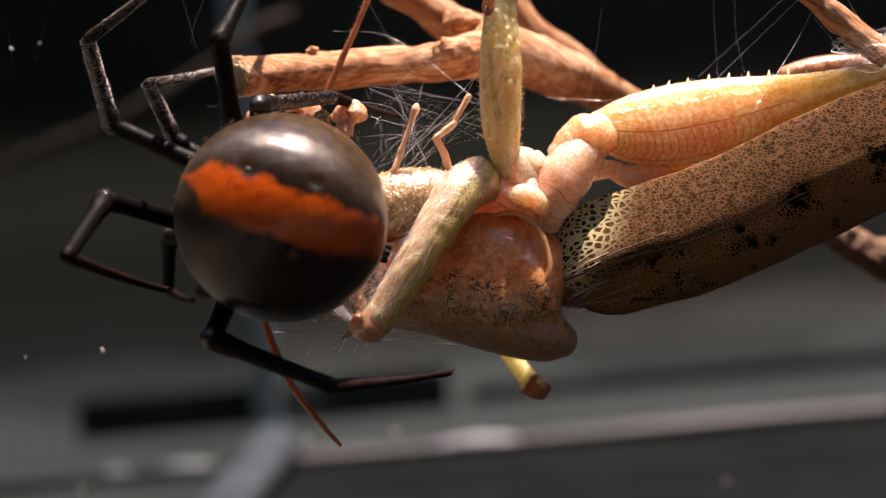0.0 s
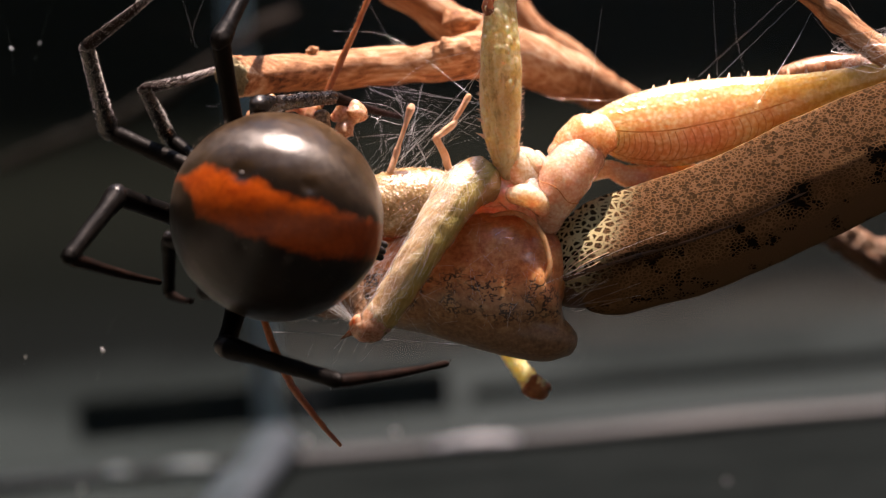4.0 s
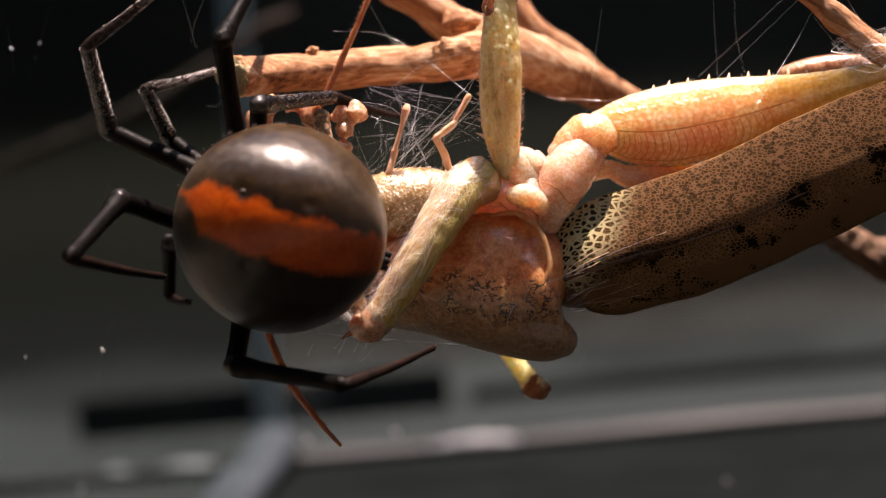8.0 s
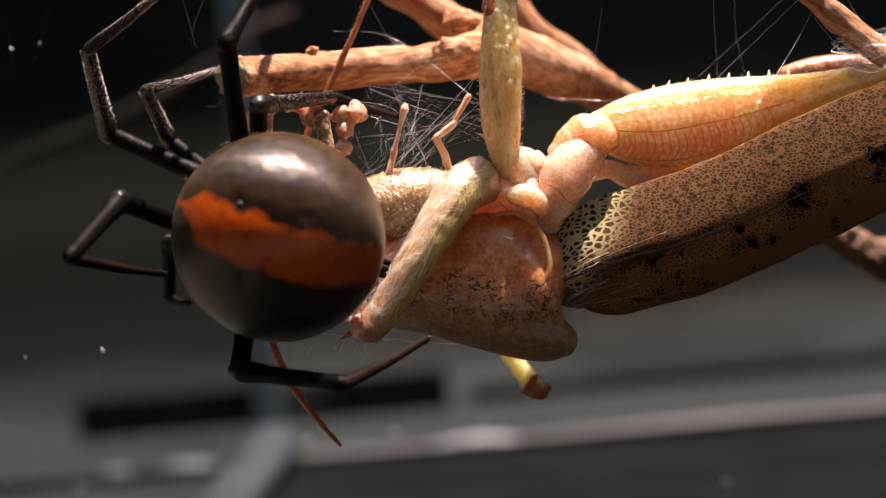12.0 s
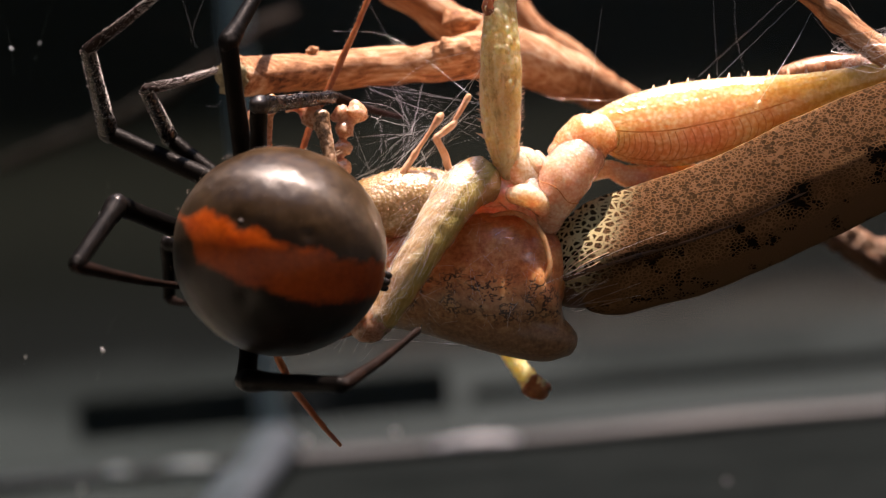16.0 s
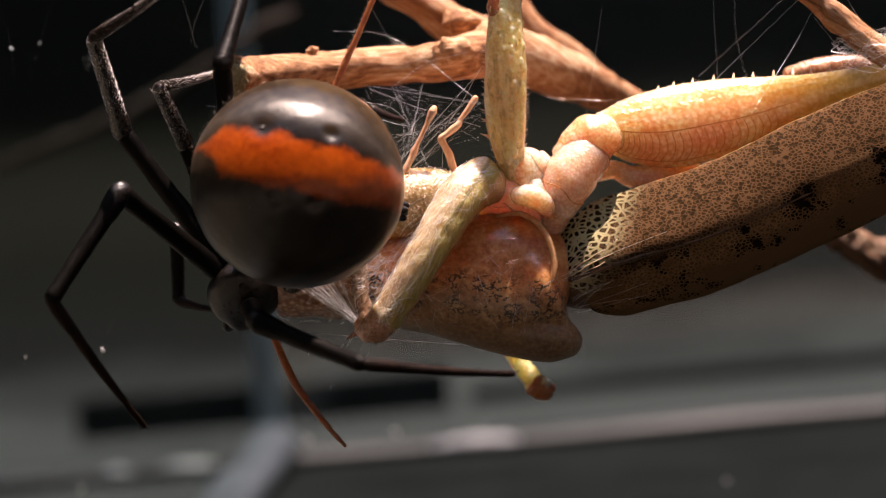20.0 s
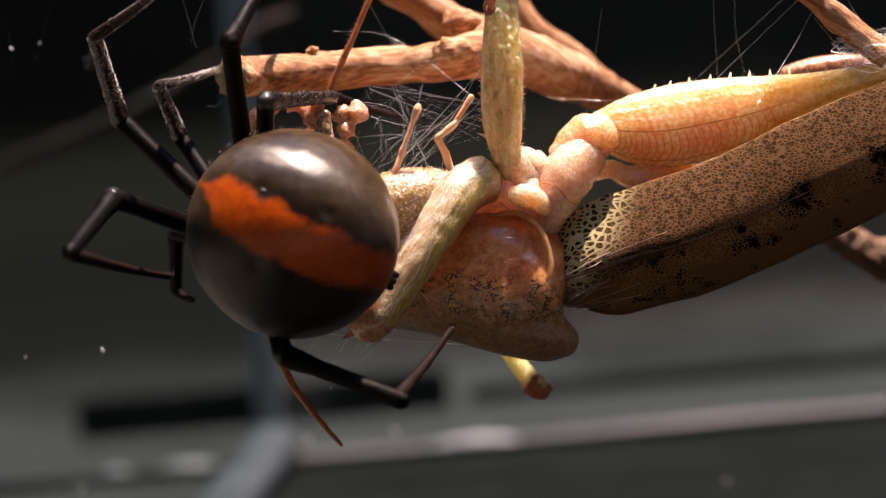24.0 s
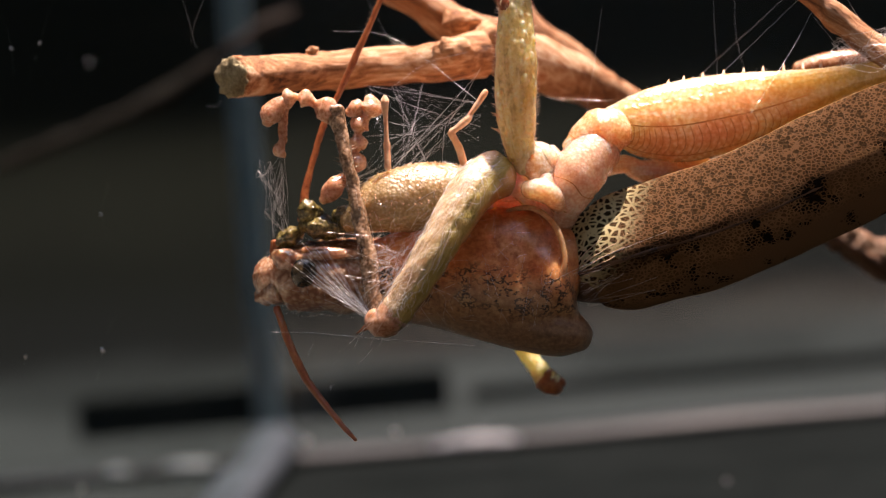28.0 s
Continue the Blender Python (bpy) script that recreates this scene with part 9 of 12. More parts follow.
    walk(legs["A4"]["tarsus"], [
        (0, bone((4.49,-0.91,6.53), (7.55,3.12,5.56))), (1, bone((4.49,-0.89,6.55), (7.55,3.14,5.58))), (2, bone((4.49,-0.85,6.60), (7.55,3.17,5.63))),
        (3, bone((4.49,-0.80,6.67), (7.56,3.22,5.70))), (3.5, bone((4.49,-0.77,6.71), (7.56,3.25,5.74))), (5.5, bone((4.50,-0.64,6.87), (7.57,3.38,5.89))),
        (6, bone((4.50,-0.61,6.90), (7.57,3.41,5.93))), (6.5, bone((4.50,-0.59,6.93), (7.58,3.43,5.95))), (7, bone((4.51,-0.57,6.95), (7.58,3.45,5.98))),
        (7.5, bone((4.51,-0.56,6.96), (7.58,3.46,5.99))), (8, bone((4.51,-0.55,6.97), (7.58,3.46,5.99))), (8.5, bone((4.51,-0.55,6.97), (7.58,3.47,6.00))),
        (9, bone((4.50,-0.54,6.99), (7.58,3.48,6.01))), (9.5, bone((4.50,-0.52,7.01), (7.57,3.50,6.04))), (10, bone((4.49,-0.49,7.04), (7.57,3.52,6.07))),
        (10.5, bone((4.49,-0.46,7.08), (7.56,3.56,6.11))), (11, bone((4.48,-0.42,7.12), (7.56,3.59,6.15))), (11.5, bone((4.47,-0.38,7.17), (7.55,3.63,6.19))),
        (12, bone((4.46,-0.34,7.22), (7.54,3.67,6.24))), (12.5, bone((4.46,-0.29,7.27), (7.54,3.72,6.29))), (14.5, bone((4.42,-0.10,7.47), (7.51,3.91,6.49))),
        (15, bone((4.41,-0.06,7.52), (7.50,3.95,6.53))), (15.5, bone((4.41,-0.02,7.55), (7.50,3.98,6.57))), (16, bone((4.40,0.01,7.59), (7.49,4.02,6.60))),
        (16.5, bone((4.40,0.04,7.61), (7.49,4.04,6.63))), (17, bone((4.39,0.05,7.63), (7.49,4.06,6.64))), (17.5, bone((4.39,0.06,7.63), (7.49,4.06,6.65))),
        (17.8, bone((4.50,-0.16,7.37), (7.57,3.86,6.40))), (17.9, bone((5.31,0.67,6.20), (8.34,2.42,5.11))), (18, bone((6.30,0.68,4.37), (7.49,3.08,3.85))),
        (18.1, bone((5.45,0.55,4.41), (6.83,3.05,2.89))), (18.2, bone((5.08,3.04,8.55), (8.26,6.91,7.33))), (18.5, bone((5.45,0.28,7.03), (8.47,4.34,6.08))),
        (19.5, bone((6.38,1.32,6.77), (8.52,5.95,6.05))), (19.7, bone((6.58,1.61,6.71), (8.53,6.33,6.05))), (19.8, bone((6.33,1.89,7.08), (8.24,6.63,6.42))),
        (20, bone((6.33,5.62,8.91), (8.40,1.07,7.63))), (20.2, bone((5.71,3.36,8.49), (7.96,7.94,7.75))), (20.5, bone((5.00,1.03,7.94), (7.80,5.26,7.08))),
        (21, bone((5.00,0.43,7.46), (7.81,4.66,6.60))), (21.5, bone((4.98,-0.06,6.99), (7.82,4.15,6.12))), (23.5, bone((4.41,-0.19,6.99), (7.44,3.87,6.03))),
        (24, bone((4.38,-0.18,7.00), (7.44,3.85,6.03))), (24.5, bone((4.36,-0.17,7.01), (7.44,3.84,6.03))), (24.7, bone((4.35,-0.17,7.01), (7.44,3.84,6.03))),
        (24.8, bone((4.60,-0.15,6.95), (7.67,3.87,5.98))), (24.9, bone((5.32,0.09,6.29), (7.21,3.46,5.40))), (25, bone((6.01,0.68,4.19), (6.84,3.10,3.30))),
        (25.1, bone((5.60,0.50,4.52), (6.73,3.20,3.32))), (25.2, bone((5.41,0.48,4.11), (6.28,2.98,1.80))), (25.3, bone((6.24,-1.15,3.25), (8.77,2.98,1.49))),
        (25.4, bone((8.44,-11.60,-3.05), (11.80,-7.74,-3.64))), (25.5, bone((8.36,-11.80,-1.81), (11.80,-8.10,-2.97))), (25.6, bone((9.67,-11.40,-0.02), (13.80,-9.27,-2.21))),
        (25.7, bone((8.03,-11.70,-5.48), (10.80,-8.33,-8.30))), (25.8, bone((7.35,-12.30,-4.90), (10.50,-9.46,-7.78))), (25.9, bone((10.30,-9.38,-4.07), (11.20,-5.08,-6.73))),
        (26, bone((10.70,-9.97,-0.79), (11.40,-5.52,-3.28))), (26.2, bone((10.30,-7.54,-4.64), (13.40,-8.09,-8.69))), (26.5, bone((10.60,-9.97,1.37), (12.80,-5.90,-0.97))),
        (26.6, bone((10.90,-10.30,-0.34), (12.80,-5.76,1.30))), (26.8, bone((11.00,-9.74,-1.37), (12.90,-5.14,0.02))), (27, bone((11.20,-9.62,-0.44), (13.10,-4.95,0.69))),
        (27.1, bone((11.20,-9.62,-0.54), (13.10,-4.96,0.70))), (27.2, bone((4.75,-2.31,-1.97), (6.07,2.50,-3.27))), (27.3, bone((5.23,-1.99,-3.04), (6.56,2.89,-4.02))),
        (27.4, bone((3.66,-1.53,-3.00), (4.93,3.44,-3.52))), (27.5, bone((2.83,-1.64,-3.82), (4.36,3.26,-4.25))), (27.6, bone((0.86,-3.14,4.86), (2.48,0.52,8.10))),
        (27.7, bone((-1.88,-3.29,5.85), (-0.29,0.30,9.19))), (27.8, bone((-2.19,-3.65,6.19), (-0.58,-0.34,9.80))), (28, bone((5.36,-12.60,3.61), (7.04,-9.78,7.55))),
    ])
    walk(legs["B1"]["femur"], [
        (0, bone((-1.09,0.00,0.39), (-6.12,-6.09,2.33))), (1, bone((-1.08,0.00,0.41), (-5.95,-6.20,2.39))), (2, bone((-1.07,0.00,0.45), (-5.63,-6.40,2.53))),
        (3, bone((-1.05,0.00,0.47), (-5.46,-6.48,2.65))), (3.5, bone((-1.05,0.00,0.48), (-5.46,-6.47,2.68))), (5.5, bone((-1.05,0.00,0.48), (-5.39,-6.51,2.70))),
        (6, bone((-1.05,0.00,0.48), (-5.37,-6.53,2.69))), (6.5, bone((-1.05,0.00,0.48), (-5.35,-6.55,2.68))), (7, bone((-1.05,0.00,0.48), (-5.33,-6.56,2.67))),
        (7.5, bone((-1.05,0.00,0.48), (-5.32,-6.57,2.66))), (8, bone((-1.05,0.00,0.48), (-5.32,-6.57,2.66))), (8.5, bone((-1.05,0.00,0.48), (-5.32,-6.57,2.66))),
        (9, bone((-1.05,0.00,0.48), (-5.32,-6.56,2.67))), (9.5, bone((-1.05,0.00,0.49), (-5.33,-6.56,2.69))), (10, bone((-1.05,0.00,0.49), (-5.33,-6.54,2.72))),
        (10.5, bone((-1.05,0.00,0.49), (-5.34,-6.53,2.75))), (11, bone((-1.04,0.00,0.50), (-5.35,-6.51,2.79))), (11.5, bone((-1.04,0.00,0.50), (-5.36,-6.49,2.83))),
        (12, bone((-1.04,0.00,0.51), (-5.37,-6.47,2.87))), (12.5, bone((-1.04,0.00,0.51), (-5.38,-6.44,2.91))), (14.5, bone((-1.03,0.00,0.52), (-5.48,-6.34,3.00))),
        (15, bone((-1.03,0.00,0.52), (-5.49,-6.32,3.03))), (15.5, bone((-1.03,0.00,0.52), (-5.52,-6.29,3.05))), (16, bone((-1.03,0.00,0.51), (-5.58,-6.26,3.04))),
        (16.5, bone((-1.04,0.00,0.51), (-5.64,-6.22,3.02))), (17, bone((-1.04,0.00,0.51), (-5.66,-6.20,3.02))), (17.5, bone((-1.05,0.00,0.49), (-5.80,-6.11,2.97))),
        (17.8, bone((-1.05,0.00,0.46), (-5.71,-6.28,2.72))), (17.9, bone((-1.06,0.00,0.35), (-4.37,-7.33,1.57))), (18, bone((-0.97,0.00,-0.51), (-6.38,-5.06,-3.87))),
        (18.1, bone((-0.98,0.00,-0.48), (-5.11,-6.50,-3.08))), (18.2, bone((-0.93,0.00,0.65), (-5.05,-6.18,3.97))), (18.5, bone((-1.06,0.00,0.39), (-5.00,-6.91,2.08))),
        (19.5, bone((-1.05,0.00,0.42), (-4.86,-6.96,2.20))), (19.7, bone((-1.02,0.00,0.48), (-4.35,-7.19,2.33))), (19.8, bone((-1.01,0.00,0.52), (-4.66,-6.93,2.72))),
        (20, bone((-0.83,0.00,0.79), (-4.62,-5.84,5.00))), (20.2, bone((-0.95,0.00,0.64), (-5.15,-6.16,3.90))), (20.5, bone((-0.97,0.00,0.60), (-4.94,-6.51,3.43))),
        (21, bone((-1.04,0.00,0.48), (-5.42,-6.46,2.75))), (21.5, bone((-1.06,0.00,0.44), (-5.33,-6.64,2.40))), (23.5, bone((-1.06,0.00,0.47), (-5.82,-6.17,2.79))),
        (24, bone((-1.06,0.00,0.47), (-5.82,-6.17,2.79))), (24.5, bone((-1.06,0.00,0.47), (-5.82,-6.17,2.79))), (24.7, bone((-1.06,0.00,0.47), (-5.82,-6.17,2.79))),
        (24.8, bone((-1.04,0.00,0.48), (-5.47,-6.44,2.74))), (24.9, bone((-1.10,0.00,-0.05), (-5.77,-6.65,-0.43))), (25, bone((-0.84,0.00,-0.69), (-6.29,-3.48,-5.63))),
        (25.1, bone((-0.96,0.00,-0.53), (-4.47,-6.85,-3.15))), (25.2, bone((-0.41,0.00,-1.04), (-2.42,7.17,-4.30))), (25.3, bone((-0.36,0.00,-1.07), (-2.44,6.65,-5.26))),
        (25.4, bone((-0.67,0.00,-0.88), (-3.51,7.09,-3.66))), (25.5, bone((-0.69,0.00,-0.91), (-4.06,6.41,-4.61))), (25.6, bone((-0.68,0.00,-0.92), (-3.89,6.53,-4.55))),
        (25.7, bone((-0.60,0.00,-0.95), (-3.30,6.86,-4.39))), (25.8, bone((-0.81,0.00,-0.80), (-4.72,6.33,-4.10))), (25.9, bone((-0.90,0.00,-0.70), (-5.66,5.77,-3.90))),
        (26, bone((-0.96,0.00,-0.62), (-6.92,4.30,-4.09))), (26.2, bone((-0.95,0.00,-0.63), (-6.29,5.34,-3.66))), (26.5, bone((-1.06,0.00,-0.43), (-6.84,5.37,-2.41))),
        (26.6, bone((-0.50,0.00,-0.97), (-2.28,7.69,-2.92))), (26.8, bone((-0.39,0.00,-1.02), (-2.34,7.22,-4.21))), (27, bone((-0.47,0.00,-0.99), (-2.44,7.46,-3.56))),
        (27.1, bone((-0.45,0.00,-1.00), (-2.30,7.53,-3.44))), (27.2, bone((-0.43,0.00,-0.99), (-2.08,7.80,-2.62))), (27.3, bone((-0.54,0.00,-0.92), (-2.51,7.76,-2.38))),
        (27.4, bone((-0.85,0.00,-0.64), (-3.62,7.61,-1.38))), (27.5, bone((-0.53,0.00,0.93), (-1.18,-8.00,2.25))), (27.6, bone((-1.05,0.00,-0.21), (-5.53,-6.48,-2.23))),
        (27.7, bone((-0.93,0.00,-0.53), (-7.97,-0.25,-4.59))), (27.8, bone((-1.02,0.00,-0.45), (-4.41,-6.60,-3.79))), (28, bone((-1.25,0.00,0.36), (-4.75,-7.22,-0.98))),
    ])
    walk(legs["B1"]["tibia"], [
        (0, bone((-6.12,-6.09,2.33), (-7.12,-11.4,-0.16))), (1, bone((-5.95,-6.20,2.39), (-7.09,-11.5,-0.16))), (2, bone((-5.63,-6.40,2.53), (-7.06,-11.5,-0.14))),
        (3, bone((-5.46,-6.48,2.65), (-7.04,-11.5,-0.09))), (3.5, bone((-5.46,-6.47,2.68), (-7.03,-11.5,-0.05))), (5.5, bone((-5.39,-6.51,2.70), (-6.98,-11.6,0.10))),
        (6, bone((-5.37,-6.53,2.69), (-6.96,-11.7,0.13))), (6.5, bone((-5.35,-6.55,2.68), (-6.95,-11.7,0.15))), (7, bone((-5.33,-6.56,2.67), (-6.94,-11.7,0.17))),
        (7.5, bone((-5.32,-6.57,2.66), (-6.93,-11.8,0.18))), (8, bone((-5.32,-6.57,2.66), (-6.93,-11.8,0.19))), (8.5, bone((-5.32,-6.57,2.66), (-6.93,-11.8,0.19))),
        (9, bone((-5.32,-6.56,2.67), (-6.93,-11.8,0.21))), (9.5, bone((-5.33,-6.56,2.69), (-6.93,-11.7,0.23))), (10, bone((-5.33,-6.54,2.72), (-6.94,-11.7,0.26))),
        (10.5, bone((-5.34,-6.53,2.75), (-6.95,-11.7,0.29))), (11, bone((-5.35,-6.51,2.79), (-6.96,-11.7,0.33))), (11.5, bone((-5.36,-6.49,2.83), (-6.96,-11.7,0.38))),
        (12, bone((-5.37,-6.47,2.87), (-6.98,-11.7,0.42))), (12.5, bone((-5.38,-6.44,2.91), (-6.96,-11.7,0.48))), (14.5, bone((-5.48,-6.34,3.00), (-6.72,-11.7,0.72))),
        (15, bone((-5.49,-6.32,3.03), (-6.71,-11.7,0.77))), (15.5, bone((-5.52,-6.29,3.05), (-6.74,-11.6,0.67))), (16, bone((-5.58,-6.26,3.04), (-6.80,-11.5,0.39))),
        (16.5, bone((-5.64,-6.22,3.02), (-6.86,-11.3,0.10))), (17, bone((-5.66,-6.20,3.02), (-6.89,-11.2,-0.03))), (17.5, bone((-5.80,-6.11,2.97), (-6.99,-10.9,-0.38))),
        (17.8, bone((-5.71,-6.28,2.72), (-6.84,-11.0,-0.81))), (17.9, bone((-4.37,-7.33,1.57), (-5.40,-12.1,-1.82))), (18, bone((-6.38,-5.06,-3.87), (-6.77,-10.7,-5.73))),
        (18.1, bone((-5.11,-6.50,-3.08), (-4.85,-0.57,-2.58))), (18.2, bone((-5.05,-6.18,3.97), (-6.55,-11.5,1.74))), (18.5, bone((-5.00,-6.91,2.08), (-5.46,-11.7,-1.39))),
        (19.5, bone((-4.86,-6.96,2.20), (-5.47,-11.7,-1.39))), (19.7, bone((-4.35,-7.19,2.33), (-5.98,-12.0,-0.82))), (19.8, bone((-4.66,-6.93,2.72), (-6.71,-11.6,-0.32))),
        (20, bone((-4.62,-5.84,5.00), (-7.82,-7.91,0.41))), (20.2, bone((-5.15,-6.16,3.90), (-6.26,-10.1,-0.40))), (20.5, bone((-4.94,-6.51,3.43), (-6.02,-11.0,-0.33))),
        (21, bone((-5.42,-6.46,2.75), (-6.04,-11.5,-0.43))), (21.5, bone((-5.33,-6.64,2.40), (-6.41,-11.6,-0.77))), (23.5, bone((-5.82,-6.17,2.79), (-7.10,-11.5,0.37))),
        (24, bone((-5.82,-6.17,2.79), (-7.10,-11.5,0.37))), (24.5, bone((-5.82,-6.17,2.79), (-7.10,-11.5,0.37))), (24.7, bone((-5.82,-6.17,2.79), (-7.10,-11.5,0.37))),
        (24.8, bone((-5.47,-6.44,2.74), (-6.73,-11.8,0.34))), (24.9, bone((-5.77,-6.65,-0.43), (-7.34,-11.0,-4.16))), (25, bone((-6.29,-3.48,-5.63), (-8.15,-8.53,-8.20))),
        (25.1, bone((-4.47,-6.85,-3.15), (-6.14,-1.15,-3.64))), (25.2, bone((-2.42,7.17,-4.30), (-1.24,1.69,-6.32))), (25.3, bone((-2.44,6.65,-5.26), (-1.24,1.18,-7.32))),
        (25.4, bone((-3.51,7.09,-3.66), (-2.31,1.64,-5.76))), (25.5, bone((-4.06,6.41,-4.61), (-2.81,1.02,-6.85))), (25.6, bone((-3.89,6.53,-4.55), (-2.62,1.18,-6.87))),
        (25.7, bone((-3.30,6.86,-4.39), (-2.03,1.52,-6.72))), (25.8, bone((-4.72,6.33,-4.10), (-3.66,0.81,-6.10))), (25.9, bone((-5.66,5.77,-3.90), (-5.02,0.00,-5.27))),
        (26, bone((-6.92,4.30,-4.09), (-6.49,-1.56,-5.11))), (26.2, bone((-6.29,5.34,-3.66), (-5.83,-0.54,-4.57))), (26.5, bone((-6.84,5.37,-2.41), (-6.32,-0.53,-3.12))),
        (26.6, bone((-2.28,7.69,-2.92), (-1.62,12.9,-5.82))), (26.8, bone((-2.34,7.22,-4.21), (-1.68,12.4,-7.09))), (27, bone((-2.44,7.46,-3.56), (-1.78,12.6,-6.44))),
        (27.1, bone((-2.30,7.53,-3.44), (-1.65,12.7,-6.33))), (27.2, bone((-2.08,7.80,-2.62), (-1.46,13.3,-4.79))), (27.3, bone((-2.51,7.76,-2.38), (-1.93,13.5,-3.83))),
        (27.4, bone((-3.62,7.61,-1.38), (-3.94,13.4,-0.16))), (27.5, bone((-1.18,-8.00,2.25), (-2.20,-3.12,5.53))), (27.6, bone((-5.53,-6.48,-2.23), (-6.56,-0.64,-2.83))),
        (27.7, bone((-7.97,-0.25,-4.59), (-8.26,-5.24,-7.86))), (27.8, bone((-4.41,-6.60,-3.79), (-4.57,-12.4,-2.30))), (28, bone((-4.75,-7.22,-0.98), (-4.50,-13.1,0.16))),
    ])
    walk(legs["B1"]["tarsus"], [
        (0, bone((-7.12,-11.4,-0.16), (-4.00,-4.43,-1.99))), (1, bone((-7.09,-11.5,-0.16), (-4.06,-4.43,-1.88))), (2, bone((-7.06,-11.5,-0.14), (-4.17,-4.38,-1.66))),
        (3, bone((-7.04,-11.5,-0.09), (-4.23,-4.33,-1.50))), (3.5, bone((-7.03,-11.5,-0.05), (-4.22,-4.33,-1.46))), (5.5, bone((-6.98,-11.6,0.10), (-4.06,-4.45,-1.19))),
        (6, bone((-6.96,-11.7,0.13), (-4.01,-4.50,-1.13))), (6.5, bone((-6.95,-11.7,0.15), (-3.96,-4.54,-1.07))), (7, bone((-6.94,-11.7,0.17), (-3.92,-4.57,-1.02))),
        (7.5, bone((-6.93,-11.8,0.18), (-3.90,-4.59,-0.99))), (8, bone((-6.93,-11.8,0.19), (-3.89,-4.60,-0.98))), (8.5, bone((-6.93,-11.8,0.19), (-3.89,-4.60,-0.97))),
        (9, bone((-6.93,-11.8,0.21), (-3.89,-4.59,-0.94))), (9.5, bone((-6.93,-11.7,0.23), (-3.89,-4.58,-0.90))), (10, bone((-6.94,-11.7,0.26), (-3.90,-4.57,-0.84))),
        (10.5, bone((-6.95,-11.7,0.29), (-3.90,-4.55,-0.78))), (11, bone((-6.96,-11.7,0.33), (-3.91,-4.53,-0.72))), (11.5, bone((-6.96,-11.7,0.38), (-3.91,-4.51,-0.67))),
        (12, bone((-6.98,-11.7,0.42), (-3.92,-4.49,-0.61))), (12.5, bone((-6.96,-11.7,0.48), (-3.91,-4.48,-0.53))), (14.5, bone((-6.72,-11.7,0.72), (-3.67,-4.50,0.01))),
        (15, bone((-6.71,-11.7,0.77), (-3.66,-4.49,0.08))), (15.5, bone((-6.74,-11.6,0.67), (-3.53,-4.50,-0.21))), (16, bone((-6.80,-11.5,0.39), (-3.22,-4.58,-0.91))),
        (16.5, bone((-6.86,-11.3,0.10), (-2.91,-4.70,-1.61))), (17, bone((-6.89,-11.2,-0.03), (-2.77,-4.76,-1.92))), (17.5, bone((-6.99,-10.9,-0.38), (-2.34,-4.92,-2.49))),
        (17.8, bone((-6.84,-11.0,-0.81), (-1.90,-5.26,-3.04))), (17.9, bone((-5.40,-12.1,-1.82), (-0.72,-6.19,-3.97))), (18, bone((-6.77,-10.7,-5.73), (-3.68,-3.48,-5.64))),
        (18.1, bone((-4.85,-0.57,-2.58), (-3.55,7.17,-2.09))), (18.2, bone((-6.55,-11.5,1.74), (-2.95,-5.04,-0.92))), (18.5, bone((-5.46,-11.7,-1.39), (-1.39,-5.18,-2.93))),
        (19.5, bone((-5.47,-11.7,-1.39), (-1.39,-5.14,-2.93))), (19.7, bone((-5.98,-12.0,-0.82), (-3.07,-5.83,-4.75))), (19.8, bone((-6.71,-11.6,-0.32), (-4.08,-6.01,-5.14))),
        (20, bone((-7.82,-7.91,0.41), (-4.71,-4.27,-5.82))), (20.2, bone((-6.26,-10.1,-0.40), (-2.60,-4.37,-4.30))), (20.5, bone((-6.02,-11.0,-0.33), (-2.72,-4.50,-3.22))),
        (21, bone((-6.04,-11.5,-0.43), (-2.71,-4.68,-2.59))), (21.5, bone((-6.41,-11.6,-0.77), (-2.65,-4.97,-2.77))), (23.5, bone((-7.10,-11.5,0.37), (-3.78,-4.48,-0.99))),
        (24, bone((-7.10,-11.5,0.37), (-3.78,-4.48,-0.99))), (24.5, bone((-7.10,-11.5,0.37), (-3.78,-4.48,-0.99))), (24.7, bone((-7.10,-11.5,0.37), (-3.78,-4.48,-0.99))),
        (24.8, bone((-6.73,-11.8,0.34), (-3.45,-4.74,-1.01))), (24.9, bone((-7.34,-11.0,-4.16), (-7.60,-4.53,-8.57))), (25, bone((-8.15,-8.53,-8.20), (-7.49,-0.84,-9.66))),
        (25.1, bone((-6.14,-1.15,-3.64), (-4.57,6.55,-3.54))), (25.2, bone((-1.24,1.69,-6.32), (-0.60,9.41,-7.67))), (25.3, bone((-1.24,1.18,-7.32), (-0.61,8.89,-8.73))),
        (25.4, bone((-2.31,1.64,-5.76), (-1.71,9.33,-7.30))), (25.5, bone((-2.81,1.02,-6.85), (-2.23,8.67,-8.59))), (25.6, bone((-2.62,1.18,-6.87), (-2.06,8.79,-8.75))),
        (25.7, bone((-2.03,1.52,-6.72), (-1.48,9.12,-8.65))), (25.8, bone((-3.66,0.81,-6.10), (-3.15,8.54,-7.45))), (25.9, bone((-5.02,0.00,-5.27), (-4.57,7.84,-5.52))),
        (26, bone((-6.49,-1.56,-5.11), (-6.09,6.28,-4.77))), (26.2, bone((-5.83,-0.54,-4.57), (-5.51,7.31,-4.43))), (26.5, bone((-6.32,-0.53,-3.12), (-6.18,7.33,-3.35))),
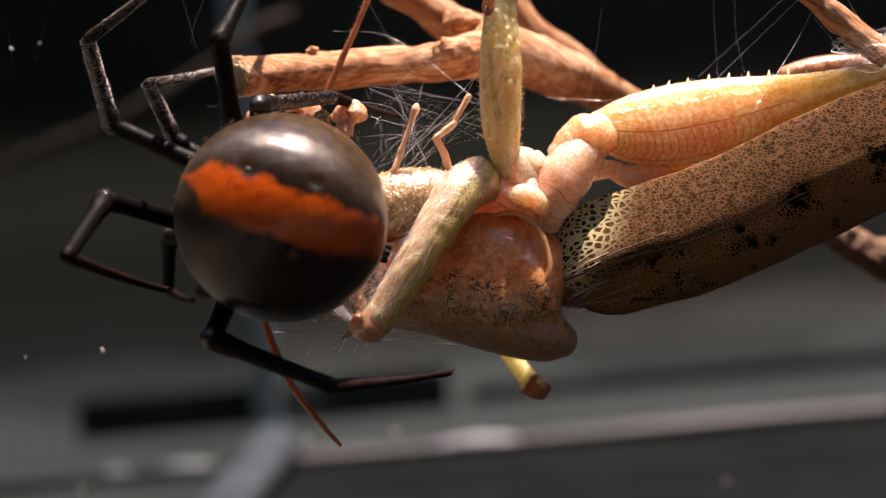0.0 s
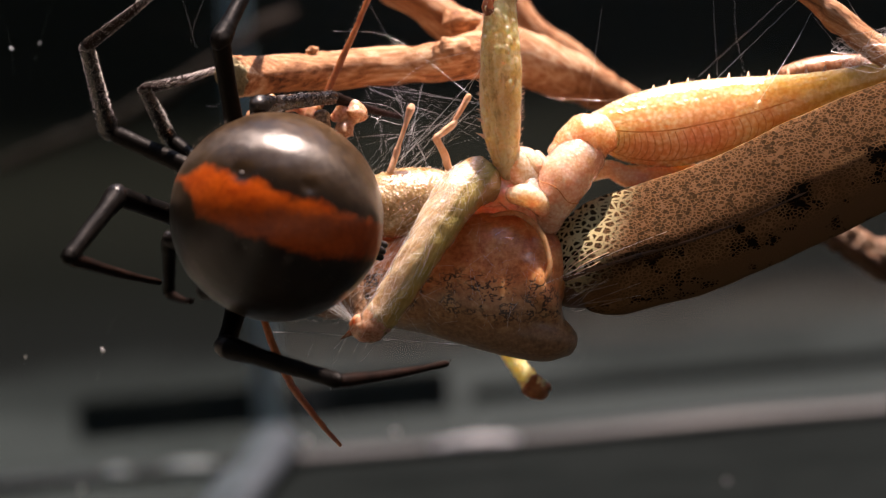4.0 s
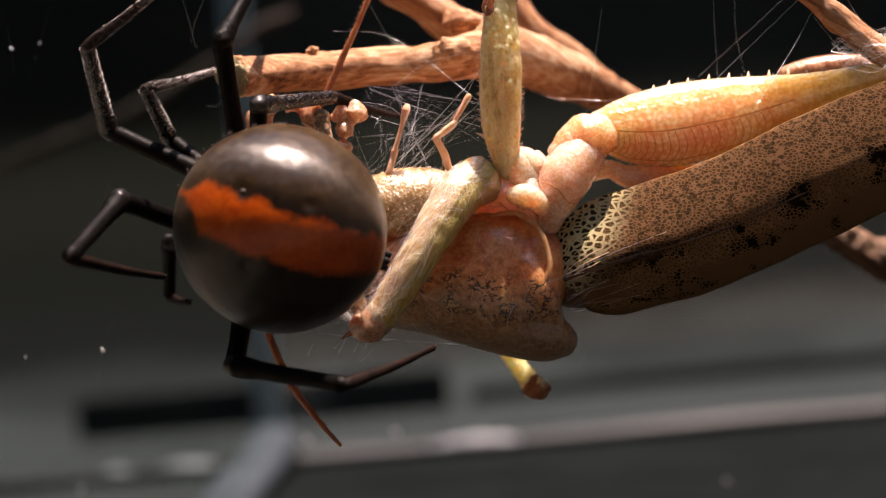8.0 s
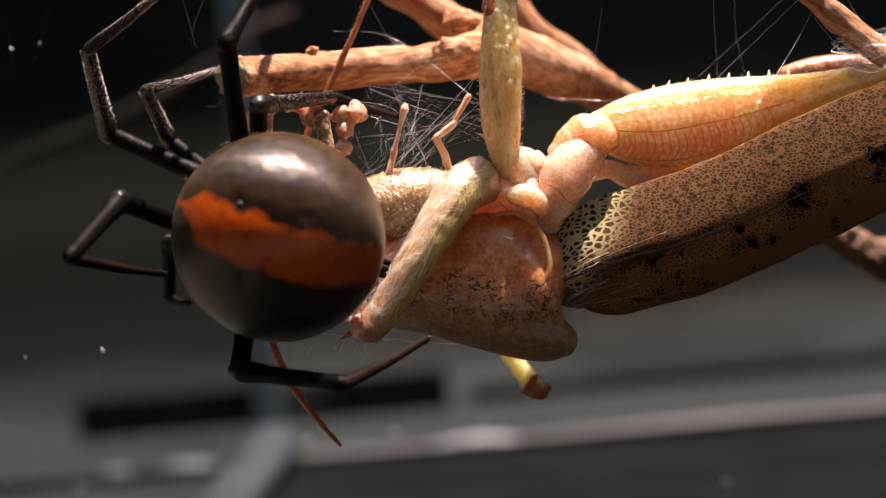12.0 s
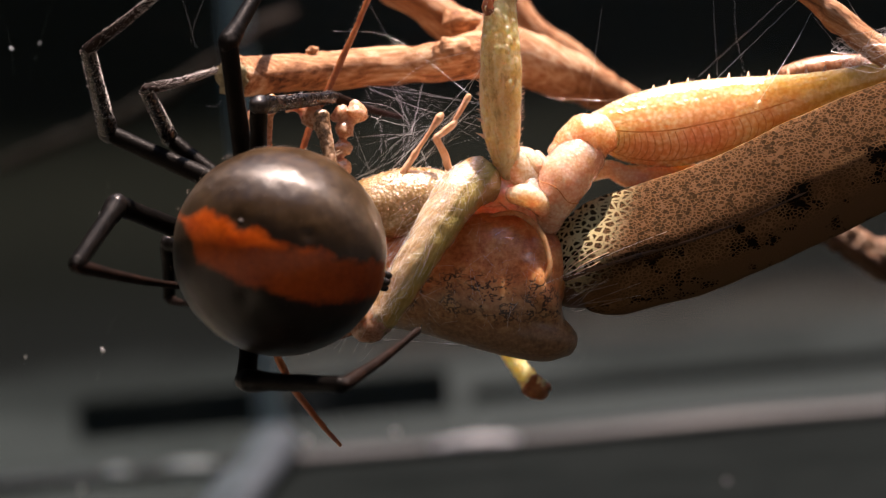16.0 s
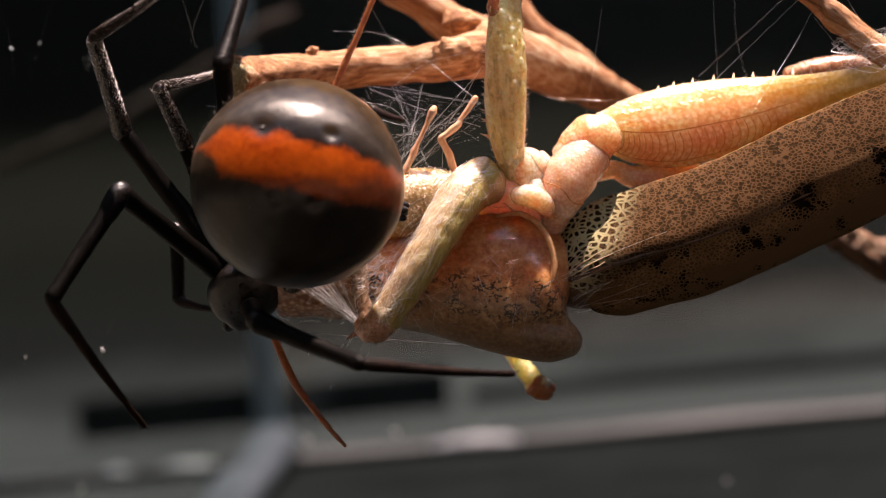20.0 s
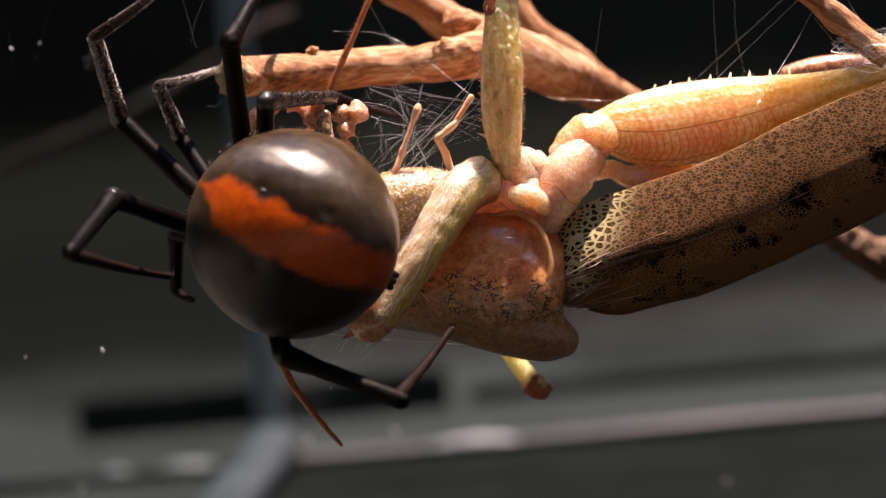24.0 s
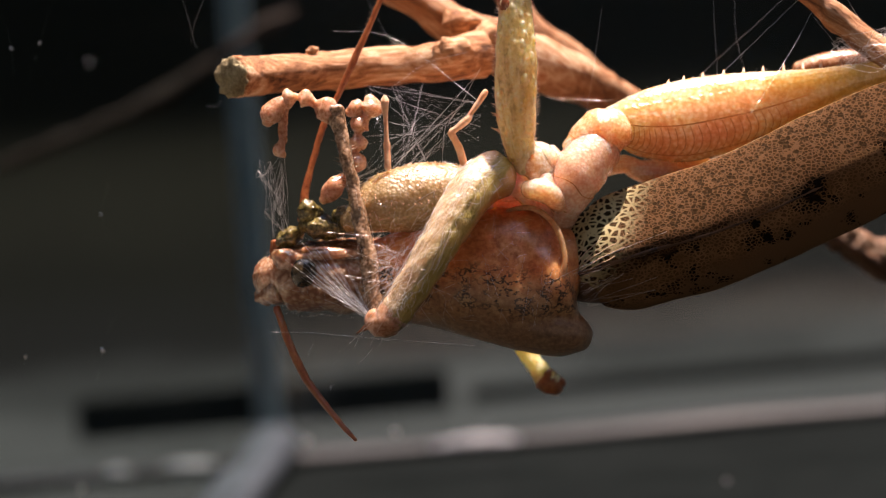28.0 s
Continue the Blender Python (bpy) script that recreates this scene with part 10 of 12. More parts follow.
        (26.6, bone((-1.62,12.9,-5.82), (0.92,5.52,-7.00))), (26.8, bone((-1.68,12.4,-7.09), (0.85,5.06,-8.27))), (27, bone((-1.78,12.6,-6.44), (0.75,5.29,-7.62))),
        (27.1, bone((-1.65,12.7,-6.33), (0.89,5.36,-7.51))), (27.2, bone((-1.46,13.3,-4.79), (1.13,6.02,-6.18))), (27.3, bone((-1.93,13.5,-3.83), (0.70,6.27,-5.41))),
        (27.4, bone((-3.94,13.4,-0.16), (-1.42,6.00,-0.34))), (27.5, bone((-2.20,-3.12,5.53), (-1.39,3.72,9.31))), (27.6, bone((-6.56,-0.64,-2.83), (-5.52,6.76,-5.29))),
        (27.7, bone((-8.26,-5.24,-7.86), (-5.69,0.71,-12.3))), (27.8, bone((-4.57,-12.4,-2.30), (-3.50,-5.77,1.84))), (28, bone((-4.50,-13.1,0.16), (-3.62,-7.20,5.32))),
    ])
    walk(legs["B2"]["femur"], [
        (0, bone((-1.15,0.00,0.14), (-4.74,4.91,0.58))), (1, bone((-1.15,0.00,0.14), (-4.74,4.91,0.59))), (2, bone((-1.15,0.00,0.15), (-4.74,4.91,0.60))),
        (3, bone((-1.15,0.00,0.15), (-4.74,4.91,0.62))), (3.5, bone((-1.15,0.00,0.15), (-4.73,4.91,0.63))), (5.5, bone((-1.14,0.00,0.17), (-4.73,4.91,0.68))),
        (6, bone((-1.14,0.00,0.17), (-4.73,4.91,0.69))), (6.5, bone((-1.14,0.00,0.17), (-4.73,4.91,0.69))), (7, bone((-1.14,0.00,0.18), (-4.73,4.91,0.70))),
        (7.5, bone((-1.14,0.00,0.18), (-4.73,4.91,0.70))), (8, bone((-1.14,0.00,0.18), (-4.73,4.91,0.70))), (8.5, bone((-1.14,0.00,0.18), (-4.73,4.91,0.71))),
        (9, bone((-1.14,0.00,0.18), (-4.73,4.90,0.72))), (9.5, bone((-1.14,0.00,0.19), (-4.74,4.90,0.74))), (10, bone((-1.14,0.00,0.19), (-4.74,4.89,0.77))),
        (10.5, bone((-1.14,0.00,0.20), (-4.75,4.88,0.80))), (11, bone((-1.14,0.00,0.21), (-4.76,4.87,0.84))), (11.5, bone((-1.13,0.00,0.22), (-4.77,4.86,0.88))),
        (12, bone((-1.13,0.00,0.23), (-4.77,4.84,0.92))), (12.5, bone((-1.13,0.00,0.24), (-4.78,4.83,0.96))), (14.5, bone((-1.12,0.00,0.28), (-4.82,4.77,1.13))),
        (15, bone((-1.12,0.00,0.29), (-4.83,4.76,1.17))), (15.5, bone((-1.12,0.00,0.30), (-4.84,4.75,1.20))), (16, bone((-1.11,0.00,0.31), (-4.84,4.74,1.23))),
        (16.5, bone((-1.11,0.00,0.31), (-4.85,4.73,1.25))), (17, bone((-1.11,0.00,0.31), (-4.85,4.73,1.26))), (17.5, bone((-1.11,0.00,0.32), (-4.85,4.73,1.26))),
        (17.8, bone((-1.12,0.00,0.27), (-4.73,4.85,1.06))), (17.9, bone((-1.12,0.00,-0.02), (-3.72,5.52,0.02))), (18, bone((-0.28,0.00,-1.06), (-1.92,3.88,-5.47))),
        (18.1, bone((-0.17,0.00,-1.08), (-1.28,3.95,-5.59))), (18.2, bone((-0.97,0.00,0.60), (-3.78,5.24,1.98))), (18.5, bone((-1.11,0.00,0.20), (-3.64,5.54,0.59))),
        (19.5, bone((-1.11,0.00,0.20), (-3.64,5.54,0.59))), (19.7, bone((-1.11,0.00,0.20), (-3.64,5.54,0.59))), (19.8, bone((-1.08,0.00,0.35), (-3.92,5.35,1.11))),
        (20, bone((-0.79,0.00,0.84), (-3.58,4.86,3.24))), (20.2, bone((-0.87,0.00,0.75), (-3.78,4.96,2.80))), (20.5, bone((-0.94,0.00,0.64), (-3.60,5.28,2.12))),
        (21, bone((-1.03,0.00,0.51), (-3.85,5.28,1.67))), (21.5, bone((-1.09,0.00,0.36), (-4.09,5.25,1.22))), (23.5, bone((-1.12,0.00,0.30), (-4.50,5.01,1.12))),
        (24, bone((-1.12,0.00,0.30), (-4.50,5.01,1.12))), (24.5, bone((-1.12,0.00,0.30), (-4.50,5.01,1.12))), (24.7, bone((-1.12,0.00,0.30), (-4.50,5.01,1.12))),
        (24.8, bone((-1.11,0.00,0.31), (-4.23,5.18,1.09))), (24.9, bone((-0.94,0.00,-0.57), (-2.96,5.70,-1.35))), (25, bone((-0.25,0.00,-1.06), (-1.72,4.03,-5.41))),
        (25.1, bone((-0.15,0.00,-1.08), (-1.15,4.39,-5.20))), (25.2, bone((-0.84,0.00,-0.73), (-3.52,5.23,-2.38))), (25.3, bone((-0.80,0.00,-0.80), (-4.14,4.33,-3.50))),
        (25.4, bone((-1.03,0.00,-0.40), (-6.02,3.05,-2.14))), (25.5, bone((-1.04,0.00,-0.47), (-6.56,-0.55,-3.01))), (25.6, bone((-1.04,0.00,-0.47), (-6.57,-0.51,-2.98))),
        (25.7, bone((-1.02,0.00,-0.48), (-6.15,2.42,-2.73))), (25.8, bone((-1.03,0.00,-0.49), (-6.49,-0.59,-3.13))), (25.9, bone((-0.98,0.00,-0.58), (-6.18,1.17,-3.55))),
        (26, bone((-0.98,0.00,-0.57), (-6.18,-0.74,-3.67))), (26.2, bone((-0.97,0.00,-0.59), (-6.14,1.20,-3.60))), (26.5, bone((-1.06,0.00,-0.41), (-6.52,1.88,-2.37))),
        (26.6, bone((-0.69,0.00,-0.85), (-2.84,5.37,-2.80))), (26.8, bone((-0.55,0.00,-0.95), (-2.87,4.69,-4.08))), (27, bone((-0.64,0.00,-0.89), (-2.98,5.03,-3.43))),
        (27.1, bone((-0.63,0.00,-0.90), (-2.86,5.14,-3.31))), (27.2, bone((-0.67,0.00,-0.85), (-2.89,5.34,-2.79))), (27.3, bone((-0.74,0.00,-0.77), (-3.54,5.00,-2.86))),
        (27.4, bone((-0.77,0.00,-0.74), (-3.54,5.18,-2.39))), (27.5, bone((-0.44,0.00,0.98), (-1.58,5.56,3.20))), (27.6, bone((-0.47,0.00,0.96), (-2.23,4.31,4.90))),
        (27.7, bone((-0.76,0.00,0.76), (-5.08,-1.00,4.94))), (27.8, bone((-0.84,0.00,0.74), (-5.41,-1.66,4.42))), (28, bone((-0.39,0.00,1.24), (-2.05,-2.54,6.53))),
    ])
    walk(legs["B2"]["tibia"], [
        (0, bone((-4.74,4.91,0.58), (-5.32,7.05,-2.16))), (1, bone((-4.74,4.91,0.59), (-5.32,7.05,-2.16))), (2, bone((-4.74,4.91,0.60), (-5.31,7.05,-2.14))),
        (3, bone((-4.74,4.91,0.62), (-5.30,7.05,-2.13))), (3.5, bone((-4.73,4.91,0.63), (-5.29,7.04,-2.12))), (5.5, bone((-4.73,4.91,0.68), (-5.27,7.04,-2.08))),
        (6, bone((-4.73,4.91,0.69), (-5.26,7.04,-2.07))), (6.5, bone((-4.73,4.91,0.69), (-5.26,7.04,-2.06))), (7, bone((-4.73,4.91,0.70), (-5.25,7.04,-2.05))),
        (7.5, bone((-4.73,4.91,0.70), (-5.25,7.04,-2.05))), (8, bone((-4.73,4.91,0.70), (-5.25,7.04,-2.05))), (8.5, bone((-4.73,4.91,0.71), (-5.25,7.04,-2.05))),
        (9, bone((-4.73,4.90,0.72), (-5.25,7.04,-2.03))), (9.5, bone((-4.74,4.90,0.74), (-5.25,7.03,-2.02))), (10, bone((-4.74,4.89,0.77), (-5.26,7.01,-1.99))),
        (10.5, bone((-4.75,4.88,0.80), (-5.26,7.00,-1.97))), (11, bone((-4.76,4.87,0.84), (-5.27,6.98,-1.94))), (11.5, bone((-4.77,4.86,0.88), (-5.27,6.97,-1.90))),
        (12, bone((-4.77,4.84,0.92), (-5.27,6.95,-1.87))), (12.5, bone((-4.78,4.83,0.96), (-5.28,6.92,-1.83))), (14.5, bone((-4.82,4.77,1.13), (-5.30,6.84,-1.68))),
        (15, bone((-4.83,4.76,1.17), (-5.30,6.82,-1.65))), (15.5, bone((-4.84,4.75,1.20), (-5.30,6.80,-1.63))), (16, bone((-4.84,4.74,1.23), (-5.31,6.78,-1.60))),
        (16.5, bone((-4.85,4.73,1.25), (-5.31,6.77,-1.59))), (17, bone((-4.85,4.73,1.26), (-5.31,6.76,-1.58))), (17.5, bone((-4.85,4.73,1.26), (-5.31,6.76,-1.58))),
        (17.8, bone((-4.73,4.85,1.06), (-5.19,6.90,-1.77))), (17.9, bone((-3.72,5.52,0.02), (-4.18,7.65,-2.75))), (18, bone((-1.92,3.88,-5.47), (-2.13,7.31,-6.29))),
        (18.1, bone((-1.28,3.95,-5.59), (-1.46,7.16,-7.05))), (18.2, bone((-3.78,5.24,1.98), (-3.91,5.15,-1.54))), (18.5, bone((-3.64,5.54,0.59), (-4.15,7.54,-2.26))),
        (19.5, bone((-3.64,5.54,0.59), (-4.15,7.54,-2.26))), (19.7, bone((-3.64,5.54,0.59), (-4.15,7.54,-2.26))), (19.8, bone((-3.92,5.35,1.11), (-4.36,6.93,-2.00))),
        (20, bone((-3.58,4.86,3.24), (-3.75,4.78,-0.28))), (20.2, bone((-3.78,4.96,2.80), (-3.94,4.88,-0.72))), (20.5, bone((-3.60,5.28,2.12), (-3.76,5.21,-1.40))),
        (21, bone((-3.85,5.28,1.67), (-4.21,6.45,-1.63))), (21.5, bone((-4.09,5.25,1.22), (-4.57,6.98,-1.81))), (23.5, bone((-4.50,5.01,1.12), (-4.99,6.89,-1.82))),
        (24, bone((-4.50,5.01,1.12), (-5.00,6.93,-1.80))), (24.5, bone((-4.50,5.01,1.12), (-5.00,6.95,-1.78))), (24.7, bone((-4.50,5.01,1.12), (-5.00,6.96,-1.77))),
        (24.8, bone((-4.23,5.18,1.09), (-4.73,7.14,-1.79))), (24.9, bone((-2.96,5.70,-1.35), (-3.30,8.66,-3.24))), (25, bone((-1.72,4.03,-5.41), (-1.82,7.42,-6.36))),
        (25.1, bone((-1.15,4.39,-5.20), (-1.46,7.46,-6.91))), (25.2, bone((-3.52,5.23,-2.38), (-3.01,2.86,-4.95))), (25.3, bone((-4.14,4.33,-3.50), (-3.54,1.47,-5.48))),
        (25.4, bone((-6.02,3.05,-2.14), (-5.36,-0.14,-3.49))), (25.5, bone((-6.56,-0.55,-3.01), (-6.23,-3.64,-4.68))), (25.6, bone((-6.57,-0.51,-2.98), (-6.30,-3.40,-4.99))),
        (25.7, bone((-6.15,2.42,-2.73), (-6.01,-0.28,-5.00))), (25.8, bone((-6.49,-0.59,-3.13), (-6.94,-3.50,-5.07))), (25.9, bone((-6.18,1.17,-3.55), (-6.40,-2.10,-4.84))),
        (26, bone((-6.18,-0.74,-3.67), (-5.78,-3.91,-5.16))), (26.2, bone((-6.14,1.20,-3.60), (-5.29,-2.02,-4.76))), (26.5, bone((-6.52,1.88,-2.37), (-5.96,-1.40,-3.54))),
        (26.6, bone((-2.84,5.37,-2.80), (-1.92,8.21,-4.67))), (26.8, bone((-2.87,4.69,-4.08), (-1.96,7.54,-5.94))), (27, bone((-2.98,5.03,-3.43), (-2.07,7.87,-5.30))),
        (27.1, bone((-2.86,5.14,-3.31), (-1.94,7.98,-5.18))), (27.2, bone((-2.89,5.34,-2.79), (-2.02,8.40,-4.32))), (27.3, bone((-3.54,5.00,-2.86), (-2.72,8.23,-4.03))),
        (27.4, bone((-3.54,5.18,-2.39), (-3.51,8.66,-1.87))), (27.5, bone((-1.58,5.56,3.20), (-2.24,8.31,5.30))), (27.6, bone((-2.23,4.31,4.90), (-3.05,4.79,8.30))),
        (27.7, bone((-5.08,-1.00,4.94), (-5.89,-0.17,8.27))), (27.8, bone((-5.41,-1.66,4.42), (-6.80,-2.88,7.42))), (28, bone((-2.05,-2.54,6.53), (-2.61,-4.65,9.30))),
    ])
    walk(legs["B2"]["tarsus"], [
        (0, bone((-5.32,7.05,-2.16), (-3.63,3.39,-2.72))), (1, bone((-5.32,7.05,-2.16), (-3.64,3.38,-2.71))), (2, bone((-5.31,7.05,-2.14), (-3.65,3.37,-2.67))),
        (3, bone((-5.30,7.05,-2.13), (-3.68,3.35,-2.61))), (3.5, bone((-5.29,7.04,-2.12), (-3.69,3.34,-2.58))), (5.5, bone((-5.27,7.04,-2.08), (-3.75,3.29,-2.46))),
        (6, bone((-5.26,7.04,-2.07), (-3.76,3.28,-2.43))), (6.5, bone((-5.26,7.04,-2.06), (-3.77,3.27,-2.41))), (7, bone((-5.25,7.04,-2.05), (-3.78,3.27,-2.39))),
        (7.5, bone((-5.25,7.04,-2.05), (-3.78,3.27,-2.38))), (8, bone((-5.25,7.04,-2.05), (-3.78,3.26,-2.38))), (8.5, bone((-5.25,7.04,-2.05), (-3.78,3.26,-2.37))),
        (9, bone((-5.25,7.04,-2.03), (-3.78,3.26,-2.36))), (9.5, bone((-5.25,7.03,-2.02), (-3.78,3.25,-2.34))), (10, bone((-5.26,7.01,-1.99), (-3.78,3.24,-2.32))),
        (10.5, bone((-5.26,7.00,-1.97), (-3.78,3.23,-2.29))), (11, bone((-5.27,6.98,-1.94), (-3.78,3.21,-2.25))), (11.5, bone((-5.27,6.97,-1.90), (-3.78,3.19,-2.21))),
        (12, bone((-5.27,6.95,-1.87), (-3.78,3.18,-2.17))), (12.5, bone((-5.28,6.92,-1.83), (-3.78,3.16,-2.13))), (14.5, bone((-5.30,6.84,-1.68), (-3.77,3.08,-1.97))),
        (15, bone((-5.30,6.82,-1.65), (-3.77,3.06,-1.94))), (15.5, bone((-5.30,6.80,-1.63), (-3.77,3.05,-1.91))), (16, bone((-5.31,6.78,-1.60), (-3.76,3.03,-1.88))),
        (16.5, bone((-5.31,6.77,-1.59), (-3.76,3.02,-1.86))), (17, bone((-5.31,6.76,-1.58), (-3.76,3.01,-1.85))), (17.5, bone((-5.31,6.76,-1.58), (-3.76,3.01,-1.85))),
        (17.8, bone((-5.19,6.90,-1.77), (-3.64,3.15,-2.05))), (17.9, bone((-4.18,7.65,-2.75), (-2.66,3.88,-3.02))), (18, bone((-2.13,7.31,-6.29), (0.55,10.4,-6.27))),
        (18.1, bone((-1.46,7.16,-7.05), (-0.38,11.1,-6.99))), (18.2, bone((-3.91,5.15,-1.54), (-0.41,7.22,-1.67))), (18.5, bone((-4.15,7.54,-2.26), (-2.47,3.89,-2.87))),
        (19.5, bone((-4.15,7.54,-2.26), (-2.47,3.89,-2.87))), (19.7, bone((-4.15,7.54,-2.26), (-2.47,3.89,-2.87))), (19.8, bone((-4.36,6.93,-2.00), (-2.51,3.35,-2.52))),
        (20, bone((-3.75,4.78,-0.28), (-1.49,1.44,-0.82))), (20.2, bone((-3.94,4.88,-0.72), (-1.71,1.53,-1.28))), (20.5, bone((-3.76,5.21,-1.40), (-2.36,8.96,-2.11))),
        (21, bone((-4.21,6.45,-1.63), (-2.35,2.86,-2.13))), (21.5, bone((-4.57,6.98,-1.81), (-3.06,3.23,-2.29))), (23.5, bone((-4.99,6.89,-1.82), (-3.65,3.08,-2.29))),
        (24, bone((-5.00,6.93,-1.80), (-3.71,3.10,-2.26))), (24.5, bone((-5.00,6.95,-1.78), (-3.74,3.11,-2.24))), (24.7, bone((-5.00,6.96,-1.77), (-3.75,3.12,-2.23))),
        (24.8, bone((-4.73,7.14,-1.79), (-3.48,3.30,-2.25))), (24.9, bone((-3.30,8.66,-3.24), (-1.69,4.96,-3.68))), (25, bone((-1.82,7.42,-6.36), (-0.57,11.2,-6.95))),
        (25.1, bone((-1.46,7.46,-6.91), (-0.55,11.4,-7.11))), (25.2, bone((-3.01,2.86,-4.95), (-1.65,5.53,-7.70))), (25.3, bone((-3.54,1.47,-5.48), (-2.59,4.78,-7.65))),
        (25.4, bone((-5.36,-0.14,-3.49), (-4.83,3.59,-5.03))), (25.5, bone((-6.23,-3.64,-4.68), (-5.67,-0.05,-6.49))), (25.6, bone((-6.30,-3.40,-4.99), (-5.67,-0.15,-7.34))),
        (25.7, bone((-6.01,-0.28,-5.00), (-5.31,2.69,-7.69))), (25.8, bone((-6.94,-3.50,-5.07), (-6.22,0.19,-6.61))), (25.9, bone((-6.40,-2.10,-4.84), (-5.58,1.86,-5.27))),
        (26, bone((-5.78,-3.91,-5.16), (-5.19,0.09,-4.72))), (26.2, bone((-5.29,-2.02,-4.76), (-4.66,2.00,-4.61))), (26.5, bone((-5.96,-1.40,-3.54), (-5.31,2.60,-3.93))),
        (26.6, bone((-1.92,8.21,-4.67), (-0.96,11.9,-6.11))), (26.8, bone((-1.96,7.54,-5.94), (-1.01,11.2,-7.37))), (27, bone((-2.07,7.87,-5.30), (-1.12,11.6,-6.73))),
        (27.1, bone((-1.94,7.98,-5.18), (-0.99,11.7,-6.62))), (27.2, bone((-2.02,8.40,-4.32), (-1.10,12.2,-5.37))), (27.3, bone((-2.72,8.23,-4.03), (-1.85,12.1,-4.70))),
        (27.4, bone((-3.51,8.66,-1.87), (-2.58,12.5,-0.80))), (27.5, bone((-2.24,8.31,5.30), (-1.18,11.2,7.94))), (27.6, bone((-3.05,4.79,8.30), (-1.32,6.83,11.4))),
        (27.7, bone((-5.89,-0.17,8.27), (-4.30,1.99,11.3))), (27.8, bone((-6.80,-2.88,7.42), (-5.49,-1.66,11.1))), (28, bone((-2.61,-4.65,9.30), (-0.18,-7.61,10.6))),
    ])
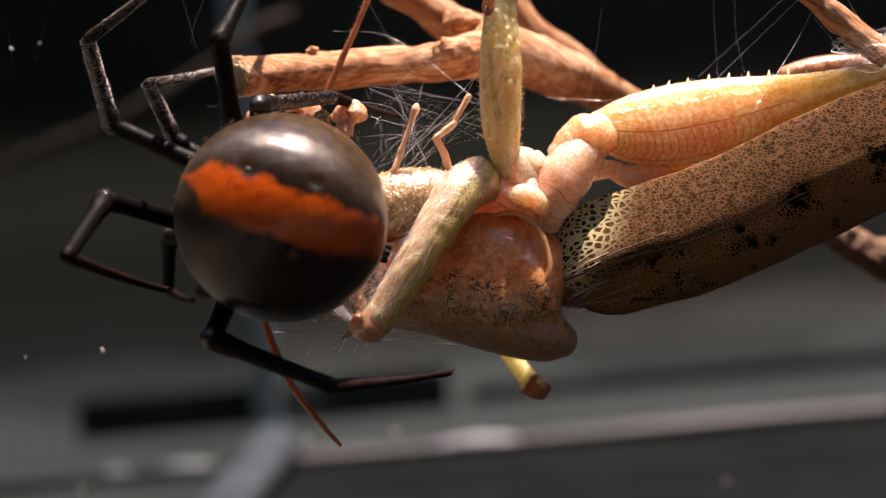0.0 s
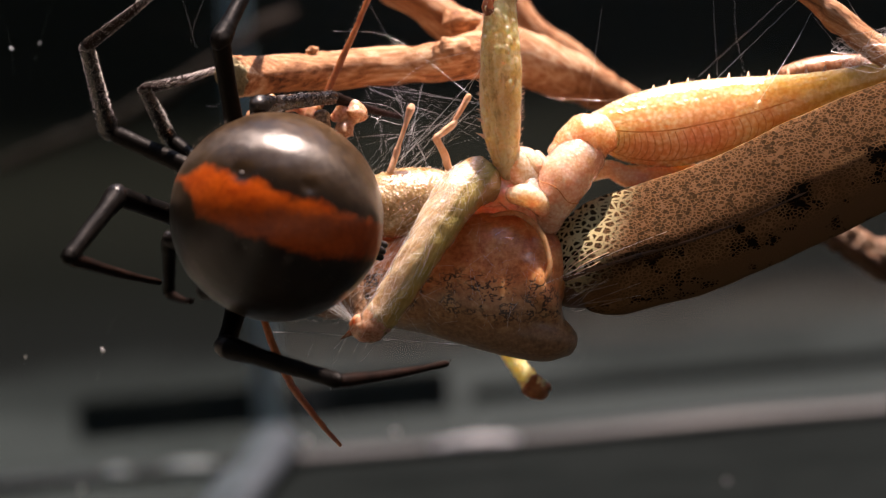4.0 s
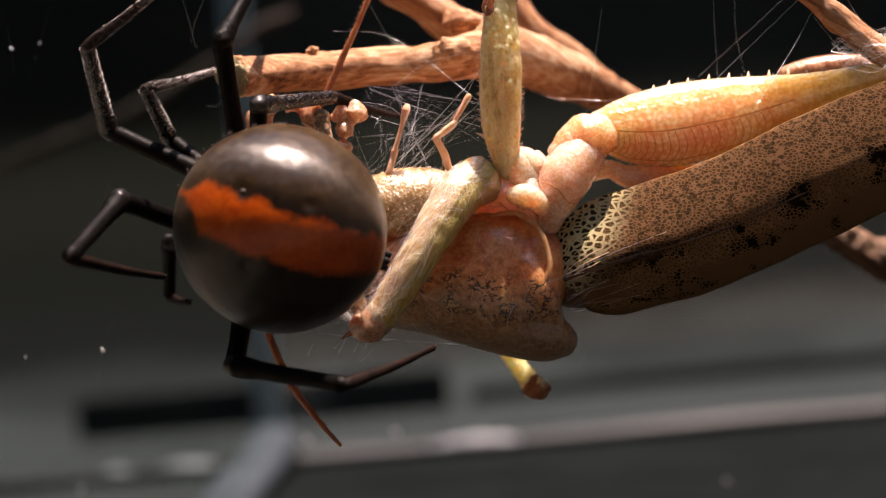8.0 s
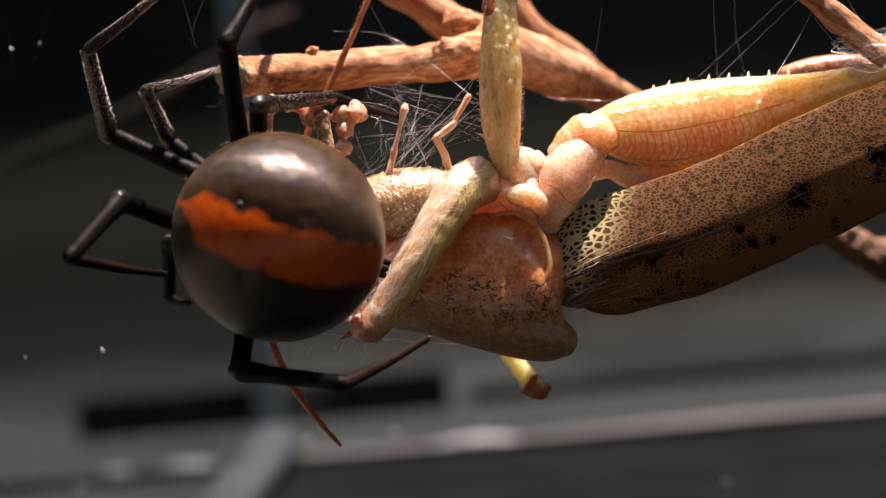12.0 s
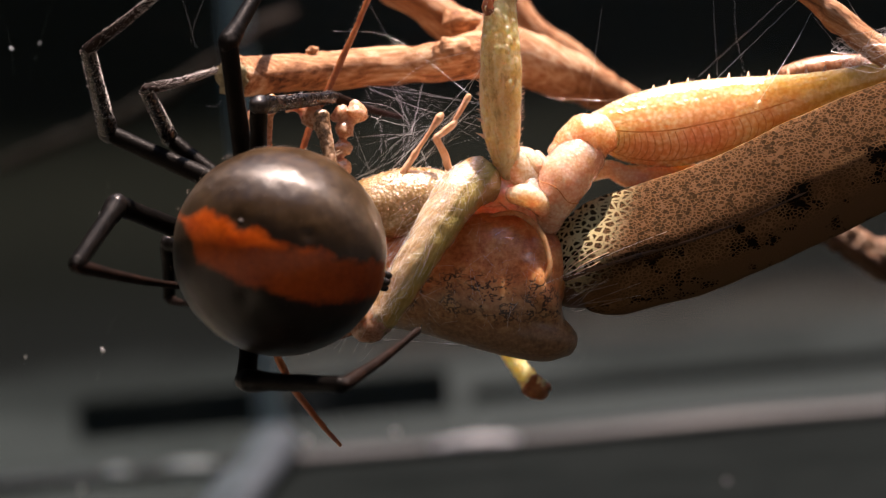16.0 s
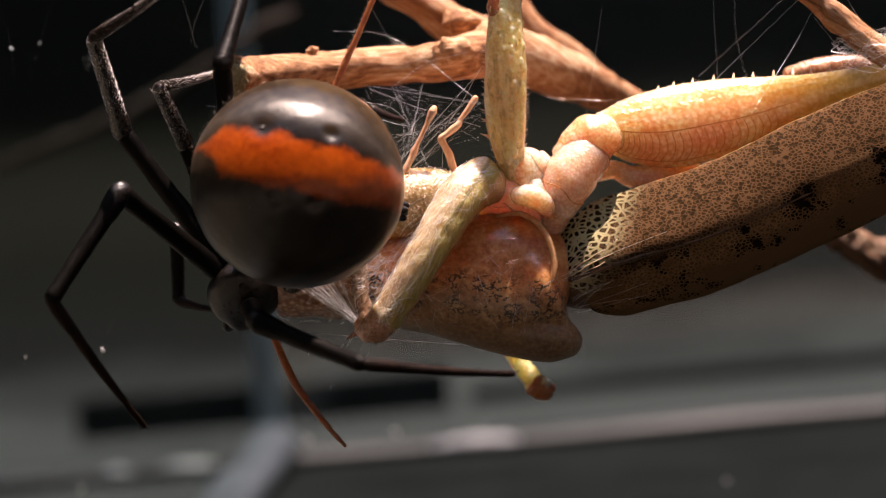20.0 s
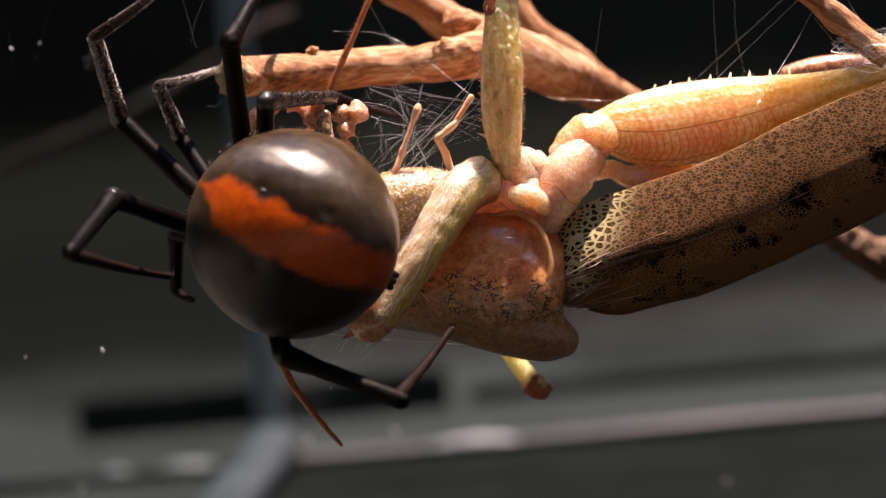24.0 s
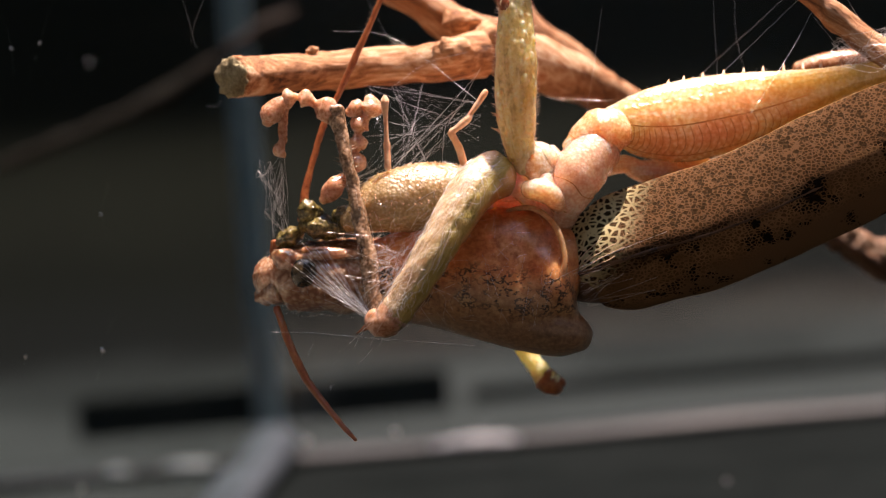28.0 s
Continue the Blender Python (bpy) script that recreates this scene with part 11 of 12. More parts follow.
    walk(legs["B3"]["femur"], [
        (0, bone((-0.55,0.00,-1.02), (-1.66,-7.17,-4.38))), (1, bone((-0.51,0.00,-1.04), (-1.51,-7.17,-4.44))), (2, bone((-0.45,0.00,-1.07), (-1.23,-7.16,-4.54))),
        (3, bone((-0.42,0.00,-1.08), (-1.08,-7.17,-4.55))), (3.5, bone((-0.41,0.00,-1.08), (-1.07,-7.18,-4.55))), (5.5, bone((-0.35,0.00,-1.10), (-0.91,-7.03,-4.88))),
        (6, bone((-0.33,0.00,-1.11), (-0.86,-6.97,-5.00))), (6.5, bone((-0.32,0.00,-1.11), (-0.81,-6.91,-5.11))), (7, bone((-0.30,0.00,-1.12), (-0.78,-6.86,-5.21))),
        (7.5, bone((-0.29,0.00,-1.12), (-0.76,-6.82,-5.27))), (8, bone((-0.29,0.00,-1.12), (-0.75,-6.80,-5.30))), (8.5, bone((-0.29,0.00,-1.12), (-0.73,-6.80,-5.31))),
        (9, bone((-0.28,0.00,-1.12), (-0.70,-6.79,-5.33))), (9.5, bone((-0.27,0.00,-1.12), (-0.66,-6.78,-5.36))), (10, bone((-0.26,0.00,-1.13), (-0.62,-6.77,-5.37))),
        (10.5, bone((-0.25,0.00,-1.13), (-0.59,-6.77,-5.38))), (11, bone((-0.25,0.00,-1.13), (-0.58,-6.79,-5.35))), (11.5, bone((-0.25,0.00,-1.13), (-0.58,-6.81,-5.32))),
        (12, bone((-0.25,0.00,-1.13), (-0.57,-6.82,-5.30))), (12.5, bone((-0.25,0.00,-1.13), (-0.55,-6.82,-5.29))), (14.5, bone((-0.22,0.00,-1.13), (-0.43,-6.79,-5.36))),
        (15, bone((-0.21,0.00,-1.14), (-0.40,-6.77,-5.39))), (15.5, bone((-0.21,0.00,-1.14), (-0.37,-6.76,-5.41))), (16, bone((-0.20,0.00,-1.14), (-0.35,-6.75,-5.43))),
        (16.5, bone((-0.20,0.00,-1.14), (-0.34,-6.75,-5.43))), (17, bone((-0.20,0.00,-1.14), (-0.33,-6.75,-5.43))), (17.5, bone((-0.16,0.00,-1.14), (-0.11,-6.89,-5.21))),
        (17.8, bone((-0.10,0.00,-1.15), (0.15,-6.86,-5.25))), (17.9, bone((0.09,0.00,-1.11), (1.09,-6.15,-6.13))), (18, bone((0.55,0.00,-0.94), (2.53,6.46,-5.22))),
        (18.1, bone((0.54,0.00,-0.95), (2.67,6.27,-5.43))), (18.2, bone((0.34,0.00,-1.09), (1.64,-7.70,-2.80))), (18.5, bone((0.33,0.00,-1.08), (1.90,-7.32,-3.89))),
        (19.5, bone((0.33,0.00,-1.08), (1.99,-7.19,-4.15))), (19.7, bone((0.34,0.00,-1.07), (2.01,-7.24,-4.03))), (19.8, bone((0.26,0.00,-1.11), (1.55,-7.52,-3.52))),
        (20, bone((0.28,0.00,-0.78), (1.28,-7.91,-1.35))), (20.2, bone((0.80,0.00,-0.83), (2.59,-7.72,-1.88))), (20.5, bone((0.65,0.00,-0.93), (2.39,-7.67,-2.39))),
        (21, bone((0.48,0.00,-1.04), (2.15,-7.54,-3.12))), (21.5, bone((0.44,0.00,-1.06), (2.25,-7.26,-3.89))), (23.5, bone((0.08,0.00,-1.15), (1.42,-7.21,-4.98))),
        (24, bone((0.08,0.00,-1.15), (1.42,-7.21,-4.98))), (24.5, bone((0.08,0.00,-1.15), (1.42,-7.21,-4.98))), (24.7, bone((0.08,0.00,-1.15), (1.42,-7.21,-4.98))),
        (24.8, bone((0.14,0.00,-1.14), (1.21,-7.18,-4.50))), (24.9, bone((0.47,0.00,-1.00), (2.83,-6.66,-4.75))), (25, bone((0.37,0.00,-1.03), (1.34,6.69,-5.30))),
        (25.1, bone((0.46,0.00,-0.99), (1.98,6.61,-5.23))), (25.2, bone((0.06,0.00,-1.11), (0.22,3.29,-8.40))), (25.3, bone((-0.34,0.00,-1.08), (-1.75,-4.98,-7.18))),
        (25.4, bone((-0.77,0.00,-0.79), (-6.30,-0.79,-6.51))), (25.5, bone((-0.44,0.00,-1.05), (-3.49,-0.59,-8.42))), (25.6, bone((-0.85,0.00,-0.76), (-6.77,-0.73,-6.09))),
        (25.7, bone((-0.97,0.00,-0.57), (-5.81,-5.46,-3.86))), (25.8, bone((-0.72,0.00,-0.88), (-5.71,-0.69,-7.09))), (25.9, bone((-0.73,0.00,-0.87), (-5.43,-2.68,-6.76))),
        (26, bone((-0.71,0.00,-0.89), (-5.58,-0.87,-7.17))), (26.2, bone((-0.58,0.00,-0.98), (-4.57,-0.81,-7.86))), (26.5, bone((-0.54,0.00,-1.00), (-4.22,-0.84,-8.05))),
        (26.6, bone((-0.08,0.00,-1.09), (-0.92,3.34,-8.31))), (26.8, bone((-0.05,0.00,-1.09), (-0.34,-0.63,-9.06))), (27, bone((-0.03,0.00,-1.09), (-0.50,3.12,-8.44))),
        (27.1, bone((-0.01,0.00,-1.09), (-0.31,2.18,-8.78))), (27.2, bone((0.13,0.00,-1.07), (0.30,5.19,-7.16))), (27.3, bone((0.03,0.00,-1.07), (-0.44,5.44,-6.92))),
        (27.4, bone((-0.68,0.00,-0.83), (-4.50,6.19,-4.14))), (27.5, bone((-0.69,0.00,-0.82), (-5.21,4.94,-5.18))), (27.6, bone((-1.00,0.00,-0.37), (-5.65,6.48,-0.92))),
        (27.7, bone((-0.88,0.00,0.61), (-4.99,5.68,4.47))), (27.8, bone((-1.11,0.00,-0.08), (-6.24,6.01,1.14))), (28, bone((-1.23,0.00,-0.41), (-3.33,-6.88,-3.90))),
    ])
    walk(legs["B3"]["tibia"], [
        (0, bone((-1.66,-7.17,-4.38), (3.78,-9.74,-6.87))), (1, bone((-1.51,-7.17,-4.44), (3.87,-9.99,-6.77))), (2, bone((-1.23,-7.16,-4.54), (4.02,-10.40,-6.60))),
        (3, bone((-1.08,-7.17,-4.55), (4.11,-10.60,-6.46))), (3.5, bone((-1.07,-7.18,-4.55), (4.12,-10.60,-6.43))), (5.5, bone((-0.91,-7.03,-4.88), (4.25,-10.70,-6.36))),
        (6, bone((-0.86,-6.97,-5.00), (4.28,-10.70,-6.36))), (6.5, bone((-0.81,-6.91,-5.11), (4.32,-10.70,-6.36))), (7, bone((-0.78,-6.86,-5.21), (4.34,-10.70,-6.36))),
        (7.5, bone((-0.76,-6.82,-5.27), (4.36,-10.70,-6.37))), (8, bone((-0.75,-6.80,-5.30), (4.37,-10.70,-6.37))), (8.5, bone((-0.73,-6.80,-5.31), (4.37,-10.70,-6.36))),
        (9, bone((-0.70,-6.79,-5.33), (4.37,-10.70,-6.33))), (9.5, bone((-0.66,-6.78,-5.36), (4.37,-10.80,-6.29))), (10, bone((-0.62,-6.77,-5.37), (4.37,-10.80,-6.25))),
        (10.5, bone((-0.59,-6.77,-5.38), (4.37,-10.90,-6.20))), (11, bone((-0.58,-6.79,-5.35), (4.37,-10.90,-6.16))), (11.5, bone((-0.58,-6.81,-5.32), (4.36,-11.00,-6.11))),
        (12, bone((-0.57,-6.82,-5.30), (4.36,-11.00,-6.07))), (12.5, bone((-0.55,-6.82,-5.29), (4.35,-11.00,-6.02))), (14.5, bone((-0.43,-6.79,-5.36), (4.33,-11.20,-5.85))),
        (15, bone((-0.40,-6.77,-5.39), (4.33,-11.20,-5.81))), (15.5, bone((-0.37,-6.76,-5.41), (4.32,-11.20,-5.78))), (16, bone((-0.35,-6.75,-5.43), (4.32,-11.30,-5.75))),
        (16.5, bone((-0.34,-6.75,-5.43), (4.32,-11.30,-5.73))), (17, bone((-0.33,-6.75,-5.43), (4.32,-11.30,-5.72))), (17.5, bone((-0.11,-6.89,-5.21), (4.48,-11.50,-5.62))),
        (17.8, bone((0.15,-6.86,-5.25), (4.68,-11.50,-5.73))), (17.9, bone((1.09,-6.15,-6.13), (5.51,-10.90,-6.59))), (18, bone((2.53,6.46,-5.22), (4.71,0.85,-7.69))),
        (18.1, bone((2.67,6.27,-5.43), (4.87,0.80,-8.17))), (18.2, bone((1.64,-7.70,-2.80), (7.03,-10.50,-5.10))), (18.5, bone((1.90,-7.32,-3.89), (7.03,-10.60,-6.24))),
        (19.5, bone((1.99,-7.19,-4.15), (7.26,-10.40,-6.28))), (19.7, bone((2.01,-7.24,-4.03), (7.26,-10.40,-6.28))), (19.8, bone((1.55,-7.52,-3.52), (6.67,-10.90,-5.73))),
        (20, bone((1.28,-7.91,-1.35), (5.94,-11.90,-3.43))), (20.2, bone((2.59,-7.72,-1.88), (7.20,-11.00,-5.11))), (20.5, bone((2.39,-7.67,-2.39), (7.28,-10.10,-5.91))),
        (21, bone((2.15,-7.54,-3.12), (7.49,-9.05,-6.51))), (21.5, bone((2.25,-7.26,-3.89), (7.22,-10.80,-6.14))), (23.5, bone((1.42,-7.21,-4.98), (6.44,-9.95,-7.17))),
        (24, bone((1.42,-7.21,-4.98), (6.44,-9.95,-7.17))), (24.5, bone((1.42,-7.21,-4.98), (6.44,-9.95,-7.17))), (24.7, bone((1.42,-7.21,-4.98), (6.44,-9.95,-7.17))),
        (24.8, bone((1.21,-7.18,-4.50), (6.59,-9.98,-6.87))), (24.9, bone((2.83,-6.66,-4.75), (5.94,-12.10,-6.55))), (25, bone((1.34,6.69,-5.30), (4.29,1.67,-8.20))),
        (25.1, bone((1.98,6.61,-5.23), (4.70,1.58,-8.32))), (25.2, bone((0.22,3.29,-8.40), (4.30,-1.23,-10.70))), (25.3, bone((-1.75,-4.98,-7.18), (1.76,-9.04,-10.80))),
        (25.4, bone((-6.30,-0.79,-6.51), (-5.58,-2.91,-12.60))), (25.5, bone((-3.49,-0.59,-8.42), (-2.73,-1.21,-14.90))), (25.6, bone((-6.77,-0.73,-6.09), (-7.21,-4.94,-11.00))),
        (25.7, bone((-5.81,-5.46,-3.86), (-7.47,-10.20,-7.99))), (25.8, bone((-5.71,-0.69,-7.09), (-6.29,-4.62,-12.20))), (25.9, bone((-5.43,-2.68,-6.76), (-3.30,-6.77,-11.40))),
        (26, bone((-5.58,-0.87,-7.17), (-1.27,-2.24,-11.80))), (26.2, bone((-4.57,-0.81,-7.86), (0.16,-2.56,-12.00))), (26.5, bone((-4.22,-0.84,-8.05), (0.78,-2.63,-11.80))),
        (26.6, bone((-0.92,3.34,-8.31), (1.75,8.63,-11.00))), (26.8, bone((-0.34,-0.63,-9.06), (2.38,4.86,-11.20))), (27, bone((-0.50,3.12,-8.44), (2.55,8.59,-10.20))),
        (27.1, bone((-0.31,2.18,-8.78), (2.11,7.93,-10.60))), (27.2, bone((0.30,5.19,-7.16), (2.21,11.30,-8.29))), (27.3, bone((-0.44,5.44,-6.92), (0.19,11.80,-8.33))),
        (27.4, bone((-4.50,6.19,-4.14), (-4.64,10.50,-9.03))), (27.5, bone((-5.21,4.94,-5.18), (-5.11,9.84,-9.47))), (27.6, bone((-5.65,6.48,-0.92), (-5.99,11.20,-5.41))),
        (27.7, bone((-4.99,5.68,4.47), (-6.14,10.20,8.96))), (27.8, bone((-6.24,6.01,1.14), (-7.52,10.30,5.85))), (28, bone((-3.33,-6.88,-3.90), (-3.07,-13.30,-2.79))),
    ])
    walk(legs["B3"]["tarsus"], [
        (0, bone((3.78,-9.74,-6.87), (8.96,-4.56,-7.00))), (1, bone((3.87,-9.99,-6.77), (8.93,-4.71,-6.89))), (2, bone((4.02,-10.40,-6.60), (8.89,-4.93,-6.66))),
        (3, bone((4.11,-10.60,-6.46), (8.87,-5.04,-6.49))), (3.5, bone((4.12,-10.60,-6.43), (8.86,-5.04,-6.43))), (5.5, bone((4.25,-10.70,-6.36), (8.61,-4.85,-5.87))),
        (6, bone((4.28,-10.70,-6.36), (8.53,-4.79,-5.71))), (6.5, bone((4.32,-10.70,-6.36), (8.45,-4.72,-5.57))), (7, bone((4.34,-10.70,-6.36), (8.39,-4.67,-5.45))),
        (7.5, bone((4.36,-10.70,-6.37), (8.35,-4.63,-5.37))), (8, bone((4.37,-10.70,-6.37), (8.34,-4.62,-5.34))), (8.5, bone((4.37,-10.70,-6.36), (8.32,-4.62,-5.31))),
        (9, bone((4.37,-10.70,-6.33), (8.28,-4.65,-5.22))), (9.5, bone((4.37,-10.80,-6.29), (8.22,-4.68,-5.09))), (10, bone((4.37,-10.80,-6.25), (8.16,-4.72,-4.96))),
        (10.5, bone((4.37,-10.90,-6.20), (8.11,-4.76,-4.85))), (11, bone((4.37,-10.90,-6.16), (8.09,-4.79,-4.78))), (11.5, bone((4.36,-11.00,-6.11), (8.08,-4.81,-4.72))),
        (12, bone((4.36,-11.00,-6.07), (8.05,-4.84,-4.65))), (12.5, bone((4.35,-11.00,-6.02), (8.01,-4.87,-4.56))), (14.5, bone((4.33,-11.20,-5.85), (7.78,-4.97,-4.13))),
        (15, bone((4.33,-11.20,-5.81), (7.73,-4.99,-4.03))), (15.5, bone((4.32,-11.20,-5.78), (7.68,-5.01,-3.94))), (16, bone((4.32,-11.30,-5.75), (7.64,-5.02,-3.87))),
        (16.5, bone((4.32,-11.30,-5.73), (7.61,-5.03,-3.82))), (17, bone((4.32,-11.30,-5.72), (7.60,-5.04,-3.79))), (17.5, bone((4.48,-11.50,-5.62), (7.68,-5.15,-3.83))),
        (17.8, bone((4.68,-11.50,-5.73), (7.80,-5.11,-4.05))), (17.9, bone((5.51,-10.90,-6.59), (8.55,-4.44,-4.97))), (18, bone((4.71,0.85,-7.69), (8.82,6.90,-8.16))),
        (18.1, bone((4.87,0.80,-8.17), (7.38,7.66,-8.68))), (18.2, bone((7.03,-10.50,-5.10), (13.40,-6.92,-4.50))), (18.5, bone((7.03,-10.60,-6.24), (10.10,-4.08,-4.75))),
        (19.5, bone((7.26,-10.40,-6.28), (9.35,-3.53,-4.71))), (19.7, bone((7.26,-10.40,-6.28), (9.82,-3.67,-4.74))), (19.8, bone((6.67,-10.90,-5.73), (10.30,-4.55,-4.93))),
        (20, bone((5.94,-11.90,-3.43), (12.40,-8.79,-4.60))), (20.2, bone((7.20,-11.00,-5.11), (13.70,-7.68,-5.27))), (20.5, bone((7.28,-10.10,-5.91), (12.90,-5.46,-5.83))),
        (21, bone((7.49,-9.05,-6.51), (11.90,-3.21,-5.99))), (21.5, bone((7.22,-10.80,-6.14), (9.94,-4.25,-4.34))), (23.5, bone((6.44,-9.95,-7.17), (9.11,-3.58,-4.58))),
        (24, bone((6.44,-9.95,-7.17), (9.11,-3.58,-4.58))), (24.5, bone((6.44,-9.95,-7.17), (9.11,-3.58,-4.58))), (24.7, bone((6.44,-9.95,-7.17), (9.11,-3.58,-4.58))),
        (24.8, bone((6.59,-9.98,-6.87), (9.34,-3.60,-4.58))), (24.9, bone((5.94,-12.10,-6.55), (8.95,-5.48,-5.58))), (25, bone((4.29,1.67,-8.20), (10.00,6.20,-8.56))),
        (25.1, bone((4.70,1.58,-8.32), (8.92,7.52,-8.94))), (25.2, bone((4.30,-1.23,-10.70), (8.42,4.75,-9.73))), (25.3, bone((1.76,-9.04,-10.80), (5.04,-3.33,-14.00))),
        (25.4, bone((-5.58,-2.91,-12.60), (-3.16,2.97,-16.30))), (25.5, bone((-2.73,-1.21,-14.90), (-0.45,4.53,-18.80))), (25.6, bone((-7.21,-4.94,-11.00), (-5.63,-0.19,-16.40))),
        (25.7, bone((-7.47,-10.20,-7.99), (-6.35,-4.58,-12.50))), (25.8, bone((-6.29,-4.62,-12.20), (-2.86,1.41,-14.60))), (25.9, bone((-3.30,-6.77,-11.40), (2.63,-2.47,-11.50))),
        (26, bone((-1.27,-2.24,-11.80), (3.22,2.32,-8.29))), (26.2, bone((0.16,-2.56,-12.00), (5.38,1.49,-8.82))), (26.5, bone((0.78,-2.63,-11.80), (7.35,-0.56,-9.32))),
        (26.6, bone((1.75,8.63,-11.00), (6.37,9.01,-5.32))), (26.8, bone((2.38,4.86,-11.20), (7.05,7.24,-6.13))), (27, bone((2.55,8.59,-10.20), (7.60,10.40,-5.25))),
        (27.1, bone((2.11,7.93,-10.60), (7.34,8.21,-5.51))), (27.2, bone((2.21,11.30,-8.29), (9.41,11.40,-6.95))), (27.3, bone((0.19,11.80,-8.33), (4.35,5.77,-7.67))),
        (27.4, bone((-4.64,10.50,-9.03), (-0.92,4.70,-11.50))), (27.5, bone((-5.11,9.84,-9.47), (-1.44,4.11,-12.20))), (27.6, bone((-5.99,11.20,-5.41), (-3.95,5.97,-10.10))),
        (27.7, bone((-6.14,10.20,8.96), (-3.79,3.35,9.70))), (27.8, bone((-7.52,10.30,5.85), (-4.93,3.50,6.48))), (28, bone((-3.07,-13.30,-2.79), (-2.04,-7.87,2.01))),
    ])
    walk(legs["B4"]["femur"], [
        (0, bone((-0.89,0.00,-0.74), (-3.39,6.10,-2.31))), (1, bone((-0.89,0.00,-0.74), (-3.39,6.11,-2.30))), (2, bone((-0.89,0.00,-0.73), (-3.37,6.12,-2.25))),
        (3, bone((-0.90,0.00,-0.73), (-3.34,6.15,-2.19))), (3.5, bone((-0.90,0.00,-0.72), (-3.33,6.17,-2.15))), (5.5, bone((-0.92,0.00,-0.70), (-3.25,6.23,-2.01))),
        (6, bone((-0.92,0.00,-0.70), (-3.23,6.24,-1.98))), (6.5, bone((-0.92,0.00,-0.70), (-3.20,6.26,-1.96))), (7, bone((-0.92,0.00,-0.70), (-3.18,6.27,-1.94))),
        (7.5, bone((-0.92,0.00,-0.70), (-3.16,6.28,-1.93))), (8, bone((-0.92,0.00,-0.71), (-3.13,6.29,-1.92))), (8.5, bone((-0.91,0.00,-0.71), (-3.11,6.30,-1.92))),
        (9, bone((-0.91,0.00,-0.71), (-3.09,6.31,-1.91))), (9.5, bone((-0.91,0.00,-0.71), (-3.07,6.32,-1.89))), (10, bone((-0.92,0.00,-0.71), (-3.05,6.33,-1.86))),
        (10.5, bone((-0.92,0.00,-0.70), (-3.03,6.34,-1.83))), (11, bone((-0.92,0.00,-0.69), (-3.02,6.35,-1.79))), (11.5, bone((-0.93,0.00,-0.69), (-3.00,6.37,-1.75))),
        (12, bone((-0.94,0.00,-0.68), (-2.99,6.38,-1.71))), (12.5, bone((-0.94,0.00,-0.67), (-2.97,6.39,-1.66))), (14.5, bone((-0.97,0.00,-0.62), (-2.93,6.43,-1.48))),
        (15, bone((-0.98,0.00,-0.61), (-2.92,6.44,-1.44))), (15.5, bone((-0.99,0.00,-0.60), (-2.92,6.45,-1.41))), (16, bone((-0.99,0.00,-0.59), (-2.91,6.45,-1.38))),
        (16.5, bone((-1.00,0.00,-0.59), (-2.91,6.46,-1.36))), (17, bone((-1.00,0.00,-0.58), (-2.90,6.46,-1.35))), (17.5, bone((-1.00,0.00,-0.58), (-2.90,6.46,-1.34))),
        (17.8, bone((-0.94,0.00,-0.67), (-2.77,6.47,-1.54))), (17.9, bone((-0.43,0.00,-1.03), (-1.73,6.48,-2.51))), (18, bone((0.39,0.00,-1.02), (1.66,4.90,-5.53))),
        (18.1, bone((-0.12,0.00,-1.09), (-1.11,5.17,-5.36))), (18.2, bone((-0.75,0.00,-0.07), (-2.26,6.61,-0.18))), (18.5, bone((-0.48,0.00,-0.83), (-1.69,6.61,-1.74))),
        (19.5, bone((-0.31,0.00,-0.60), (-1.33,6.67,-1.24))), (19.7, bone((-0.27,0.00,-0.55), (-1.26,6.68,-1.13))), (19.8, bone((-0.45,0.00,-0.39), (-1.61,6.66,-0.80))),
        (20, bone((-0.45,0.00,0.38), (-1.60,6.67,0.74))), (20.2, bone((-0.48,0.00,0.18), (-1.66,6.67,0.33))), (20.5, bone((-0.28,0.00,-0.11), (-1.23,6.71,-0.25))),
        (21, bone((-0.30,0.00,-0.35), (-1.27,6.70,-0.73))), (21.5, bone((-0.33,0.00,-0.59), (-1.32,6.68,-1.21))), (23.5, bone((-0.54,0.00,-0.64), (-1.74,6.64,-1.32))),
        (24, bone((-0.54,0.00,-0.64), (-1.74,6.64,-1.32))), (24.5, bone((-0.54,0.00,-0.64), (-1.74,6.64,-1.32))), (24.7, bone((-0.54,0.00,-0.64), (-1.74,6.64,-1.32))),
        (24.8, bone((-0.40,0.00,-0.65), (-1.46,6.66,-1.34))), (24.9, bone((-0.10,0.00,-1.10), (-0.86,6.61,-2.39))), (25, bone((0.33,0.00,-1.04), (1.32,4.96,-5.55))),
        (25.1, bone((0.23,0.00,-1.07), (0.44,5.98,-4.25))), (25.2, bone((-0.03,0.00,-1.12), (-0.60,6.02,-4.18))), (25.3, bone((0.54,0.00,-0.99), (1.49,6.34,-3.20))),
        (25.4, bone((1.10,0.00,-0.03), (2.08,6.70,0.26))), (25.5, bone((1.04,0.00,0.46), (2.42,6.54,1.60))), (25.6, bone((1.12,0.00,0.18), (2.39,6.63,0.81))),
        (25.7, bone((1.12,0.00,-0.10), (3.14,6.47,0.07))), (25.8, bone((1.14,0.00,-0.07), (2.15,6.70,0.19))), (25.9, bone((1.14,0.00,0.09), (3.06,6.48,0.53))),
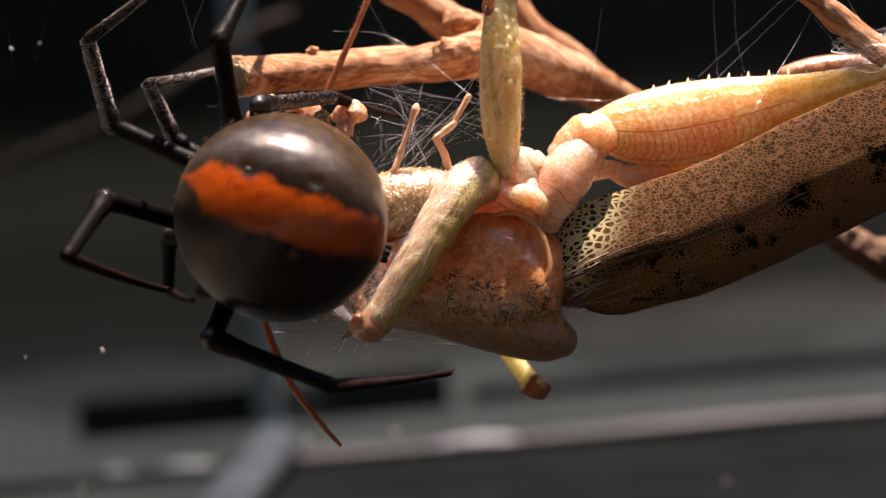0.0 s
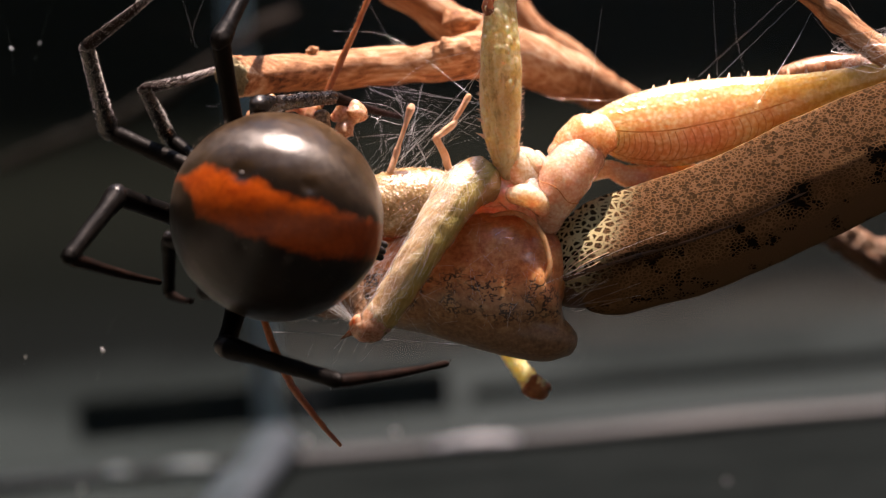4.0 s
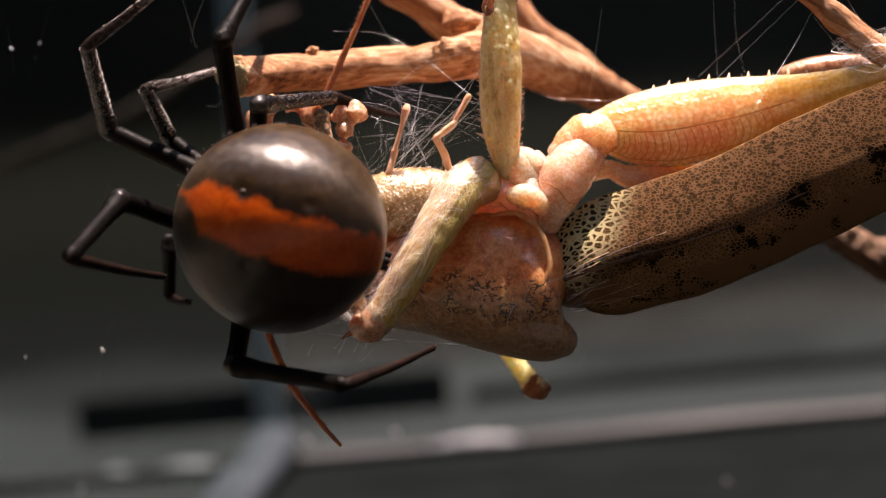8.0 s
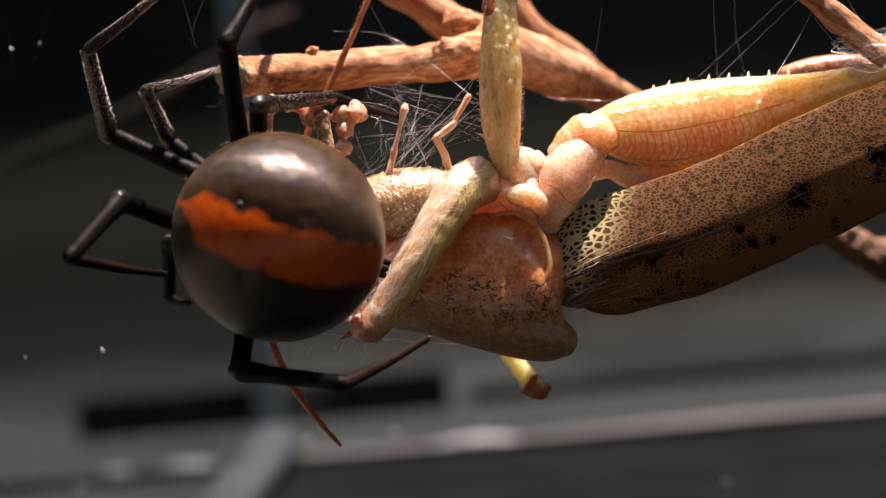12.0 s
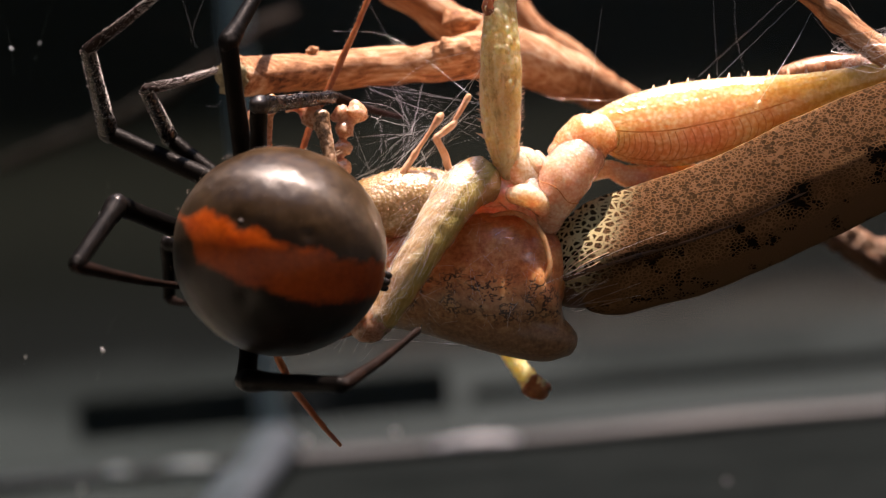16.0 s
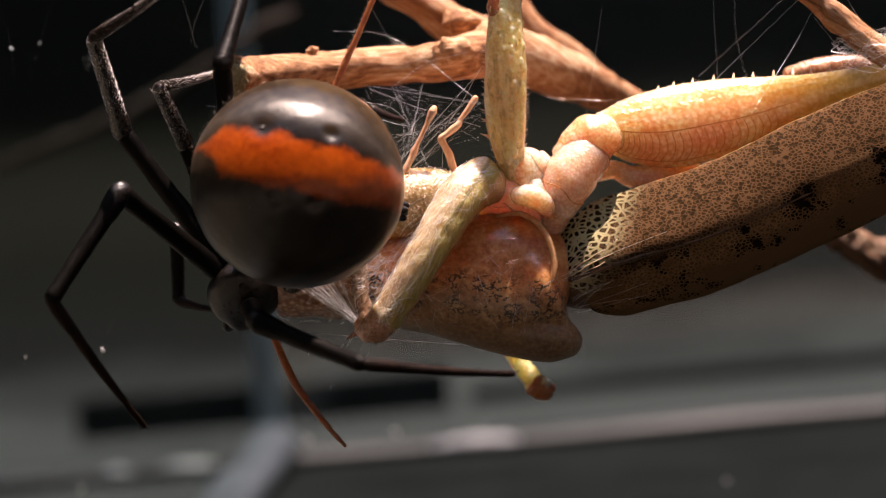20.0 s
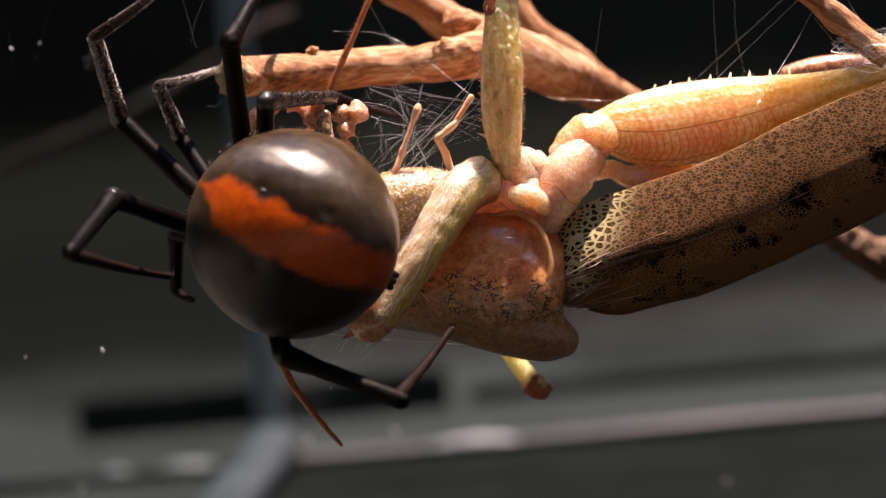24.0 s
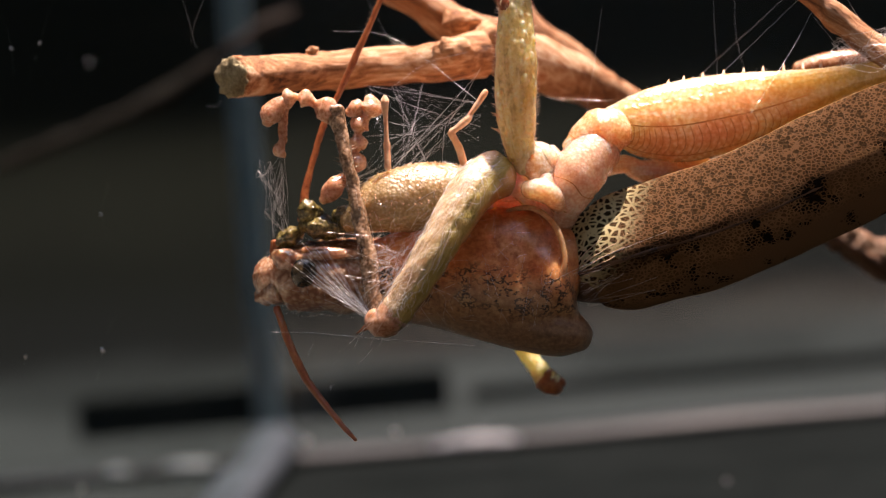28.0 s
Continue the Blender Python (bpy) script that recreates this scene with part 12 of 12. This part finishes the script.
        (26, bone((1.02,0.00,0.50), (2.63,6.46,1.76))), (26.2, bone((1.09,0.00,0.32), (3.71,6.15,1.48))), (26.5, bone((1.09,0.00,0.32), (3.70,6.16,1.43))),
        (26.6, bone((1.02,0.00,0.38), (1.66,6.73,0.90))), (26.8, bone((0.70,0.00,0.11), (0.84,6.77,0.37))), (27, bone((0.33,0.00,0.79), (0.07,6.70,1.78))),
        (27.1, bone((0.39,0.00,0.68), (0.18,6.72,1.54))), (27.2, bone((-1.08,0.00,-0.09), (-3.24,-6.41,-0.51))), (27.3, bone((-1.04,0.00,-0.25), (-3.25,-6.32,-1.28))),
        (27.4, bone((-0.18,0.00,-1.05), (0.06,-6.31,-3.52))), (27.5, bone((-0.23,0.00,-1.05), (-0.32,-5.92,-4.35))), (27.6, bone((0.16,0.00,-1.06), (0.97,-4.64,-5.94))),
        (27.7, bone((0.25,0.00,-1.04), (1.88,0.68,-7.59))), (27.8, bone((0.46,0.00,-1.02), (3.13,-1.10,-7.15))), (28, bone((1.28,0.00,0.22), (5.18,-5.36,-1.17))),
    ])
    walk(legs["B4"]["tibia"], [
        (0, bone((-3.39,6.10,-2.31), (-0.66,1.45,-2.88))), (1, bone((-3.39,6.11,-2.30), (-0.66,1.45,-2.86))), (2, bone((-3.37,6.12,-2.25), (-0.66,1.46,-2.81))),
        (3, bone((-3.34,6.15,-2.19), (-0.65,1.48,-2.75))), (3.5, bone((-3.33,6.17,-2.15), (-0.65,1.48,-2.71))), (5.5, bone((-3.25,6.23,-2.01), (-0.64,1.51,-2.56))),
        (6, bone((-3.23,6.24,-1.98), (-0.64,1.51,-2.53))), (6.5, bone((-3.20,6.26,-1.96), (-0.64,1.51,-2.51))), (7, bone((-3.18,6.27,-1.94), (-0.64,1.51,-2.48))),
        (7.5, bone((-3.16,6.28,-1.93), (-0.63,1.51,-2.47))), (8, bone((-3.13,6.29,-1.92), (-0.63,1.51,-2.47))), (8.5, bone((-3.11,6.30,-1.92), (-0.63,1.50,-2.46))),
        (9, bone((-3.09,6.31,-1.91), (-0.64,1.50,-2.45))), (9.5, bone((-3.07,6.32,-1.89), (-0.64,1.50,-2.43))), (10, bone((-3.05,6.33,-1.86), (-0.64,1.50,-2.40))),
        (10.5, bone((-3.03,6.34,-1.83), (-0.65,1.50,-2.36))), (11, bone((-3.02,6.35,-1.79), (-0.65,1.50,-2.32))), (11.5, bone((-3.00,6.37,-1.75), (-0.66,1.50,-2.28))),
        (12, bone((-2.99,6.38,-1.71), (-0.67,1.51,-2.23))), (12.5, bone((-2.97,6.39,-1.66), (-0.67,1.51,-2.18))), (14.5, bone((-2.93,6.43,-1.48), (-0.70,1.52,-2.00))),
        (15, bone((-2.92,6.44,-1.44), (-0.70,1.52,-1.96))), (15.5, bone((-2.92,6.45,-1.41), (-0.71,1.52,-1.92))), (16, bone((-2.91,6.45,-1.38), (-0.71,1.52,-1.89))),
        (16.5, bone((-2.91,6.46,-1.36), (-0.72,1.52,-1.87))), (17, bone((-2.90,6.46,-1.35), (-0.72,1.52,-1.86))), (17.5, bone((-2.90,6.46,-1.34), (-0.72,1.52,-1.85))),
        (17.8, bone((-2.77,6.47,-1.54), (-0.60,1.53,-2.05))), (17.9, bone((-1.73,6.48,-2.51), (0.39,1.52,-3.01))), (18, bone((1.66,4.90,-5.53), (3.39,-0.24,-5.70))),
        (18.1, bone((-1.11,5.17,-5.36), (0.90,0.17,-5.96))), (18.2, bone((-2.26,6.61,-0.18), (0.12,1.86,-1.28))), (18.5, bone((-1.69,6.61,-1.74), (0.45,1.66,-2.37))),
        (19.5, bone((-1.33,6.67,-1.24), (0.96,1.84,-2.16))), (19.7, bone((-1.26,6.68,-1.13), (1.06,1.88,-2.11))), (19.8, bone((-1.61,6.66,-0.80), (0.73,1.88,-1.81))),
        (20, bone((-1.60,6.67,0.74), (0.77,1.91,-0.30))), (20.2, bone((-1.66,6.67,0.33), (0.60,1.87,-0.78))), (20.5, bone((-1.23,6.71,-0.25), (0.81,1.84,-1.48))),
        (21, bone((-1.27,6.70,-0.73), (0.76,1.82,-1.96))), (21.5, bone((-1.32,6.68,-1.21), (0.70,1.80,-2.44))), (23.5, bone((-1.74,6.64,-1.32), (0.12,1.69,-2.54))),
        (24, bone((-1.74,6.64,-1.32), (0.08,1.68,-2.53))), (24.5, bone((-1.74,6.64,-1.32), (0.06,1.67,-2.53))), (24.7, bone((-1.74,6.64,-1.32), (0.05,1.66,-2.53))),
        (24.8, bone((-1.46,6.66,-1.34), (0.32,1.68,-2.54))), (24.9, bone((-0.86,6.61,-2.39), (0.87,1.61,-3.55))), (25, bone((1.32,4.96,-5.55), (3.24,-0.06,-6.29))),
        (25.1, bone((0.44,5.98,-4.25), (2.58,1.17,-5.54))), (25.2, bone((-0.60,6.02,-4.18), (1.78,1.51,-6.04))), (25.3, bone((1.49,6.34,-3.20), (3.65,1.40,-3.79))),
        (25.4, bone((2.08,6.70,0.26), (3.95,1.65,0.94))), (25.5, bone((2.42,6.54,1.60), (3.21,1.20,2.13))), (25.6, bone((2.39,6.63,0.81), (3.73,1.40,1.27))),
        (25.7, bone((3.14,6.47,0.07), (5.03,1.40,0.45))), (25.8, bone((2.15,6.70,0.19), (4.27,1.71,-0.09))), (25.9, bone((3.06,6.48,0.53), (5.38,1.68,-0.42))),
        (26, bone((2.63,6.46,1.76), (4.94,1.76,0.40))), (26.2, bone((3.71,6.15,1.48), (5.94,1.35,0.29))), (26.5, bone((3.70,6.16,1.43), (5.79,1.22,0.57))),
        (26.6, bone((1.66,6.73,0.90), (4.56,2.15,1.07))), (26.8, bone((0.84,6.77,0.37), (3.89,2.35,-0.38))), (27, bone((0.07,6.70,1.78), (3.25,2.63,0.13))),
        (27.1, bone((0.18,6.72,1.54), (3.39,2.55,0.25))), (27.2, bone((-3.24,-6.41,-0.51), (1.13,-8.34,-3.08))), (27.3, bone((-3.25,-6.32,-1.28), (0.64,-8.34,-4.47))),
        (27.4, bone((0.06,-6.31,-3.52), (1.89,-9.67,-7.36))), (27.5, bone((-0.32,-5.92,-4.35), (1.51,-9.27,-8.20))), (27.6, bone((0.97,-4.64,-5.94), (0.80,-4.42,-11.4))),
        (27.7, bone((1.88,0.68,-7.59), (1.11,0.94,-12.9))), (27.8, bone((3.13,-1.10,-7.15), (2.43,-6.03,-5.01))), (28, bone((5.18,-5.36,-1.17), (4.80,-10.6,0.35))),
    ])
    walk(legs["B4"]["tarsus"], [
        (0, bone((-0.66,1.45,-2.88), (2.27,7.19,-3.72))), (1, bone((-0.66,1.45,-2.86), (2.28,7.20,-3.70))), (2, bone((-0.66,1.46,-2.81), (2.28,7.21,-3.65))),
        (3, bone((-0.65,1.48,-2.75), (2.28,7.22,-3.59))), (3.5, bone((-0.65,1.48,-2.71), (2.29,7.23,-3.55))), (5.5, bone((-0.64,1.51,-2.56), (2.30,7.25,-3.40))),
        (6, bone((-0.64,1.51,-2.53), (2.30,7.25,-3.37))), (6.5, bone((-0.64,1.51,-2.51), (2.30,7.26,-3.35))), (7, bone((-0.64,1.51,-2.48), (2.31,7.26,-3.33))),
        (7.5, bone((-0.63,1.51,-2.47), (2.31,7.25,-3.31))), (8, bone((-0.63,1.51,-2.47), (2.31,7.25,-3.31))), (8.5, bone((-0.63,1.50,-2.46), (2.31,7.25,-3.30))),
        (9, bone((-0.64,1.50,-2.45), (2.31,7.24,-3.29))), (9.5, bone((-0.64,1.50,-2.43), (2.30,7.24,-3.27))), (10, bone((-0.64,1.50,-2.40), (2.30,7.24,-3.24))),
        (10.5, bone((-0.65,1.50,-2.36), (2.29,7.24,-3.20))), (11, bone((-0.65,1.50,-2.32), (2.29,7.25,-3.16))), (11.5, bone((-0.66,1.50,-2.28), (2.28,7.25,-3.12))),
        (12, bone((-0.67,1.51,-2.23), (2.28,7.25,-3.07))), (12.5, bone((-0.67,1.51,-2.18), (2.27,7.25,-3.02))), (14.5, bone((-0.70,1.52,-2.00), (2.24,7.26,-2.84))),
        (15, bone((-0.70,1.52,-1.96), (2.24,7.26,-2.80))), (15.5, bone((-0.71,1.52,-1.92), (2.23,7.26,-2.76))), (16, bone((-0.71,1.52,-1.89), (2.23,7.27,-2.73))),
        (16.5, bone((-0.72,1.52,-1.87), (2.22,7.27,-2.71))), (17, bone((-0.72,1.52,-1.86), (2.22,7.27,-2.70))), (17.5, bone((-0.72,1.52,-1.85), (2.22,7.27,-2.69))),
        (17.8, bone((-0.60,1.53,-2.05), (2.33,7.28,-2.88))), (17.9, bone((0.39,1.52,-3.01), (3.22,7.33,-3.82))), (18, bone((3.39,-0.24,-5.70), (5.10,6.00,-6.41))),
        (18.1, bone((0.90,0.17,-5.96), (3.69,6.01,-6.60))), (18.2, bone((0.12,1.86,-1.28), (4.26,6.85,-1.86))), (18.5, bone((0.45,1.66,-2.37), (3.62,7.30,-3.08))),
        (19.5, bone((0.96,1.84,-2.16), (4.26,7.38,-2.99))), (19.7, bone((1.06,1.88,-2.11), (4.40,7.40,-2.97))), (19.8, bone((0.73,1.88,-1.81), (4.12,7.37,-2.69))),
        (20, bone((0.77,1.91,-0.30), (4.20,7.36,-1.19))), (20.2, bone((0.60,1.87,-0.78), (3.89,7.43,-1.60))), (20.5, bone((0.81,1.84,-1.48), (3.79,7.58,-2.17))),
        (21, bone((0.76,1.82,-1.96), (3.76,7.56,-2.65))), (21.5, bone((0.70,1.80,-2.44), (3.71,7.52,-3.14))), (23.5, bone((0.12,1.69,-2.54), (3.13,7.42,-3.24))),
        (24, bone((0.08,1.68,-2.53), (3.09,7.40,-3.23))), (24.5, bone((0.06,1.67,-2.53), (3.06,7.40,-3.23))), (24.7, bone((0.05,1.66,-2.53), (3.06,7.39,-3.23))),
        (24.8, bone((0.32,1.68,-2.54), (3.31,7.42,-3.24))), (24.9, bone((0.87,1.61,-3.55), (3.73,7.41,-4.22))), (25, bone((3.24,-0.06,-6.29), (4.44,6.32,-6.82))),
        (25.1, bone((2.58,1.17,-5.54), (4.04,7.39,-6.75))), (25.2, bone((1.78,1.51,-6.04), (3.54,7.47,-7.98))), (25.3, bone((3.65,1.40,-3.79), (4.95,7.76,-4.19))),
        (25.4, bone((3.95,1.65,0.94), (4.76,8.01,2.09))), (25.5, bone((3.21,1.20,2.13), (2.55,7.27,-0.12))), (25.6, bone((3.73,1.40,1.27), (4.20,7.87,0.80))),
        (25.7, bone((5.03,1.40,0.45), (6.61,7.58,1.71))), (25.8, bone((4.27,1.71,-0.09), (6.11,7.95,-0.32))), (25.9, bone((5.38,1.68,-0.42), (7.46,7.59,-2.16))),
        (26, bone((4.94,1.76,0.40), (7.97,6.91,-2.18))), (26.2, bone((5.94,1.35,0.29), (8.96,6.53,-2.23))), (26.5, bone((5.79,1.22,0.57), (8.85,6.42,-1.87))),
        (26.6, bone((4.56,2.15,1.07), (7.77,7.79,0.66))), (26.8, bone((3.89,2.35,-0.38), (6.59,8.10,-1.79))), (27, bone((3.25,2.63,0.13), (5.45,8.26,-2.28))),
        (27.1, bone((3.39,2.55,0.25), (5.59,8.18,-2.17))), (27.2, bone((1.13,-8.34,-3.08), (5.81,-4.00,-4.34))), (27.3, bone((0.64,-8.34,-4.47), (6.29,-5.73,-6.35))),
        (27.4, bone((1.89,-9.67,-7.36), (4.23,-6.05,-12.2))), (27.5, bone((1.51,-9.27,-8.20), (3.62,-5.44,-13.0))), (27.6, bone((0.80,-4.42,-11.4), (-0.48,-3.35,-17.6))),
        (27.7, bone((1.11,0.94,-12.9), (-1.97,0.65,-18.7))), (27.8, bone((2.43,-6.03,-5.01), (4.16,-0.91,-1.39))), (28, bone((4.80,-10.6,0.35), (6.40,-6.17,4.89))),
    ])


motions()
